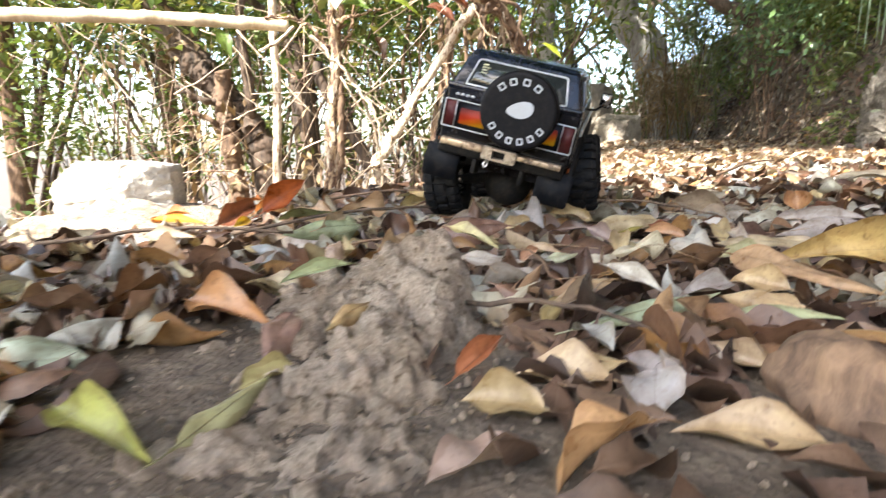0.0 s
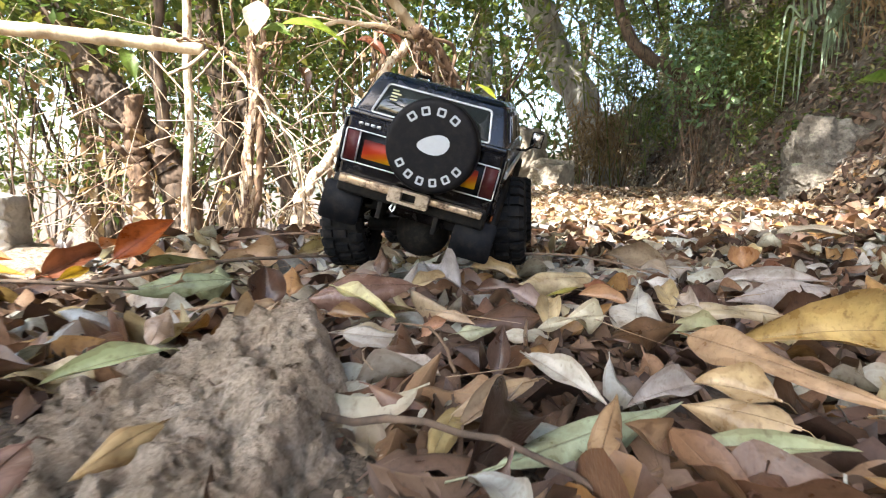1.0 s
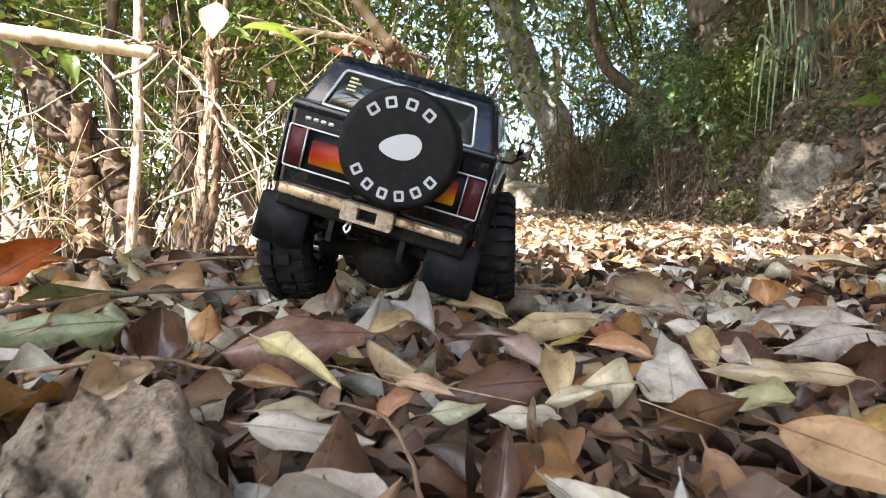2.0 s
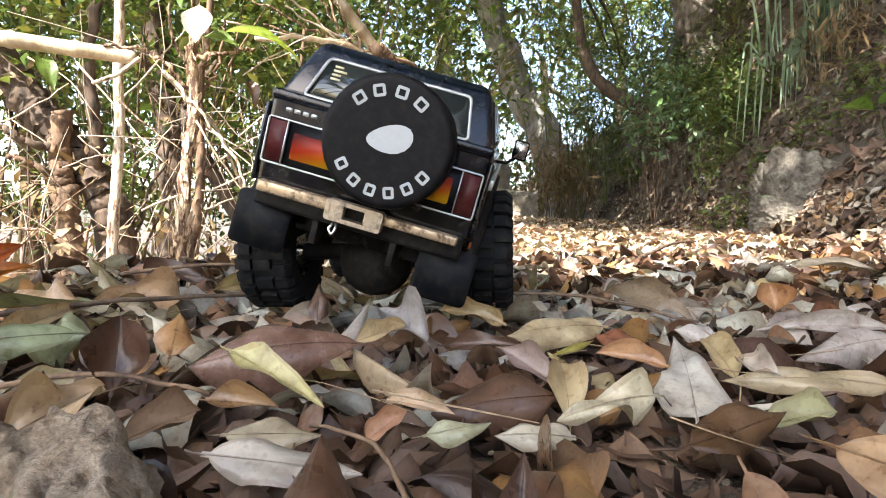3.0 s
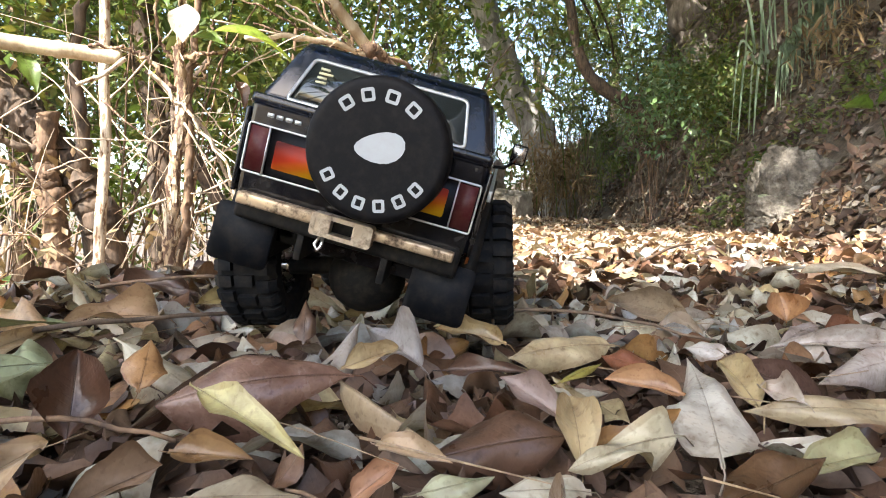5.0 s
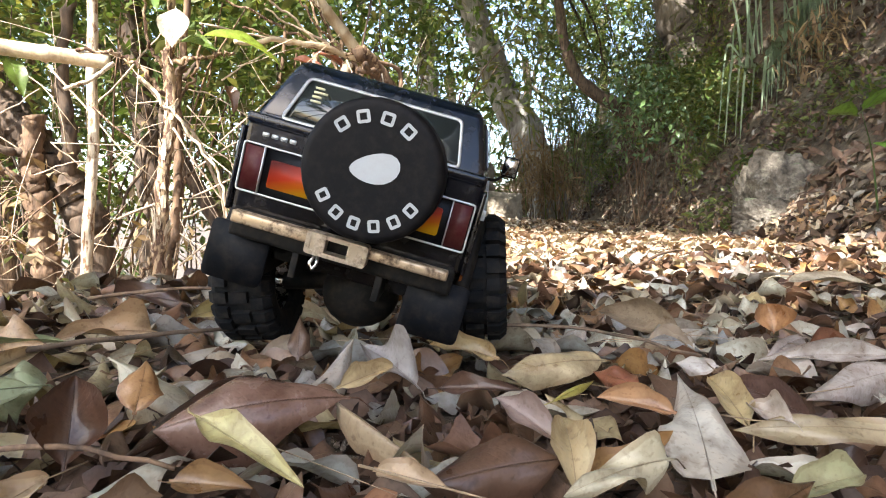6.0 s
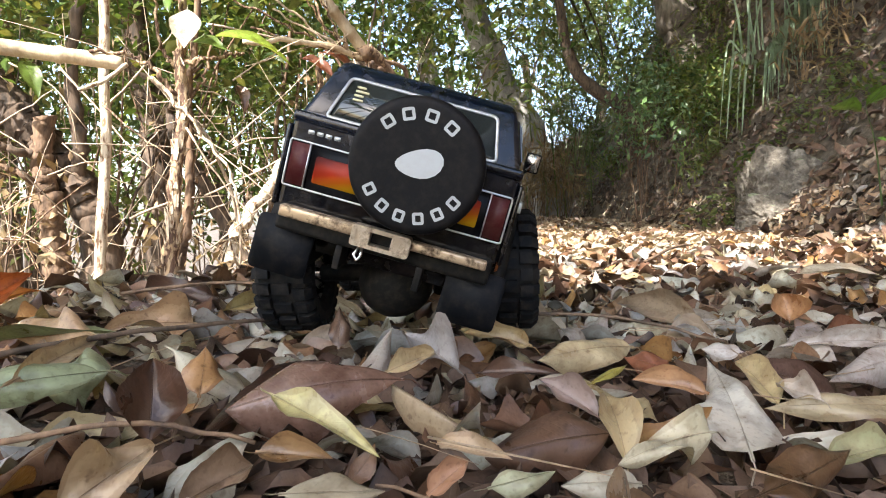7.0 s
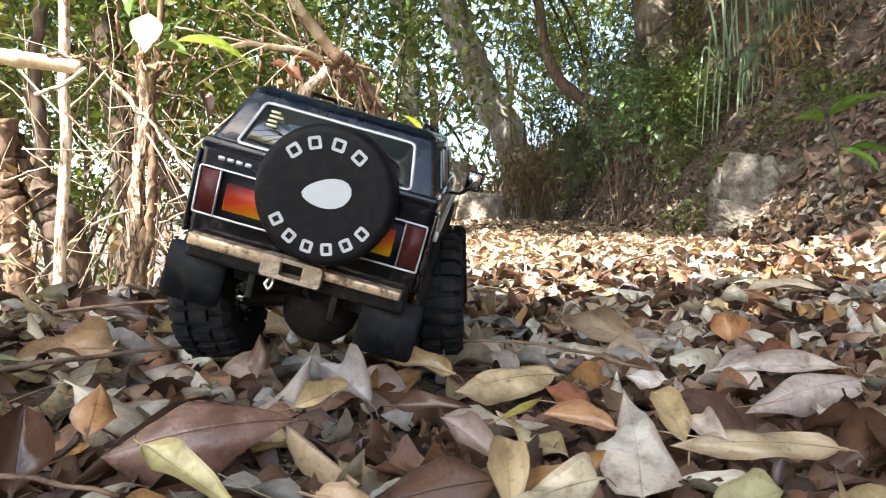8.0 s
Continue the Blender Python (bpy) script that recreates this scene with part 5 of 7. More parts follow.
        tube(bm, [(side * 0.098, 0.318, 0.186), (side * 0.112, 0.318, 0.188), (side * 0.122, 0.317, 0.198)], [0.0022] * 3, 6)
        mirror = add("wing_mirror", bm, M_PLASTIC, body, "black square wing mirror")
        bm = bmesh.new()
        box(bm, (side * 0.126 - 0.008, 0.3105, 0.198), (side * 0.126 + 0.008, 0.312, 0.220))
        add("mirror_glass", bm, M_CHROME, body)
    sticker = [(0.0, -0.012), (0.005, -0.014), (0.008, -0.004), (0.006, 0.01), (0.001, 0.015), (-0.005, 0.011), (-0.008, 0.0), (-0.006, -0.009)]
    bm = plate(sticker, 0.0006, Matrix.Translation((0.0925, 0.062, 0.231)) @ Matrix.Rotation(math.radians(90), 4, "Z") @ Matrix.Rotation(math.radians(-16.5), 4, "X"))
    add("sticker", bm, M_WHITE, body, "round white sticker on the side window")

    # cabin
    bm = bmesh.new()
    low = [(-0.0975, 0.004), (0.0975, 0.004), (0.0975, 0.335), (-0.0975, 0.335)]
    top = [(-0.078, 0.040), (0.078, 0.040), (0.078, 0.272), (-0.078, 0.272)]
    lv = [bm.verts.new((x, y, 0.203)) for x, y in low]
    mv = [bm.verts.new((x, y, 0.247)) for x, y in ((-0.0835, 0.034), (0.0835, 0.034), (0.0835, 0.284), (-0.0835, 0.284))]
    tv = [bm.verts.new((x, y, 0.257)) for x, y in top]
    for a, b in ((lv, mv), (mv, tv)):
        for k in range(4):
            bm.faces.new((a[k], a[(k + 1) % 4], b[(k + 1) % 4], b[k]))
    bm.faces.new(tv)
    bm.faces.new(lv[::-1])
    bmesh.ops.bevel(bm, geom=list(bm.edges), offset=0.006, segments=3, affect="EDGES", profile=0.5)
    add("cabin", bm, M_PAINT, body, "blue-black hard top", True)
    for side in (-1, 1):
        bm = bmesh.new()
        tube(bm, [(side * 0.06, 0.14, 0.255), (side * 0.06, 0.146, 0.261), (side * 0.06, 0.25, 0.261), (side * 0.06, 0.256, 0.255)], [0.0022] * 4, 8)
        add("roof_rail", bm, M_PLASTIC, body, "black roof rail")

    # tail: window, panel, lamps
    lean = math.atan2(0.030, 0.044)
    tailgate = Matrix.Translation((0, -0.0012, 0.205)) @ Matrix.Translation((0, 0.0065, 0)) @ Matrix.Rotation(-lean, 4, "X")
    win = rounded([(-0.075, 0.0), (0.076, 0.0), (0.067, 0.047), (-0.066, 0.047)], 0.006)
    add("rear_window", plate([(x * 0.97, 0.001 + z * 0.96) for x, z in win], 0.0012, tailgate), M_GLASS, body, "dark tinted rear window")
    add("window_trim", outline_strip(win, 0.0025, 0.0026, tailgate), M_TRIM, body, "silver trim round the rear window")
    for k, (zz, w) in enumerate(((0.0375, 0.008), (0.0330, 0.012), (0.0285, 0.008), (0.0240, 0.009))):
        bm = plate(rounded([(-0.058, zz), (-0.058 + w, zz), (-0.058 + w, zz + 0.0020), (-0.058, zz + 0.0020)], 0.0006), 0.0018, tailgate)
        add("sticker", bm, M_STICKER, body, "pale yellow sticker bar on the rear window")
    back = Matrix.Translation((0, 0.0005, 0))
    bm = bmesh.new()
    box(bm, (-0.0995, -0.0015, 0.198), (0.0995, 0.012, 0.2065), 0.003)
    add("tail_ledge", bm, M_PAINT, body, "ledge below the rear window")
    for k in range(4):
        x = -0.084 + k * 0.0076
        add("badge_bar", plate(rounded([(x, 0.1893), (x + 0.0056, 0.1893), (x + 0.0056, 0.1928), (x, 0.1928)], 0.001), 0.001, back), M_TRIM, body)
    panel = rounded([(-0.097, 0.142), (0.097, 0.142), (0.097, 0.183), (-0.097, 0.183)], 0.003)
    add("tail_panel", plate(panel, 0.001, back), M_PANEL, body, "black tail panel")
    add("tail_trim", outline_strip(panel, 0.0015, 0.0026, back), M_TRIM, body, "thin silver trim round the tail panel")
    for side in (-1, 1):
        lens = rounded([(side * 0.0945 - 0.0, 0.1445), (side * 0.079, 0.1445), (side * 0.079, 0.1805), (side * 0.0945, 0.1805)], 0.001)
        add("tail_lamp", plate(lens, 0.0022, back), M_RED, body, "dark red tail lamp")
        bm = bmesh.new()
        box(bm, (side * 0.0785 - 0.0006, -0.003, 0.143), (side * 0.0785 + 0.0006, 0.001, 0.182))
        add("lamp_divider", bm, M_TRIM, body)
        amber = [(side * 0.072, 0.150), (side * 0.028, 0.150), (side * 0.028, 0.173), (side * 0.072, 0.173)]
        add("fade_lamp", plate(rounded(amber, 0.002), 0.0022, back), M_LAMP, body, "tail panel glowing red to amber in colour")

    # spare wheel cover with its print
    hub = Matrix.Translation((0.0150, -0.004, 0.189))
    bm = disc_solid(0.0545, 0.034, 0.006)
    bmesh.ops.transform(bm, matrix=hub, verts=bm.verts)
    cover = add("spare_wheel_cover", bm, M_COVER, body, "round black vinyl spare wheel cover")
    face = hub @ Matrix.Translation((0, -0.0342, 0))

    def arc_bars(angles, r, w, h):
        for a in angles:
            m = face @ Matrix.Rotation(math.radians(-a), 4, "Y") @ Matrix.Translation((0, 0, r))
            bm = outline_strip(rounded([(-w / 2, -h / 2), (w / 2, -h / 2), (w / 2, h / 2), (-w / 2, h / 2)], 0.002), 0.0023, 0.0005, m)
            add("print_mark", bm, M_WHITE, body, smooth=False)

    arc_bars((-29, -4, 22, 46), 0.0405, 0.0100, 0.0098)
    arc_bars((241, 219, 197, 175, 153, 130), 0.0405, 0.0090, 0.0098)
    oval = [(0.002 + 0.0185 * math.cos(a), 0.003 + 0.0115 * math.sin(a) * (1 + 0.25 * math.cos(a)) + 0.2 * 0.019 * math.cos(a)) for a in [k * math.pi / 9 for k in range(18)]]
    for pts in (oval,):
        add("print_mark", plate(pts, 0.0005, face), M_WHITE, body, "plain pale emblem", False)

    # bumper
    for side in (-1, 1):
        bm = bmesh.new()
        box(bm, (min(side * 0.022, side * 0.090), -0.016, 0.118 if side < 0 else 0.119), (max(side * 0.022, side * 0.090), -0.004, 0.128 if side < 0 else 0.127), 0.002)
        add("bumper", bm, M_BUMPER, label="scraped rusty metal bumper bar")
    ring = rounded([(-0.025, 0.112), (0.025, 0.112), (0.025, 0.130), (-0.025, 0.130)], 0.003)
    bm = outline_strip(ring, 0.0035, 0.012, Matrix.Translation((0, -0.010, 0)))
    for x0, x1 in ((-0.022, -0.009), (0.009, 0.022)):
        box(bm, (x0, -0.0215, 0.114), (x1, -0.012, 0.128), 0.001)
    add("tow_bracket", bm, M_BRACKET, label="worn steel bracket with a square hole", smooth=False)
    for side in (-1, 1):
        bm = bmesh.new()
        box(bm, (side * 0.1005 - 0.002, -0.0008, 0.124), (side * 0.1005 + 0.002, 0.030, 0.194), 0.0018)
        add("rear_corner", bm, M_PAINT, body)
    bm = bmesh.new()
    tube(bm, [(-0.017, -0.012, 0.110), (-0.020, -0.014, 0.103), (-0.017, -0.014, 0.098), (-0.014, -0.014, 0.103), (-0.015, -0.012, 0.110)], [0.0014] * 5, 6)
    add("shackle", bm, M_CHROME, label="small steel shackle")
    bm = bmesh.new()
    box(bm, (-0.095, -0.004, 0.104), (0.095, 0.03, 0.128), 0.004)
    add("bumper_mount", bm, M_PLASTIC)

    # chassis, in the body's lean
    for side in (-1, 1):
        bm = bmesh.new()
        box(bm, (side * 0.036 - 0.003, 0.0, 0.082), (side * 0.036 + 0.003, 0.49, 0.104), 0.001)
        add("chassis_rail", bm, M_PLASTIC)
        flap = [(-0.027, -0.050), (0.025, -0.050), (0.026, 0.0), (-0.026, 0.0)]
        m = Matrix.Translation((side * 0.086, 0.010, 0.113)) @ Matrix.Rotation(math.radians(-6), 4, "X")
        add("mud_flap", plate(rounded(flap, 0.006), 0.003, m), M_FLAP, label="black rubber mud flap")
        for yc in (0.10, 0.412):
            bm = bmesh.new()
            tube(bm, [(side * 0.056, yc + 0.03, 0.055), (side * 0.05, yc + 0.012, 0.10), (side * 0.046, yc, 0.135)], [0.0075, 0.0085, 0.006], 10)
            add("shock_absorber", bm, M_PLASTIC)
        bm = bmesh.new()
        box(bm, (side * 0.088 - 0.008, 0.18, 0.098), (side * 0.088 + 0.008, 0.33, 0.110), 0.004)
        add("rock_slider", bm, M_PLASTIC)
    bm = bmesh.new()
    box(bm, (-0.034, 0.15, 0.058), (0.034, 0.32, 0.10), 0.006)
    add("gearbox", bm, M_PLASTIC)
    # Dark block and side panels added to fill the deep shade underneath.
    bm = bmesh.new()
    box(bm, (-0.052, 0.035, 0.086), (0.050, 0.075, 0.118), 0.006)
    add("rear_shade_block", bm, M_PLASTIC)
    for side in (-1, 1):
        bm = bmesh.new()
        box(bm, (side * 0.068 - 0.0025, 0.022, 0.070), (side * 0.068 + 0.0025, 0.175, 0.122), 0.002)
        add("inner_shade_panel", bm, M_PLASTIC)
        bm = bmesh.new()
        tube(bm, [(side * 0.034, 0.10, 0.052), (side * 0.030, 0.20, 0.062), (side * 0.026, 0.25, 0.066)], [0.0045] * 3, 8)
        add("suspension_link", bm, M_PLASTIC)
    bm = bmesh.new()
    tube(bm, [(0.0, 0.11, 0.058), (0.0, 0.20, 0.078)], [0.006, 0.006], 10)
    add("driveshaft", bm, M_PLASTIC)

    # axles and wheels stand on the ground
    for yc in (0.0, 0.312):
        bm = bmesh.new()
        tube(bm, [(-0.082, yc, 0.058), (-0.03, yc, 0.058), (0.03, yc, 0.058), (0.082, yc, 0.058)], [0.009] * 4, 12)
        part("axle", bm, M_PLASTIC, truck)
        bm = bmesh.new()
        bmesh.ops.create_uvsphere(bm, u_segments=16, v_segments=10, radius=0.031)
        bmesh.ops.transform(bm, matrix=Matrix.Translation((-0.006, yc, 0.047)) @ Matrix.Diagonal((1.25, 1.0, 1.15, 1)), verts=bm.verts)
        part("differential", bm, M_PLASTIC, truck)
        bm = bmesh.new()
        box(bm, (-0.026, yc - 0.034, 0.072), (0.012, yc - 0.026, 0.077), 0.002)
        part("link_plate", bm, M_BUMPER, truck)
    for yc in (0.0, 0.312):
        for side in (-1, 1):
            bm = bmesh.new()
            tube(bm, [(side * 0.075, 0, 0), (side * 0.118, 0, 0)], [0.008, 0.007], 12)
            wheel = part("wheel", bm, M_CHROME, truck, "chunky off-road wheel")
            wheel.location = (0, yc, 0.059)
            t = part("tyre", tyre_mesh(), M_RUBBER, wheel, "dusty black tyre with deep tread", False)
            t.location = (side * 0.107, 0, 0)
            r = part("rim", rim_mesh(side), M_CHROME, wheel, "chrome spoked rim")
            r.location = (side * 0.108, 0, 0)


build_truck()

# ---- trees and stems ----


def quick_leaf(length, width, bend, fold, n=3):
    return centred(leaf_arrays(length, width, bend, fold, 0.0, 0.0, 0.0, 0.85, n, 1, 5, 0.08))


BROAD = [quick_leaf(0.085, 0.036, 0.5, 0.3), quick_leaf(0.07, 0.032, -0.3, 0.4), quick_leaf(0.10, 0.038, 0.8, 0.2)]
NARROW = [quick_leaf(0.16, 0.020, 0.7, 0.25), quick_leaf(0.13, 0.016, 0.4, 0.3), quick_leaf(0.18, 0.018, 1.0, 0.2)]
SMALL = [quick_leaf(0.045, 0.020, 0.4, 0.3), quick_leaf(0.055, 0.02, -0.3, 0.3)]


def foliage(name, clumps, per, spread, shapes, sizes, mat, parent, droop=0.4, keep=None):
    """Leaves in small clumps round the given places."""
    clumps = np.asarray(clumps)
    n = len(clumps) * per
    c = np.repeat(clumps, per, 0)
    p = c + rng.normal(0, 1, (n, 3)) * np.asarray(spread)
    if keep is not None:
        p = p[keep(p)]
        n = len(p)
    rot = rotations(rng.normal(0, 0.6, n), rng.normal(droop, 0.5, n), rng.uniform(0, 6.283, n))
    me = scatter(name, shapes, p, rot, rng.uniform(*sizes, n), mat)
    ob = new(name, me)
    if parent:
        ob.parent = parent
        ob.matrix_parent_inverse = parent.matrix_world.inverted()
    return tagged(ob, kind="stuff")


def stem(name, points, radii, mat, label, category, n=12, jitter=0.0, seed=0, seg=10, wobble=0.08, group="", nodes=0.0):
    """A single stem, pole or trunk as a thing of its own; nodes: the spacing of a bamboo's rings."""
    pts = curve_points(points, n, jitter, seed)
    if not nodes and radii[0] > 0.005:
        pts = curve_points(pts, n * 3, jitter * 0.12, seed + 1)
        n *= 3
    rr = list(np.interp(np.linspace(0, 1, n), np.linspace(0, 1, len(radii)), radii))
    if nodes:
        fine, fr = [], []
        for i in range(n - 1):
            for f, k in ((0.0, 1.22), (0.06, 1.0), (0.9, 0.98)):
                fine.append(pts[i].lerp(pts[i + 1], f))
                fr.append((rr[i] + (rr[i + 1] - rr[i]) * f) * k)
        pts, rr = fine + [pts[-1]], fr + [rr[-1]]
    bm = bmesh.new()
    tube(bm, pts, rr, seg, wobble, seed)
    return tagged(part(name, bm, mat), label, category, group)


def trunk(name, points, radii, mat, label, limbs, seed, wobble=0.1, jitter=0.012, flakes=0):
    """A trunk with its side limbs, each given by its points."""
    o = Vector(points[0])
    t = thing(name, tuple(o), label, "tree")
    q = random.Random(seed)
    for k, (pts, rr) in enumerate([(points, radii)] + limbs):
        n = 72 if k == 0 else 30
        line = curve_points([Vector(p) - o for p in pts], n, jitter * 0.25 if k == 0 else jitter * 0.4, seed + k)
        sizes = np.interp(np.linspace(0, 1, n), np.linspace(0, 1, len(rr)), rr) * np.array([q.uniform(0.9, 1.12) for _ in range(n)])
        part("trunk" if k == 0 else "limb", tube(bmesh.new(), line, list(sizes), 12 if k == 0 else 7, wobble, seed + k), mat, t)
        if k == 0 and flakes:
            bm = bmesh.new()
            for j in range(flakes):
                i = q.randrange(4, n - 2)
                d = (line[i + 1] - line[i - 1]).normalized()
                side = Vector((q.gauss(0, 1), q.gauss(-0.6, 0.7), 0)).normalized()
                side = (side - d * side.dot(d)).normalized()
                c, w, h = line[i] + side * sizes[i] * 1.02, sizes[i] * q.uniform(0.25, 0.5), sizes[i] * q.uniform(1.2, 4.0)
                lift = side * sizes[i] * q.uniform(0.15, 0.7)
                across = d.cross(side) * w
                rows = [(c + d * h * f - across * g + lift * f * f, c + d * h * f + across * g + lift * f * f) for f, g in ((0, 0.7), (0.4, 1.0), (0.8, 0.8), (1.0, 0.3))]
                v = [[bm.verts.new(p) for p in row] + [bm.verts.new(p - side * 0.0012) for p in row[::-1]] for row in rows]
                for x, y in zip(v, v[1:]):
                    for m in range(4):
                        bm.faces.new((x[m], x[(m + 1) % 4], y[(m + 1) % 4], y[m]))
            part("flaking_bark", bm, M_FLAKY if mat is M_PEEL else mat, t, "curled flakes of peeling bark", False, "stuff")
    return t


stem("bamboo", [(-0.715, 2.6, -0.6), (-0.710, 2.6, -0.17), (-0.699, 2.6, 0.133), (-0.690, 2.6, 0.352), (-0.696, 2.6, 0.568), (-0.701, 2.6, 0.818), (-0.71, 2.62, 1.5)], [0.019, 0.017, 0.014], M_FLAKY, "straight pale sunlit stem with flaking bark", "sapling", 15, 0.004, 1, 12, 0.10)
trunk("sapling", [(-0.462, 2.5, -0.55), (-0.460, 2.5, -0.10), (-0.452, 2.5, 0.106), (-0.448, 2.5, 0.284), (-0.427, 2.5, 0.462), (-0.443, 2.5, 0.619), (-0.433, 2.5, 0.707), (-0.46, 2.5, 1.3)], (0.022, 0.021, 0.017, 0.010), M_PEEL, "upright brown shrub stem with peeling bark",
      [([(-0.43, 2.5, 0.47), (-0.49, 2.48, 0.55), (-0.56, 2.46, 0.60), (-0.70, 2.44, 0.60)], (0.008, 0.005)), ([(-0.44, 2.5, 0.60), (-0.36, 2.5, 0.62), (-0.25, 2.55, 0.66)], (0.008, 0.005)), ([(-0.455, 2.5, 0.02), (-0.50, 2.48, -0.06), (-0.53, 2.46, -0.13)], (0.008, 0.004)), ([(-0.44, 2.5, 0.57), (-0.50, 2.5, 0.66), (-0.52, 2.5, 0.85)], (0.007, 0.004))], 2, 0.14, 0.010, 46)
trunk("sapling", [(-0.45, 2.58, -0.55), (-0.454, 2.58, -0.10), (-0.432, 2.585, 0.068), (-0.424, 2.59, 0.292), (-0.432, 2.595, 0.57), (-0.417, 2.6, 0.682), (-0.40, 2.6, 1.3)], (0.016, 0.014, 0.010), M_BARK, "thin dark brown stem beside another",
      [([(-0.427, 2.59, 0.22), (-0.38, 2.56, 0.26), (-0.35, 2.55, 0.34)], (0.005, 0.003)), ([(-0.43, 2.59, 0.50), (-0.38, 2.6, 0.60), (-0.36, 2.6, 0.76)], (0.006, 0.004))], 3, 0.14, 0.010, 20)
stem("bamboo_pole", [(-1.75, 2.27, 0.585), (-1.1, 2.36, 0.59), (-0.60, 2.47, 0.58)], [0.025, 0.023], M_BAMBOO, "cut bamboo pole lying across the stems", "bamboo", 7, 0.0, 4, 14, 0.02, nodes=1)
# Dark bark on this trunk paints the shade it stands in.
trunk("leaning_tree", [(-0.915, 3.3, -1.2), (-0.929, 3.3, -0.15), (-0.945, 3.3, 0.057), (-1.028, 3.3, 0.21), (-1.114, 3.3, 0.337), (-1.199, 3.3, 0.45), (-1.30, 3.3, 0.56), (-1.6, 3.35, 1.0)], (0.085, 0.080, 0.075), M_DARKBARK, "leaning brown trunk below the path, shade put into its bark",
      [([(-1.03, 3.28, 0.22), (-1.00, 3.24, 0.42), (-1.02, 3.2, 0.70), (-0.98, 3.2, 1.1)], (0.035, 0.028, 0.02)), ([(-1.11, 3.25, 0.36), (-1.20, 3.15, 0.35), (-1.32, 3.1, 0.42)], (0.02, 0.012))], 5, 0.1)
trunk("leaning_tree", [(-1.05, 3.2, -1.2), (-1.061, 3.2, -0.292), (-1.076, 3.2, -0.06), (-1.103, 3.2, 0.169), (-1.13, 3.2, 0.30), (-1.12, 3.2, 0.5)], (0.055, 0.047, 0.04), M_BARK, "pale stump of a tree below the path", [([(-1.10, 3.2, 0.12), (-1.17, 3.15, 0.25), (-1.28, 3.1, 0.30)], (0.02, 0.01))], 6, 0.14, 0.012)
trunk("tree", [(-0.90, 4.2, -1.0), (-0.936, 4.2, 0.328), (-0.959, 4.2, 0.614), (-1.021, 4.2, 0.925), (-1.066, 4.2, 1.14), (-1.12, 4.2, 2.0)], (0.085, 0.08, 0.06), M_DARKBARK, "dark tree trunk standing in the shade", [([(-0.95, 4.2, 0.55), (-0.80, 4.1, 0.80), (-0.62, 4.0, 1.0)], (0.03, 0.015)), ([(-1.0, 4.2, 0.85), (-1.25, 4.1, 1.05), (-1.5, 4.0, 1.1)], (0.03, 0.012))], 17)
stem("branch", [(-0.332, 2.85, -0.06), (-0.316, 2.9, 0.051), (-0.231, 2.95, 0.196), (-0.153, 3.0, 0.337), (-0.048, 3.05, 0.51), (0.076, 3.1, 0.703), (0.13, 3.12, 0.79)], [0.024, 0.020, 0.022], M_FLAKY, "slanting pale sunlit branch with rough bark", "branch", 22, 0.009, 7, 10, 0.22)
stem("bamboo_pole", [(-0.14, 2.9, 1.19), (-0.012, 3.007, 1.029), (0.08, 3.063, 0.941), (0.192, 3.12, 0.82)], [0.022, 0.026], M_BAMBOO, "thick dry bamboo pole leaning from above", "bamboo", 5, 0.0, 8, 14, 0.02, nodes=1)
stem("branch", [(-0.508, 2.43, 0.536), (-0.441, 2.44, 0.47), (-0.378, 2.45, 0.393), (-0.307, 2.46, 0.304), (-0.26, 2.47, 0.199), (-0.243, 2.48, 0.077)], [0.0055, 0.005, 0.004], M_FLAKY, "thin pale branch hanging in a curve across the stems", "branch", 20, 0.004, 31, 8, 0.15)
stem("branch", [(-0.684, 2.36, 0.471), (-0.618, 2.37, 0.506), (-0.56, 2.38, 0.559)], [0.006, 0.007], M_FLAKY, "short pale cut stick caught by the stems", "branch", 8, 0.002, 32, 8, 0.15)
# a rope of roots that arches from the pole down to the path's edge
ARCH = [(0.167, 3.1, 0.83), (0.282, 3.2, 0.777), (0.35, 3.3, 0.674), (0.423, 3.4, 0.547), (0.433, 3.5, 0.391), (0.537, 3.6, 0.277), (0.635, 3.7, 0.14), (0.68, 3.75, 0.0)]
liana = thing("liana", ARCH[-1], "gnarled rope of brown roots arching down to the path", "vine")
q5 = random.Random(91)
for k in range(9):
    off = [Vector((q5.gauss(0, 0.016), q5.gauss(0, 0.016), q5.gauss(0, 0.020))) * (1.9 if k > 3 else 1.0) for _ in ARCH]
    line = curve_points([Vector(p) + d - Vector(ARCH[-1]) for p, d in zip(ARCH, off)], 40, 0.005, 70 + k)
    w = q5.uniform(0.018, 0.026) if k < 4 else q5.uniform(0.006, 0.011)
    part("root", tube(bmesh.new(), line, list(np.linspace(w, w * 0.75, 40)), 8, 0.2, k), M_BARK if k % 3 else M_PEEL, liana)
stem("dry_branch", [(-0.30, 2.88, 0.785), (-0.138, 2.973, 0.823), (0.013, 3.047, 0.838), (0.178, 3.12, 0.819)], [0.009, 0.014], M_BAMBOO, "pale dry branch among the bamboo", "branch", 12, 0.004, 10, 8, 0.1)
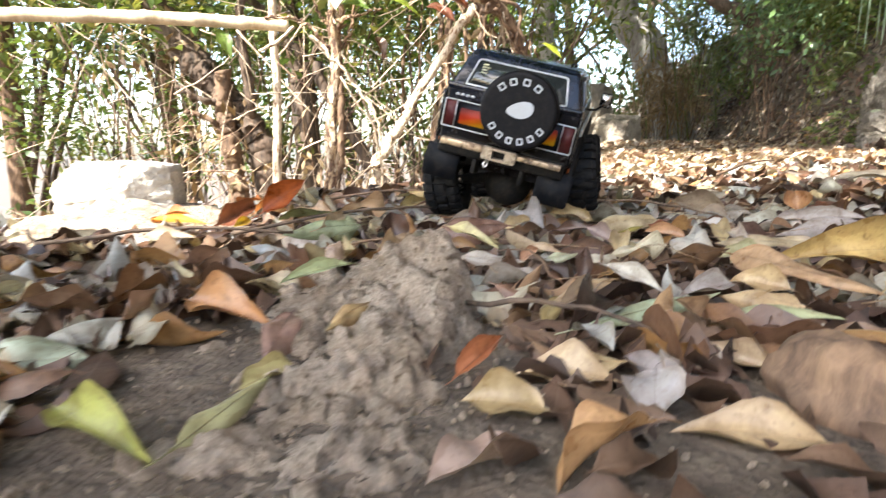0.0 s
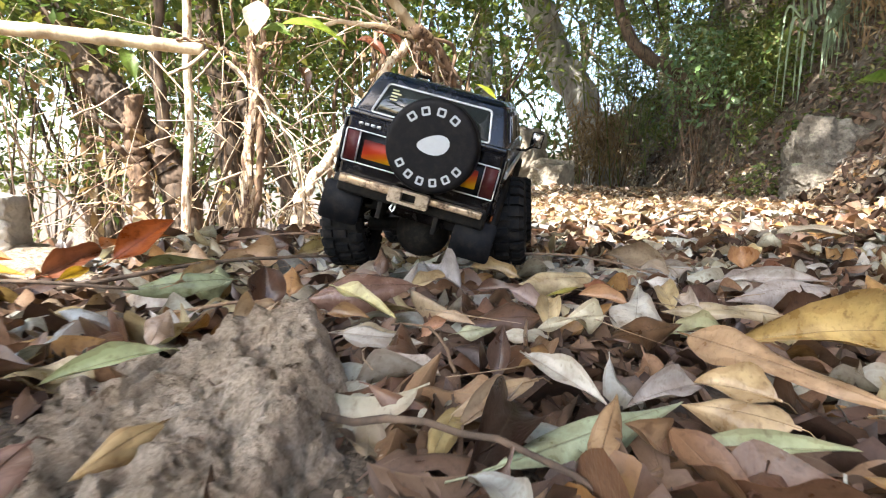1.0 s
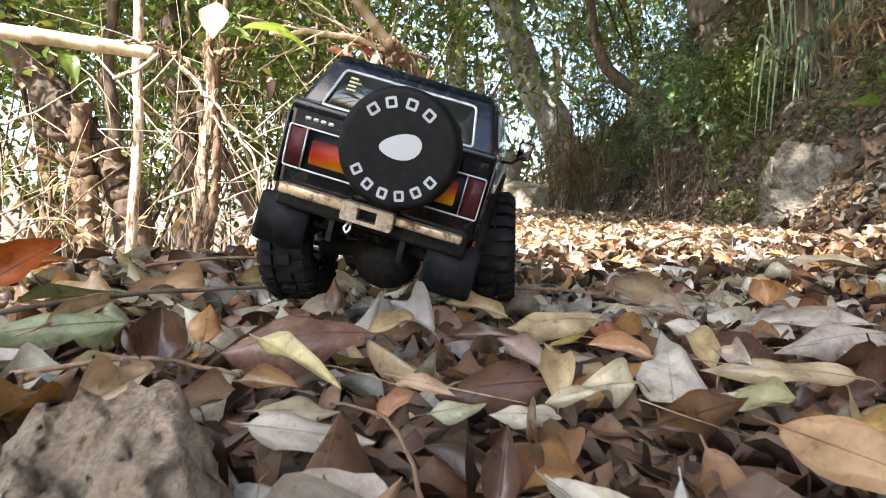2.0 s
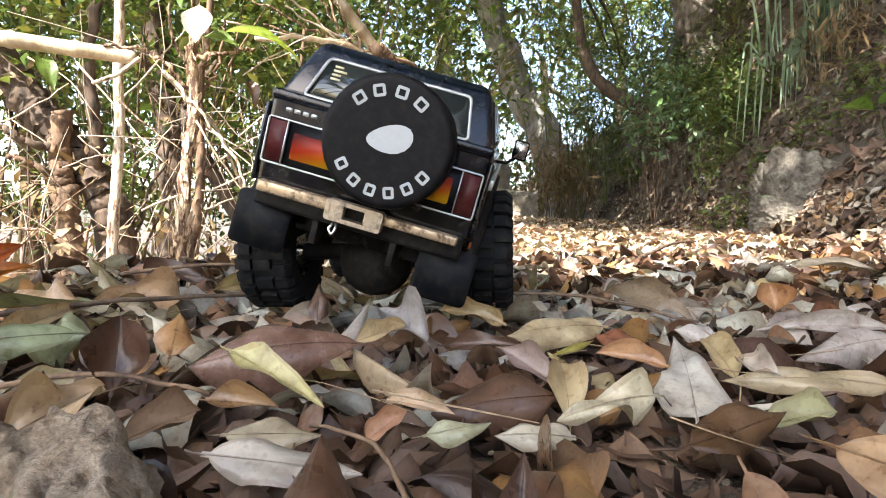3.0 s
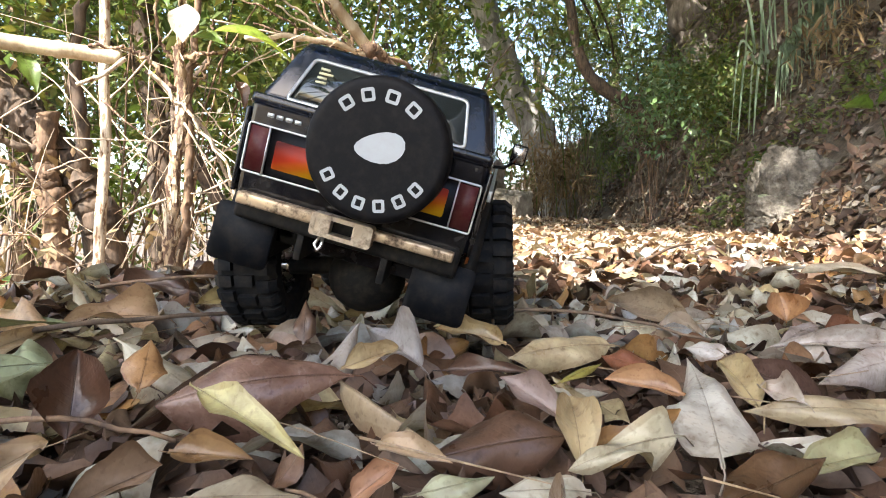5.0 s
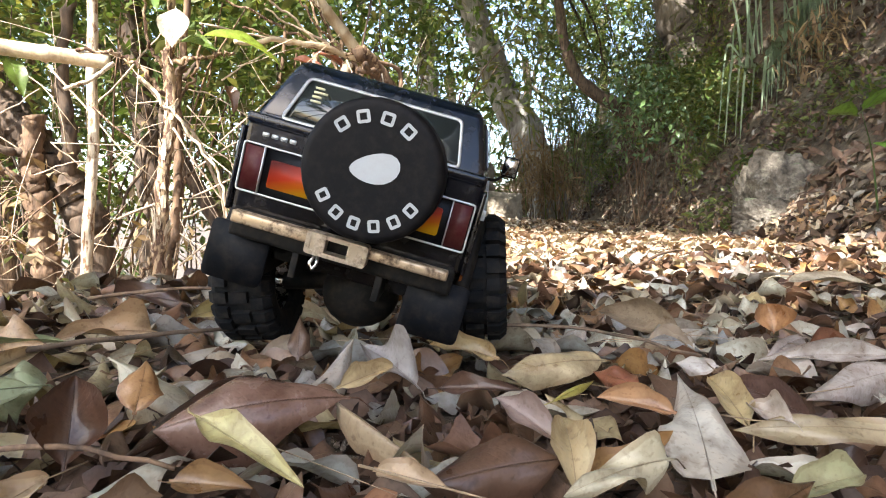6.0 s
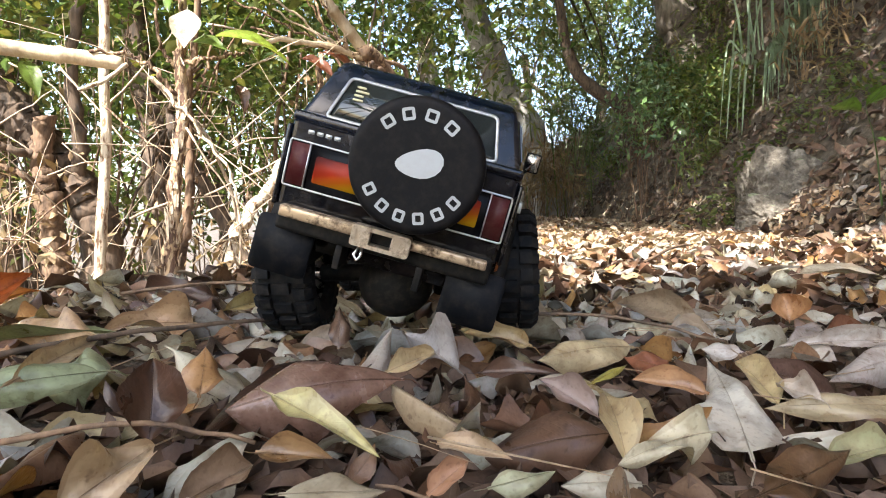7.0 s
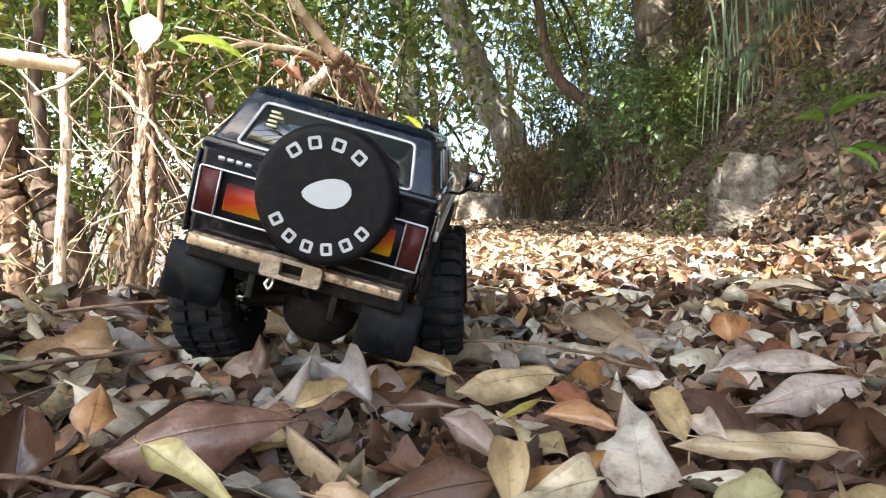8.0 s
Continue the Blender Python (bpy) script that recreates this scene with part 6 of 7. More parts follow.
for k, (x, z) in enumerate(((-0.36, 0.97), (-0.24, 1.02), (-0.13, 1.06), (-0.05, 1.10), (-0.28, 0.86), (-0.44, 0.86), (-0.02, 1.0), (-0.20, 0.94))):
    stem("dry_branch", [(0.12, 3.1, 0.82), (0.12 + (x - 0.12) * 0.45, 3.03, 0.82 + (z - 0.82) * 0.38), (x, 2.95, z)], [0.0075 - 0.0006 * k, 0.004], M_STICK if k % 2 else M_PEEL, "thin dry branch fanning out from the knot", "branch", 14, 0.005, 610 + k, 6, 0.15, "fanning branches")
frond = thing("dry_frond", (-0.335, 2.85, 0.03), "fan of dry straw leaves hanging on a branch", "plant")
for k in range(16):
    a = q5.uniform(-2.7, -0.4) if k % 4 else q5.uniform(-0.3, 0.2)
    d = Vector((math.cos(a), q5.uniform(-0.4, 0.1), math.sin(a))) * q5.uniform(0.06, 0.17)
    part("straw", tube(bmesh.new(), curve_points([(0, 0, 0), d * 0.5 + Vector((0, 0, 0.01)), d], 6, 0.002, k), [0.0032, 0.003, 0.0026, 0.0022, 0.0016, 0.0008], 5), M_FLAKY if k % 2 else M_PEEL, frond)
stem("vine", [(-0.53, 2.5, 0.55), (-0.42, 2.55, 0.44), (-0.34, 2.6, 0.31), (-0.28, 2.7, 0.07), (-0.29, 2.72, -0.2)], [0.007, 0.006], M_STICK, "thin curved woody vine", "vine", 14, 0.003, 12, 6)
stem("sapling", [(0.04, 3.8, 0.9), (0.01, 3.8, 0.62), (-0.07, 3.8, 0.2), (-0.14, 3.8, -0.18), (-0.18, 3.8, -0.6)], [0.018, 0.03], M_BARK, "slanting brown sapling stem in shade", "sapling", 12, 0.008, 13, 8, 0.12)
stem("sapling", [(-0.72, 3.6, 0.6), (-0.64, 3.6, 0.36), (-0.45, 3.6, 0.05), (-0.32, 3.6, -0.19), (-0.2, 3.6, -0.6)], [0.03, 0.045], M_DARKBARK, "dark leaning stem in the shade", "sapling", 12, 0.01, 14, 8, 0.12)
stem("sapling", [(0.35, 4.6, 1.3), (0.28, 4.6, 0.6), (0.2, 4.6, 0.0), (0.18, 4.6, -0.5)], [0.014, 0.025], M_DARKBARK, "thin dark stem in the shade", "sapling", 12, 0.01, 15, 8, 0.1)
stem("sapling", [(0.1, 4.3, 1.4), (0.14, 4.3, 0.6), (0.1, 4.3, 0.0), (0.05, 4.3, -0.5)], [0.012, 0.02], M_BARK, "thin upright brown sapling stem", "sapling", 12, 0.01, 16, 8, 0.1)
r = random.Random(5)
for k in range(14):
    x, y = r.uniform(-3.2, 0.5), r.uniform(3.6, 7.5)
    x = min(x, float(left_edge(y)) - 0.25)
    z = float(height(x, y)) - 0.1
    h, lean = r.uniform(1.4, 3.0), r.uniform(-0.35, 0.35)
    stem("sapling", [(x, y, z), (x + lean * 0.3, y, z + h * 0.4), (x + lean, y + r.uniform(-0.2, 0.2), z + h)], [r.uniform(0.014, 0.04), 0.008], r.choice([M_BARK, M_DARKBARK, M_GREYBARK, M_BAMBOO]), "slender sapling stem below the path", "sapling", 12, 0.012, 30 + k, 7, 0.1, "sapling stems")

stem("sapling", [(-0.02, 3.6, 0.95), (-0.026, 3.6, 0.785), (0.003, 3.567, 0.501), (-0.051, 3.533, 0.162), (-0.111, 3.5, -0.116), (-0.14, 3.5, -0.5)], [0.014, 0.024], M_PEEL, "slanting brown stem with peeling bark", "sapling", 18, 0.008, 18, 8, 0.15)
stem("sapling", [(0.23, 3.8, 1.0), (0.205, 3.8, 0.782), (0.138, 3.767, 0.411), (0.058, 3.733, 0.047), (-0.008, 3.7, -0.191), (-0.05, 3.7, -0.6)], [0.014, 0.024], M_DARKBARK, "dark slanting stem behind the roots", "sapling", 18, 0.008, 19, 8, 0.12)
for k in range(9):
    x, y = r.uniform(-1.3, 0.35), r.uniform(3.3, 4.6)
    z, lean, w = float(height(x, y)) - 0.1, r.gauss(0, 0.28), r.uniform(0.006, 0.016)
    stem("sapling", [(x, y, z), (x + lean * 0.3 + r.gauss(0, 0.04), y, z + 0.8), (x + lean, y, z + r.uniform(1.2, 2.4))], [w, w * 0.6], r.choice([M_DARKBARK, M_BARK, M_DARKBARK, M_PEEL]), "slim shaded stem among the undergrowth", "sapling", 16, 0.012, 700 + k, 7, 0.12, "sapling stems")

# hanging vines
for k in range(30):
    f = r.uniform(0, 5.6)
    a = Vector(ARCH[int(f)]).lerp(Vector(ARCH[int(f) + 1]), f % 1) + Vector((r.gauss(0, 0.025), r.gauss(0, 0.02), r.gauss(0, 0.02)))
    b = a + Vector((r.gauss(0.0, 0.07), r.gauss(0, 0.05), -min(r.uniform(0.12, 0.6), a.z + 0.05)))
    a, b = Vector(a), Vector(b)
    m = a.lerp(b, 0.5) + Vector((r.uniform(-0.06, 0.06), r.uniform(-0.05, 0.05), -0.03))
    stem("vine", [a, m, b], [r.uniform(0.003, 0.008), 0.003], r.choice([M_STICK, M_BARK, M_PEEL]), "thin woody vine hanging from the tangle", "vine", 12, 0.006, 60 + k, 6, 0.1, "hanging vines")

# roots and creepers wound round the liana
for k in range(16):
    q = lambda s: Vector((r.gauss(0, s), r.gauss(0, s), r.gauss(0, s)))
    f, g = sorted((r.uniform(0, 6.5), r.uniform(0, 6.5)))
    a, b = (Vector(ARCH[int(h)]).lerp(Vector(ARCH[int(h) + 1]), h % 1) + q(0.03) for h in (f, g + 0.4))
    m = a.lerp(b, 0.5) + Vector((r.uniform(-0.08, 0.06), 0, r.uniform(-0.08, 0.06)))
    w = r.uniform(0.004, 0.010)
    stem("creeper", [a, a.lerp(m, 0.5) + q(0.04), m, b], [w, w * 0.7], r.choice([M_BARK, M_STICK, M_BARK]), "woody creeper wound down to the path edge", "vine", 16, 0.012, 260 + k, 7, 0.18, "creepers")

# dead sticks in the undergrowth
for k in range(48):
    x, y, z = r.uniform(-1.35, 0.25), r.uniform(2.35, 3.3), r.uniform(-0.12, 0.72)
    if k % 3 == 0:
        x, z = r.uniform(-1.3, -0.5), r.uniform(-0.1, 0.4)
    a = r.uniform(-1.2, 1.2) if k % 2 else r.uniform(0.3, 1.0) * r.choice([-1, 1])
    d = Vector((math.cos(a), r.uniform(-0.3, 0.3), math.sin(a))) * r.uniform(0.18, 0.5)
    p = Vector((x, y, z))
    stem("dead_stick", [p - d / 2, p + Vector((0, 0, r.gauss(0, 0.03))), p + d / 2], [r.uniform(0.0022, 0.0052), 0.0016], M_PEEL if k % 3 == 0 else M_STICK, "thin dry stick caught in the undergrowth", "stick", 10, 0.002, 100 + k, 5, 0.1, "dead sticks")
bm = bmesh.new()
for k in range(230):
    x, y = r.uniform(-1.9, 0.4), r.uniform(2.5, 4.6)
    p = Vector((x, y, -0.35 + 1.2 * r.random() ** 1.6))
    a = r.uniform(0, 3.14)
    d = Vector((math.cos(a), r.uniform(-0.4, 0.4), math.sin(a))) * r.uniform(0.1, 0.4)
    tube(bm, curve_points([p - d, p + Vector((r.gauss(0, 0.01), 0, r.gauss(0, 0.02))), p + d], 7, 0.002, k), list(np.linspace(0.0028, 0.0009, 7)), 4)
tagged(part("twig_tangle", bm, M_STICK), "tangle of fine dry twigs among the stems", "twigs", kind="stuff")

# twigs on the path
for k, (a, b, w) in enumerate((((-0.29, 0.84, 0.0), (0.0, 1.03, 0.02), 0.003), ((-0.16, 0.78, -0.012), (0.0, 0.735, 0.0), 0.0022), ((0.02, 0.50, -0.01), (0.16, 0.39, -0.01), 0.0025), ((0.10, 0.55, 0.0), (0.06, 0.66, 0.006), 0.0013),
                               ((0.17, 0.98, 0.03), (0.40, 0.90, 0.02), 0.0022), ((0.7, 1.6, 0.05), (1.0, 1.9, 0.08), 0.004), ((-0.5, 0.75, 0.0), (-0.2, 0.82, 0.005), 0.003), ((-0.24, 1.3, 0.01), (0.02, 1.2, 0.03), 0.003))):
    m = (Vector(a) + Vector(b)) / 2 + Vector((0.01, 0.0, 0.012))
    stem("twig", [a, m, b], [w, w * 0.6], M_DARKBARK if k % 2 == 0 else M_BARK, "thin dry twig lying on the leaves", "twig", 10, 0.0008, 200 + k, 6, 0.12, "fallen twigs")


def tree(name, label, trunk_pts, radii, bark, clumps, per, spread, shapes, sizes, leaf_mat, seed, limbs=6, droop=0.4, keep=None, group=""):
    """A tree: a tapered trunk, limbs towards its clumps of leaves, and the crown."""
    t = thing(name, trunk_pts[0], label, "tree", group)
    inv = Matrix.Translation(-Vector(trunk_pts[0]))
    line = curve_points(curve_points(trunk_pts, 14, radii[0] * 0.12, seed), 60, radii[0] * 0.01, seed)
    bm = tube(bmesh.new(), line, list(np.linspace(radii[0], radii[1], 60) * (1 + 0.05 * np.sin(np.arange(60) * 0.9 + seed))), 14, 0.06, seed)
    bmesh.ops.transform(bm, matrix=inv, verts=bm.verts)
    part("trunk", bm, bark, t)
    q = random.Random(seed)
    for k in range(min(limbs, len(clumps))):
        c = Vector(clumps[q.randrange(len(clumps))])
        a = Vector(trunk_pts[-1]).lerp(Vector(trunk_pts[-2]), q.uniform(0, 0.8))
        m = a.lerp(c, 0.5) + Vector((q.uniform(-0.1, 0.1), q.uniform(-0.1, 0.1), 0.1)) * (c - a).length * 0.5
        bm = tube(bmesh.new(), curve_points([a, m, c], 8, 0.02, seed + k), list(np.linspace(radii[1] * 0.6, radii[1] * 0.12 + 0.002, 8)), 6, 0.08, k)
        bmesh.ops.transform(bm, matrix=inv, verts=bm.verts)
        part("limb", bm, bark, t)
    foliage("crown", clumps, per, spread, shapes, sizes, leaf_mat, t, droop, keep)
    return t


def cloud(n, lo, hi, seed, hole=0.0):
    q = np.random.default_rng(seed)
    p = q.uniform(lo, hi, (n, 3))
    return p[vnoise(p[:, 0] * 1.7 + seed, p[:, 2] * 1.7 + p[:, 1]) > hole]


def plain_leaf(length, width):
    u = np.array([0, 0.35, 0.7, 1.0])
    h = np.array([0.05, 0.5, 0.4, 0.02]) * width
    v = np.stack([np.repeat(u, 2) * length - length / 2, np.stack([-h, h], -1).ravel(), np.repeat(np.array([0, 0.06, 0.04, -0.06]), 2) * length], -1)
    q = np.array([(0, 2, 3, 1), (2, 4, 5, 3), (4, 6, 7, 5)])
    return v, q, np.stack([np.repeat(u, 2), np.tile([0.0, 1.0], 4)], -1)


CANOPY = [plain_leaf(0.10, 0.045), plain_leaf(0.085, 0.035), plain_leaf(0.11, 0.04)]

# the two grey trunks up the path, and trunks on the bank
tree("tree", "leaning pale grey tree at the bend of the path", [(3.75, 10.1, 0.0), (3.50, 10.2, 1.07), (3.33, 10.37, 1.50), (3.01, 10.53, 2.12), (2.72, 10.7, 2.80), (2.32, 11.03, 4.01), (1.7, 11.6, 6.2)], (0.33, 0.22), M_GREYBARK, cloud(60, (0.5, 10.5, 4.0), (4.0, 13.0, 7.0), 1), 40, 0.28, BROAD, (1.4, 2.2), M_GREEN, 1)
tree("tree", "slim grey tree behind the vines", [(2.08, 12.0, 0.2), (2.0, 12.0, 1.45), (1.85, 12.0, 2.72), (1.76, 12.0, 3.65), (1.6, 12, 5.8)], (0.2, 0.15), M_GREYBARK, cloud(60, (-0.5, 11, 3.2), (2.5, 13.5, 7.0), 2), 40, 0.28, BROAD, (1.4, 2.2), M_GREEN, 2)
tree("tree", "bent dark brown tree on the bank", [(3.95, 7.45, 1.3), (3.62, 7.5, 1.53), (3.43, 7.5, 1.66), (3.18, 7.52, 1.79), (2.93, 7.55, 2.03), (2.82, 7.58, 2.36), (2.70, 7.6, 2.80), (2.60, 7.7, 4.0)], (0.10, 0.05), M_DARKBARK, cloud(50, (2.2, 7.5, 2.2), (4.4, 9.0, 4.6), 3), 40, 0.2, NARROW, (0.9, 1.3), M_BAMBOO_LEAF, 3, droop=0.4)
tree("tree", "thick grey trunk on top of the bank", [(4.90, 7.6, 1.6), (4.70, 7.62, 2.1), (4.573, 7.65, 2.379), (4.40, 7.7, 2.735), (4.314, 7.75, 3.1), (4.0, 7.9, 5.0)], (0.30, 0.24), M_SHADEBARK, cloud(40, (3.2, 7.5, 4.0), (6.0, 9.5, 6.0), 4), 40, 0.3, BROAD, (1.2, 1.8), M_GREEN, 4)

# ---- undergrowth ----


def shrub(label, centre, size, n, per, shapes, sizes, mat, seed, droop=0.4, hole=0.35, name="shrub", spread=0.10, stems=5, group="undergrowth"):
    """A bush: thin stems and a loose crown of leaf clumps."""
    c, s = Vector(centre), Vector(size)
    pts = cloud(n, tuple(c - s), tuple(c + s), seed, hole)
    if not len(pts):
        pts = np.array([tuple(c)])
    ground_z = float(height(c.x, c.y))
    t = thing(name, (c.x, c.y, ground_z), label, "shrub", group)
    q = random.Random(seed)
    for k in range(stems):
        e = Vector(pts[q.randrange(len(pts))])
        a = Vector((c.x + q.uniform(-0.3, 0.3) * s.x, c.y, ground_z - 0.05))
        bm = tube(bmesh.new(), curve_points([a, a.lerp(e, 0.5) + Vector((q.uniform(-0.1, 0.1), 0, 0.1)), e], 9, 0.015, k), list(np.linspace(0.016, 0.005, 9) * min(1.0, 0.15 + s.z)), 5, 0.1, k)
        bmesh.ops.transform(bm, matrix=Matrix.Translation((-c.x, -c.y, -ground_z)), verts=bm.verts)
        part("stem", bm, q.choice([M_BARK, M_DARKBARK]), t)
    foliage("leaves", pts, per, spread, shapes, sizes, mat, t, droop)
    return t


# below the path, behind the stems
shrub("leafy green bush below the path", (-2.6, 5.2, 0.75), (1.3, 0.9, 0.75), 90, 24, BROAD, (0.7, 1.2), M_GREEN, 11, hole=0.47)
shrub("leafy green bush behind the stems", (-0.9, 5.0, 0.75), (0.9, 0.7, 0.8), 90, 24, BROAD, (0.7, 1.1), M_GREEN, 12, hole=0.5)
shrub("loose green bush by the vine", (0.0, 5.6, 0.4), (0.6, 0.6, 1.1), 80, 22, BROAD, (0.7, 1.1), M_GREEN, 13, hole=0.5)
shrub("leafy branches over the bamboo", (-1.1, 3.7, 1.15), (1.0, 0.5, 0.45), 80, 22, BROAD, (0.7, 1.1), M_GREEN, 14, hole=0.28)
shrub("leafy branches above the vine", (0.6, 4.8, 1.5), (0.9, 0.6, 0.6), 80, 22, BROAD, (0.7, 1.1), M_GREEN, 15, hole=0.28)
shrub("tall green bush far below the path", (-3.8, 8.5, 1.9), (2.2, 1.5, 1.6), 120, 26, BROAD, (1.1, 1.8), M_GREEN, 16, hole=0.46, spread=0.18)
shrub("tall green bush down the slope", (-0.8, 8.5, 1.8), (1.6, 1.3, 1.6), 110, 26, BROAD, (1.1, 1.7), M_GREEN, 17, hole=0.46, spread=0.18)
shrub("green bush beyond the vines", (0.5, 8.5, 1.6), (0.8, 1.2, 1.7), 80, 24, BROAD, (1.0, 1.5), M_GREEN, 18, hole=0.46, spread=0.15)
shrub("low green bush by the drop", (-1.6, 3.2, -0.45), (0.7, 0.5, 0.2), 16, 20, BROAD, (0.6, 1.0), M_GREEN, 19)
shrub("low green leaves between the stems", (-0.3, 3.6, -0.05), (0.6, 0.4, 0.2), 20, 18, BROAD, (0.6, 1.0), M_GREEN, 20)
shrub("dense leafy branches over the drop", (-2.2, 4.6, 1.5), (1.5, 0.6, 0.7), 130, 24, BROAD, (0.7, 1.2), M_GREEN, 21, hole=0.2)
shrub("dense leafy branches above the sticks", (-0.3, 4.4, 1.35), (0.9, 0.5, 0.5), 90, 24, BROAD, (0.7, 1.1), M_GREEN, 22, hole=0.22)
shrub("leafy branches reaching up behind", (-1.6, 6.4, 1.9), (2.2, 0.8, 0.9), 120, 24, BROAD, (0.9, 1.4), M_GREEN, 23, hole=0.22, spread=0.14)
shrub("shaded leafy twigs over the pole", (-1.45, 3.2, 1.02), (0.55, 0.25, 0.26), 56, 20, BROAD, (0.6, 1.1), M_GREEN, 24, hole=0.15, stems=3)
shrub("shaded leafy twigs above the stems", (-0.75, 3.4, 1.22), (0.5, 0.25, 0.22), 40, 20, BROAD, (0.6, 1.1), M_GREEN, 25, hole=0.2, stems=3)
FINE = [plain_leaf(0.06, 0.03), plain_leaf(0.05, 0.022), plain_leaf(0.07, 0.028)]
for k, (x, y, z, sx, sz) in enumerate(((-3.4, 7.0, 0.5, 1.3, 1.5), (-1.6, 6.6, 0.4, 1.0, 1.4), (-0.2, 6.4, 0.6, 0.8, 1.4), (0.5, 7.2, 0.9, 0.7, 1.4), (-2.2, 4.4, 0.1, 0.8, 0.6), (-0.75, 4.2, 0.05, 0.6, 0.55))):
    shrub("fine-leaved green thicket below the path", (x, y, z + (0.6 if k < 4 else 0.0)), (sx, 0.6, sz * 0.8), 100 if k < 4 else 16, 36, FINE, (0.8, 1.5), M_GREEN, 590 + k, 0.3, 0.52, "thicket", 0.12)
for k, (x, y, z) in enumerate(((-1.15, 3.0, 0.12), (-0.75, 3.3, 0.0), (-0.35, 3.3, 0.0), (-0.55, 3.7, 0.85), (0.05, 3.7, 0.75), (-1.5, 3.4, 0.7))):
    shrub("dead brown leaves caught among the stems", (x, y, z), (0.22, 0.2, 0.16), 7, 9, BROAD, (0.5, 1.0), M_STRAW, 660 + k, 0.8, 0.2, "dead_brush", 0.09, 2)
# bamboo at the bend
for k, (x, y, z, sx, sz) in enumerate(((1.5, 13.6, 2.6, 0.9, 1.6), (4.2, 11.9, 3.3, 0.9, 1.1), (4.7, 9.0, 3.3, 0.6, 1.1), (2.9, 13.0, 3.2, 1.4, 1.5), (5.2, 10.5, 3.9, 1.0, 1.2))):
    shrub("feathery bamboo foliage hanging over the path", (x, y, z), (sx, 0.8, sz), 70, 22, NARROW, (0.9, 1.5), M_BAMBOO_LEAF, 40 + k, 0.5, 0.42, "bamboo_clump", 0.16, 3, "bamboo clumps")
for k, (x, y, z) in enumerate(((3.35, 8.8, 2.75), (3.45, 9.0, 1.7), (3.15, 9.3, 3.3), (1.75, 9.6, 2.9))):
    shrub("sunlit spray of narrow bamboo leaves", (x, y, z), (0.34, 0.3, 0.30), 14, 11, NARROW, (1.3, 2.0), M_BAMBOO_LEAF, 740 + k, 0.35, 0.3, "bamboo_spray", 0.16, 2, "bamboo clumps")
for k in range(6):
    x, y, z = 4.9 + 0.55 * k, 11.9 + 0.35 * (k % 4), 2.0 + 0.9 * (k % 3)
    shrub("green thicket closing the bend of the path", (x, y, z), (0.7, 0.5, 0.9), 60, 24, BROAD if k % 2 else NARROW, (1.1, 1.7), M_GREEN if k % 2 else M_BAMBOO_LEAF, 560 + k, 0.4, 0.40, spread=0.16)
for k, (x, y, z) in enumerate(((3.5, 13.2, 1.6), (4.4, 13.0, 1.5), (5.3, 12.8, 1.9), (6.2, 12.6, 2.2))):
    shrub("feathery bamboo foliage beyond the bend", (x, y, z), (0.7, 0.5, 1.0), 60, 24, NARROW, (1.0, 1.6), M_BAMBOO_LEAF, 640 + k, 0.4, 0.33, "bamboo_clump", 0.16, 3, "bamboo clumps")
# on the bank
for k, (x, y, z, s) in enumerate(((3.75, 7.4, 1.3, 0.25), (3.95, 7.3, 1.7, 0.3), (4.1, 8.2, 1.9, 0.35), (4.6, 6.2, 2.3, 0.4), (3.45, 5.4, 0.75, 0.2))):
    shrub("mixed green undergrowth on the bank", (x, y, z), (s, s, s), 34, 22, SMALL + NARROW[:1], (0.8, 1.3), M_GREEN if k % 2 else M_BAMBOO_LEAF, 60 + k, 0.6, 0.25, spread=0.09)
for k, (x, y, z, s) in enumerate(((3.2, 9.4, 1.2, 0.32), (3.05, 9.3, 0.75, 0.3), (3.45, 9.2, 0.6, 0.3), (3.6, 10.0, 0.8, 0.4), (4.6, 5.2, 1.9, 0.4), (3.9, 4.6, 1.5, 0.3))):
    shrub("dead straw-coloured brush on the bank", (x, y, z), (s, s, s * 0.8), 34, 22, NARROW, (0.6, 1.1), M_STRAW, 80 + k, 0.7, 0.2, "dead_brush", 0.12)

# fans of long narrow leaves before the grey tree, green ones above and dry ones below
LONG = [quick_leaf(0.34, 0.030, 0.5, 0.25), quick_leaf(0.28, 0.026, 0.9, 0.2), quick_leaf(0.24, 0.024, 0.3, 0.3)]


def leaf_fan(label, tip, foot, mat, count, seed):
    """An arching stalk with long leaves that spread from its last nodes."""
    t = thing("bamboo_spray", foot, label, "bamboo", "bamboo clumps")
    o, a = Vector(foot), Vector(tip) - Vector(foot)
    part("stalk", tube(bmesh.new(), curve_points([(0, 0, 0), a * 0.5 + Vector((0, 0, 0.12)), a], 12, 0.006, seed), list(np.linspace(0.010, 0.004, 12)), 6), M_BAMBOO_LEAF, t)
    q = np.random.default_rng(seed)
    for k in range(3):
        n = count // 3
        at = Vector(tip) + Vector((q.normal(0, 0.10), q.normal(0, 0.08), q.normal(0, 0.08)))
        yaw, dip = q.uniform(0, 6.283, n), q.normal(0.25, 0.5, n)
        rot = rotations(q.normal(0, 0.5, n), dip, yaw)
        places = np.array(at) + np.einsum("nij,j->ni", rot, np.array((0.13, 0, 0))) - np.array(o)
        me = scatter("leaf_whorl", LONG, places, rot, q.uniform(0.7, 1.25, n), mat)
        ob = new("leaf_whorl", me)
        ob.parent = t


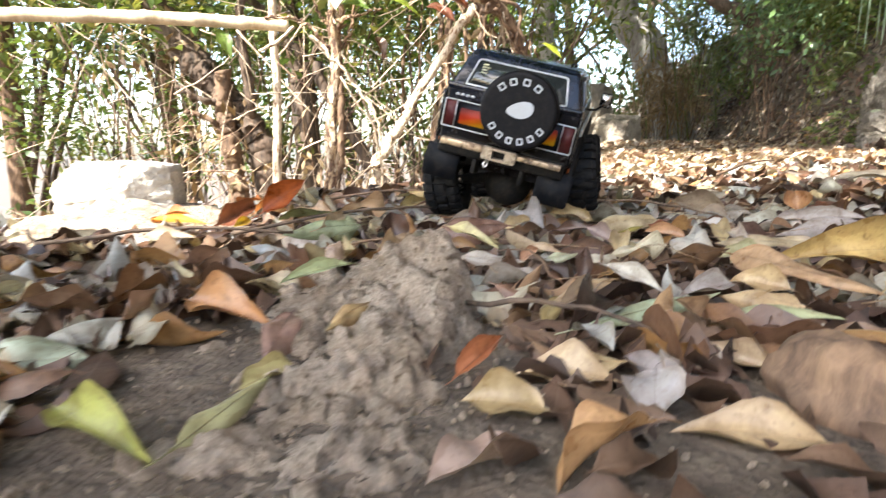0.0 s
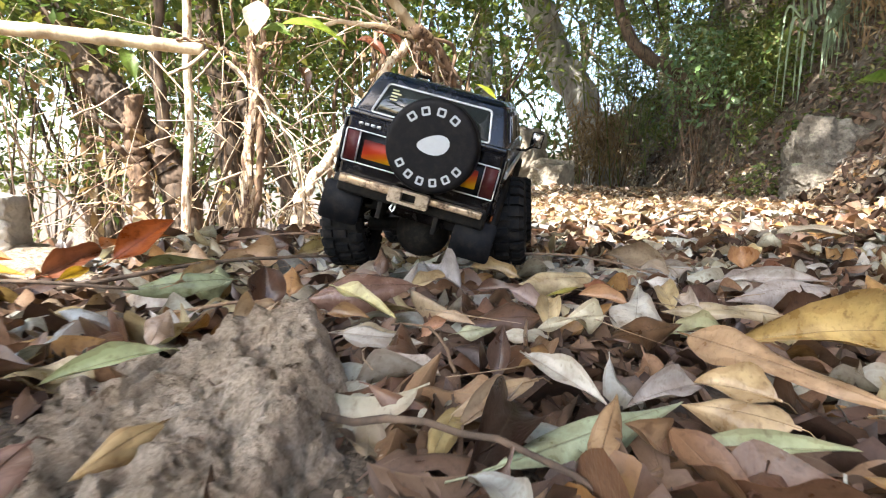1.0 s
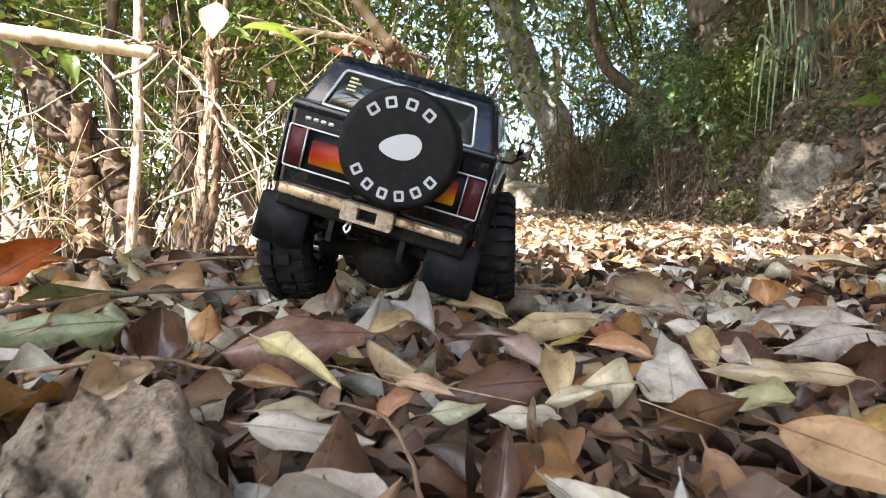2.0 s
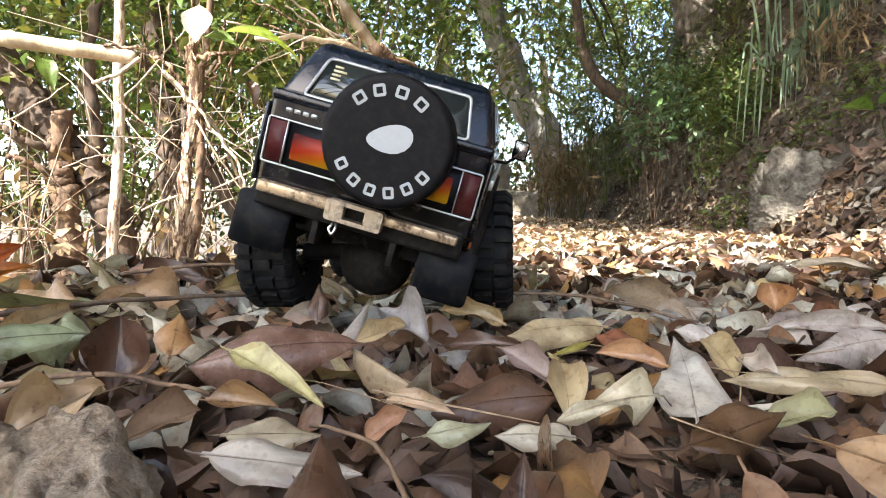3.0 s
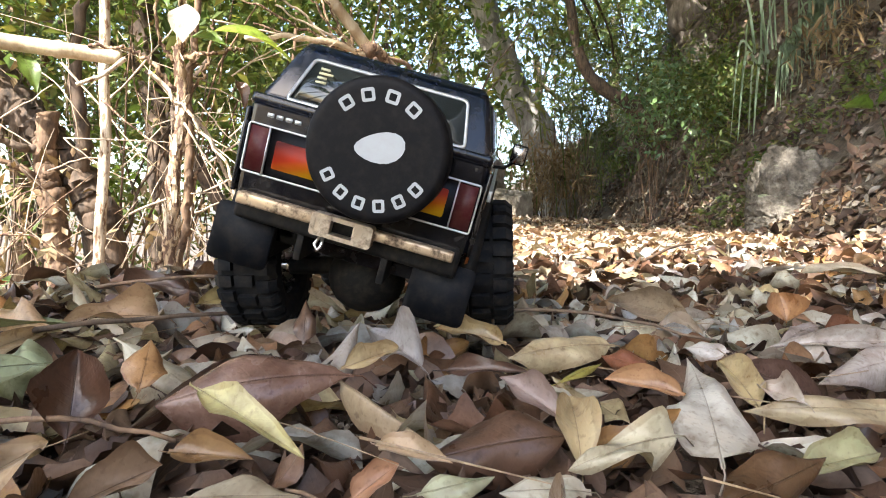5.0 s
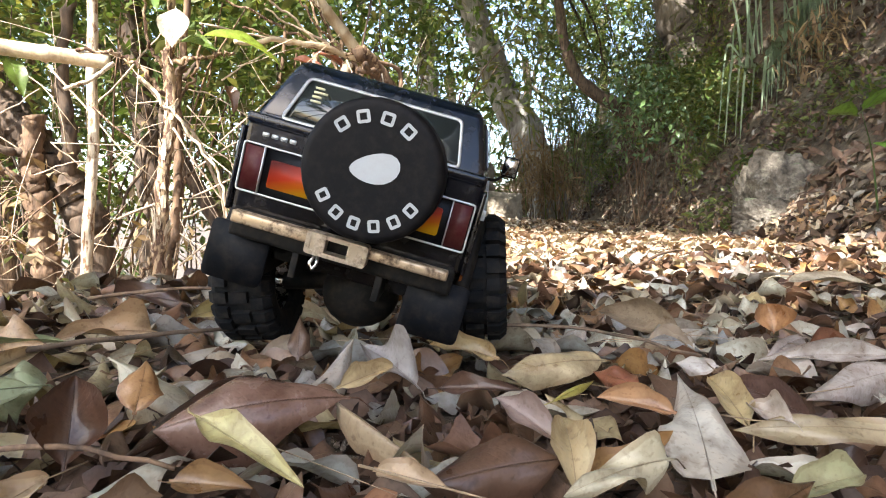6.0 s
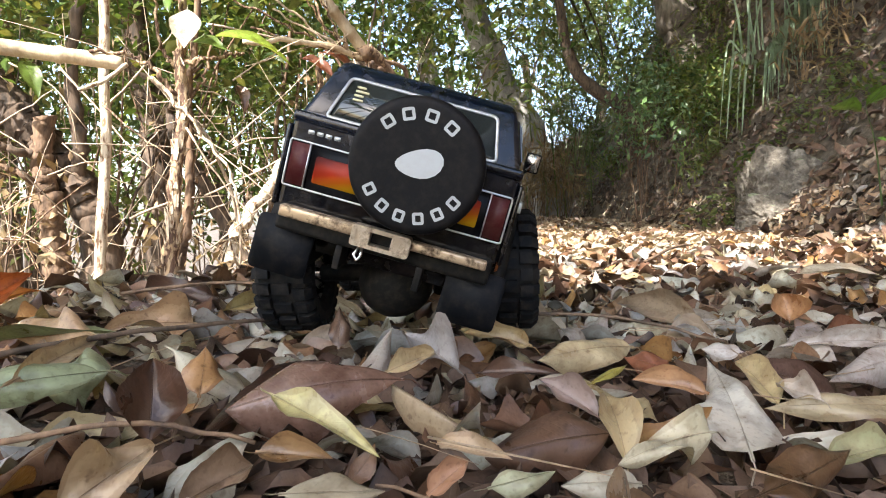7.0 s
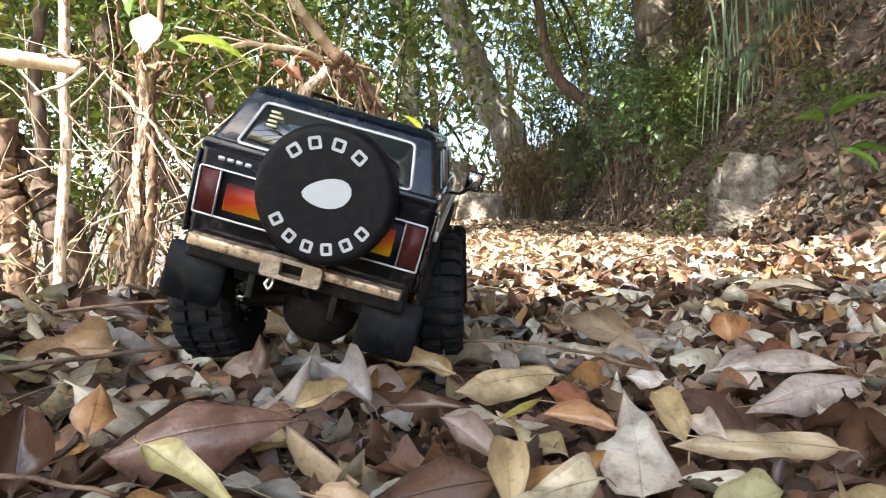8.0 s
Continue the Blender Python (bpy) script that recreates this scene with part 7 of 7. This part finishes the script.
for k, (x, y, z) in enumerate(((2.95, 8.6, 2.05), (3.25, 8.6, 2.35), (2.50, 8.9, 1.75), (3.40, 8.3, 1.80), (2.70, 9.0, 2.75), (2.10, 9.5, 1.90), (3.05, 8.7, 1.60), (3.7, 8.0, 2.5), (2.0, 9.2, 2.6))):
    leaf_fan("arching spray of long narrow green leaves", (x, y, z), (x + 0.3, y + 0.3, max(float(height(x + 0.3, y + 0.3)), z - 1.4)), M_BAMBOO_LEAF, 27, 850 + k)
for k, (x, y, z) in enumerate(((2.75, 9.0, 1.30), (3.0, 8.8, 1.0), (3.25, 8.7, 0.75), (2.6, 9.2, 0.85))):
    leaf_fan("dry straw-coloured spray of long leaves", (x, y, z), (x + 0.2, y + 0.2, float(height(x + 0.2, y + 0.2)) - 0.02), M_STRAW, 27, 870 + k)

# weeds round the rocks at the foot of the bank
for k, (x, y) in enumerate(((2.75, 3.75), (3.05, 3.7), (2.62, 3.9), (3.2, 4.2), (2.9, 4.1), (3.35, 3.9), (2.95, 3.25), (2.35, 3.8))):
    z = float(height(x, y))
    shrub("low bright green weeds round the rocks", (x, y, z + 0.10), (0.13, 0.10, 0.10), 12, 14, SMALL, (0.7, 1.3), M_BAMBOO_LEAF if k % 2 else M_GREEN, 680 + k, 0.2, 0.1, "weed_clump", 0.06, 3, "bank growth")

# tangled growth all over the bank
KINDS = ((SMALL, M_GREEN, "small-leaved green weeds on the bank", "weed_clump", (0.8, 1.4)), (NARROW, M_BAMBOO_LEAF, "grassy bamboo shoots on the bank", "bamboo_shoot", (0.6, 1.1)),
         (SMALL, M_BAMBOO_LEAF, "pale green small-leaved weeds on the bank", "weed_clump", (0.8, 1.3)), (BROAD, M_GREEN, "broad-leaved green seedlings on the bank", "weed_clump", (0.6, 1.0)))
for k in range(88):
    y = r.uniform(3.6, 10.5)
    x = float(bank_toe(y)) + (0.5 if y < 8.5 else 0.2) + r.uniform(0.05, 1.0) ** 1.2 * 2.5
    if 0.64 < x / y < 0.80 and y < 5.9 or x / y > 0.74 and k % 3:
        continue
    z = float(height(x, y))
    shapes, mat, label, name, sizes = KINDS[(k * 7) % 4]
    s = r.uniform(0.14, 0.30)
    shrub(label, (x, y, z + s * 0.6), (s, s, s * 0.8), 16, 14, shapes, sizes, mat, 500 + k, 0.5, 0.15, name, 0.10, 3, "bank growth")

for k in range(20):
    y = r.uniform(5.4, 7.4)
    x = max(y * r.uniform(0.50, 0.68), float(bank_toe(y)) + 0.75)
    s = r.uniform(0.16, 0.30)
    shapes, mat, label, name, sizes = KINDS[(k * 5) % 4]
    shrub(label, (x, y, float(height(x, y)) + s * 0.8), (s, s, s), 20, 16, shapes, sizes, mat, 800 + k, 0.5, 0.15, name, 0.10, 3, "bank growth")

for k, (x, y, s) in enumerate(((3.02, 5.9, 0.22), (3.12, 6.2, 0.20), (3.10, 5.6, 0.20), (2.92, 6.1, 0.16), (3.42, 6.6, 0.22))):
    shrub("blue-green broad-leaved plant in the light on the bank", (x, y, max(float(height(x, y)) + 0.7 * s, (1.25, 1.48, 1.08, 1.02, 1.75)[k])), (s, s * 0.8, s * 0.8), 14, 13, BROAD, (0.7, 1.1), M_BLUEGREEN, 900 + k, 0.5, 0.2, "weed_clump", 0.12, 5, "bank growth")

# strap-leaved clump hanging on the bank
clump = thing("strap_plant", (4.12, 5.36, 1.70), "clump of long pale green strap leaves hanging down the bank", "plant")
for k in range(100):
    up = k % 3 == 0
    spread = r.gauss(0.03, 0.21)
    a0 = Vector((0.81 * spread, -0.58 * spread, r.gauss(0, 0.06)))
    f = r.uniform(0.6, 1.1)
    side = Vector((r.gauss(0, 0.05), r.gauss(0, 0.03), 0))
    if up:
        pts = [a0, a0 + Vector((-0.12, -0.12, r.uniform(0.25, 0.4))) + side, a0 + Vector((-0.22, -0.25, r.uniform(0.35, 0.85))) + side * 3.0]
    else:
        pts = [a0, a0 + Vector((-0.12, -0.18, 0.07)) * f + side, a0 + Vector((-0.30, -0.42, -0.32)) * f + side * 1.2, a0 + Vector((-0.44, -0.62, -1.15)) * f + side * 1.3]
    line = curve_points(pts, 12)
    o = clump.location
    for p in line:
        p.z = max(p.z, float(height(p.x + o.x, p.y + o.y)) + 0.08 + 0.10 * r.random() - o.z)
    w = r.uniform(0.012, 0.022)
    verts, uv = [], []
    for i, p in enumerate(line):
        d = (line[min(i + 1, 11)] - line[max(i - 1, 0)]).normalized()
        s = d.cross(Vector((0.2, -1, 0.1))).normalized() * w * (1 - (i / 11.3) ** 3)
        fold = Vector((0, 0.006, 0))
        verts += [p - s, p + fold, p + s]
        uv += [(i / 11, 0), (i / 11, 0.5), (i / 11, 1)]
    quads = np.array([(3 * i + j, 3 * i + j + 1, 3 * i + j + 4, 3 * i + j + 3) for i in range(11) for j in (0, 1)])
    ob = new("strap_leaf", array_mesh("strap_leaf", np.array([tuple(v) for v in verts]), quads, np.array(uv), M_STRAP))
    ob.parent = clump

# broad-leaved sprigs
GREENS = [(0.12, 0.24, 0.04), (0.16, 0.28, 0.05)]


def sprig(label, stalk, leaves):
    t = thing("seedling", stalk[0], label, "plant")
    o = Vector(stalk[0])
    bm = tube(bmesh.new(), curve_points([Vector(p) - o for p in stalk], 10), list(np.linspace(0.004, 0.0015, 10)), 6)
    part("stalk", bm, M_GREEN, t)
    for k, (a, b, w, roll) in enumerate(leaves):
        ob = hero_leaf(Vector(a), Vector(b), w, GREENS, "fresh green leaf %d" % k, roll, 0.6, 0.3, 0.1, 0.08, 0.0, 0.9, 0.4, 0.3, "leaf", "", k + 40)
        m = ob.matrix_world.copy()
        del ob["label"], ob["category"]
        ob.parent = t
        ob.matrix_world = m
        ob.matrix_parent_inverse = Matrix()
        ob.matrix_basis = Matrix.Translation(-o) @ m


sprig("young plant with broad bright green leaves", [(1.90, 2.2, 0.22), (1.86, 2.2, 0.42), (1.81, 2.2, 0.55)],
      [((1.80, 2.2, 0.535), (1.63, 2.15, 0.525), 0.07, 25), ((1.81, 2.2, 0.55), (1.99, 2.14, 0.63), 0.06, -30), ((1.85, 2.2, 0.45), (1.93, 2.1, 0.36), 0.075, 20), ((1.86, 2.2, 0.44), (2.02, 2.1, 0.42), 0.06, -15), ((1.81, 2.2, 0.55), (1.84, 2.12, 0.62), 0.04, 0)])
# Near-white colour paints the glare of the backlit leaf.
hero_leaf((-0.402, 2.42, 0.752), (-0.404, 2.39, 0.620), 0.092, [(0.75, 0.73, 0.60), (0.78, 0.75, 0.62)], "pale leaf glowing in the sun on a stem", 0, 0.2, 0.1, 0.1, 0.1, 0.0, 1.0, 0.55, 0.5, "hanging_leaf", "hanging leaves", 3)
hero_leaf((-0.335, 2.41, 0.665), (-0.088, 2.49, 0.605), 0.075, [(0.30, 0.42, 0.06), (0.34, 0.46, 0.08)], "long drooping yellow-green leaf", 35, 1.1, 0.4, 0.1, 0.1, 0.0, 0.8, 0.5, 0.35, "hanging_leaf", "hanging leaves", 4)
hero_leaf((-0.40, 2.46, 0.66), (-0.28, 2.42, 0.63), 0.07, [(0.10, 0.17, 0.03), (0.14, 0.22, 0.04)], "dark green leaf hanging beside the pale one", 35, 0.5, 0.3, 0.1, 0.1, 0.0, 0.8, 0.4, 0.35, "hanging_leaf", "hanging leaves", 5)
hero_leaf((-0.855, 2.42, 0.561), (-0.797, 2.38, 0.442), 0.062, [(0.13, 0.20, 0.04), (0.18, 0.26, 0.05)], "green leaf hanging from the bamboo pole", 20, 0.4, 0.3, 0.1, 0.1, 0.0, 0.8, 0.4, 0.35, "hanging_leaf", "hanging leaves", 11)
hero_leaf((-0.43, 2.46, 0.84), (-0.455, 2.42, 0.73), 0.085, [(0.11, 0.20, 0.03), (0.15, 0.24, 0.04)], "green leaf hanging above the pale one", 15, 0.4, 0.3, 0.1, 0.1, 0.0, 0.9, 0.45, 0.35, "hanging_leaf", "hanging leaves", 8)
hero_leaf((-0.09, 2.95, 0.755), (0.045, 2.9, 0.675), 0.07, [(0.42, 0.12, 0.06), (0.46, 0.16, 0.07)], "dry red leaf caught where the branches meet", 40, 0.7, 0.4, 0.3, 0.2, 0.0, 0.9, 0.35, 0.3, "hanging_leaf", "hanging leaves", 9)
hero_leaf((-0.28, 2.58, 0.56), (-0.25, 2.56, 0.46), 0.05, [(0.16, 0.08, 0.04), (0.2, 0.1, 0.05)], "dark curled dead leaf in the branches", 20, 0.9, 0.5, 0.5, 0.2, 0.0, 0.9, 0.2, 0.3, "hanging_leaf", "hanging leaves", 10)
hero_leaf((-0.02, 3.2, 0.85), (0.15, 3.15, 0.74), 0.07, [(0.40, 0.12, 0.05), (0.42, 0.14, 0.05)], "dry red-brown leaf caught on a branch", 30, 0.8, 0.4, 0.4, 0.2, name="hanging_leaf", group="hanging leaves", seed=6)
hero_leaf((0.62, 4.2, 0.80), (0.74, 4.1, 0.68), 0.06, [(0.40, 0.48, 0.04), (0.42, 0.5, 0.05)], "bright yellow-green leaf by the vine", 20, 0.5, 0.3, 0.1, 0.1, translucent=0.5, name="hanging_leaf", group="hanging leaves", seed=7)

# ---- woods all round ----
# added tall trees towards the sun, mostly unseen, whose crowns shade the path
OVER = np.array(TO_SUN) / TO_SUN.z


def shade(p):
    """Drops leaves so that the added crowns let sun patches fall where wanted."""
    g = p - OVER * p[:, 2:3]
    x, y = g[:, 0], g[:, 1]
    strip = (x < 2.1) & (y > 1.68 + 0.10 * x + 0.5 * (vnoise(x * 3, y * 3) - 0.5)) & (y < 3.1 + 0.40 * x + 0.6 * (vnoise(x * 3 + 9, y * 3) - 0.5)) & (x > -0.2) & (x < 3.2)
    edge = (x < -0.17 - 0.30 * (y - 0.8)) & (x > -2.6) & (y > 0.74) & (y < 3.6) & (vnoise(x * 4 + 3, y * 4) > 0.10)
    stones = ((x - 1.3) ** 2 + (y - 6.6) ** 2 < 0.8) & (vnoise(x * 5 + 2, y * 5) > 0.33)
    stems = (x > -1.6) & (x < 1.3) & (y > 2.3) & (y < 5.0) & (x < left_edge(y) + 0.8) & (vnoise(x * 4, y * 4 + 7) > 0.34)
    dapple = vnoise(x * 2.2 + 30, y * 2.2) > np.where(y > 7.5, np.where(x > 2.6, 0.86, 0.66), np.where(y > 2.9, np.where(x > 2.2, 0.97, 0.66), 0.98))
    below = (x < left_edge(y) - 0.2) & (y > 3.0) & (vnoise(x * 3, y * 3 + 40) > 0.36)
    slope = (x > bank_toe(y) + 0.1) & (y > 3.0) & (vnoise(x * 5 + 50, y * 5) > 0.95) | (x > bank_toe(y) + 0.2) & (y > 3.0) & (vnoise(x * 13 + 50, y * 13) > 0.74)
    # crowns left out over the ground behind, to brighten the near litter
    rear_gap = y < -0.35 + 0.3 * vnoise(x * 3 + 70, y * 3)
    return ~(strip | edge | stones | stems | dapple | below | slope | rear_gap)


for k in range(10):
    y0 = -7.0 + k * 2.1
    x0 = -5.6 - (k % 2) * 0.8 + 0.25 * max(0, k - 3)
    gz = float(height(x0, y0))
    x1, y1 = (x0 - 2.2, y0 - 1.0) if k in (2, 3) else (x0, y0)
    tree("tree", "added shade tree on the slope, mostly out of view", [(x1, y1, gz), (x1 + 0.1, y1, gz + 3), (x1 - 0.1, y1 + 0.2, 4.6), (x1, y1, 6.2)], (0.16, 0.09), M_BARK,
         cloud(190, (x0 - 1.5, y0 - 1.6, 4.3), (x0 + 2.6, y0 + 1.6, 6.6), 300 + k), 40, 0.3, CANOPY, (1.6, 2.6), M_GREEN, 300 + k, 2 if k in (2, 3) else 6, keep=shade, group="slope trees")
# more added crowns, mostly unseen, to shade the bank
for k in range(6):
    y0 = -0.9 + k * 2.6
    x0 = float(bank_toe(y0)) + 3.4
    gz = float(height(x0, y0))
    tree("tree", "added shade tree above the bank, mostly out of view", [(x0, y0, gz), (x0 - 0.3, y0, gz + 2), (x0 - 1.5, y0, gz + 3.2), (x0 - 2.6, y0, gz + 3.8)], (0.2, 0.08), M_GREYBARK,
         cloud(220, (-3.2 + 0.25 * k, y0 - 1.7, 5.4), (x0 + 0.5, y0 + 1.7, 7.6), 340 + k), 44, 0.35, CANOPY, (1.8, 2.9), M_GREEN, 340 + k, keep=shade, group="bank trees")
# woods behind the camera, beyond the drop and up the path
for k in range(24):
    a = radians(120 + k * 30) if k < 5 else radians(-62 + (k - 5) * 6.6)
    d = r.uniform(22, 28) if k < 5 else (r.uniform(9, 16) if k % 2 and k < 15 else r.uniform(17, 26))
    x0, y0 = math.sin(a) * d, math.cos(a) * d
    gz = min(float(height(x0, y0)), 4.0)
    low = gz + (0.6 if k % 2 else 1.2) + (2.6 if gz < -3 else 0.0)
    low = max(low, 1.3) if 4 < k < 15 else low
    tree("tree", "distant tree in the woods", [(x0, y0, gz), (x0 + 0.2, y0, gz + 2), (x0, y0, gz + 5)], (0.2, 0.1), M_DARKBARK,
         cloud(120 if 4 < k < 15 else 75, (x0 - 2.4, y0 - 1.6, low), (x0 + 2.4, y0 + 1.6, low + 6.5), 400 + k, 0.38), 34, 0.38, CANOPY, (1.8, 3.2), M_GREEN, 400 + k, 4, group="distant trees")
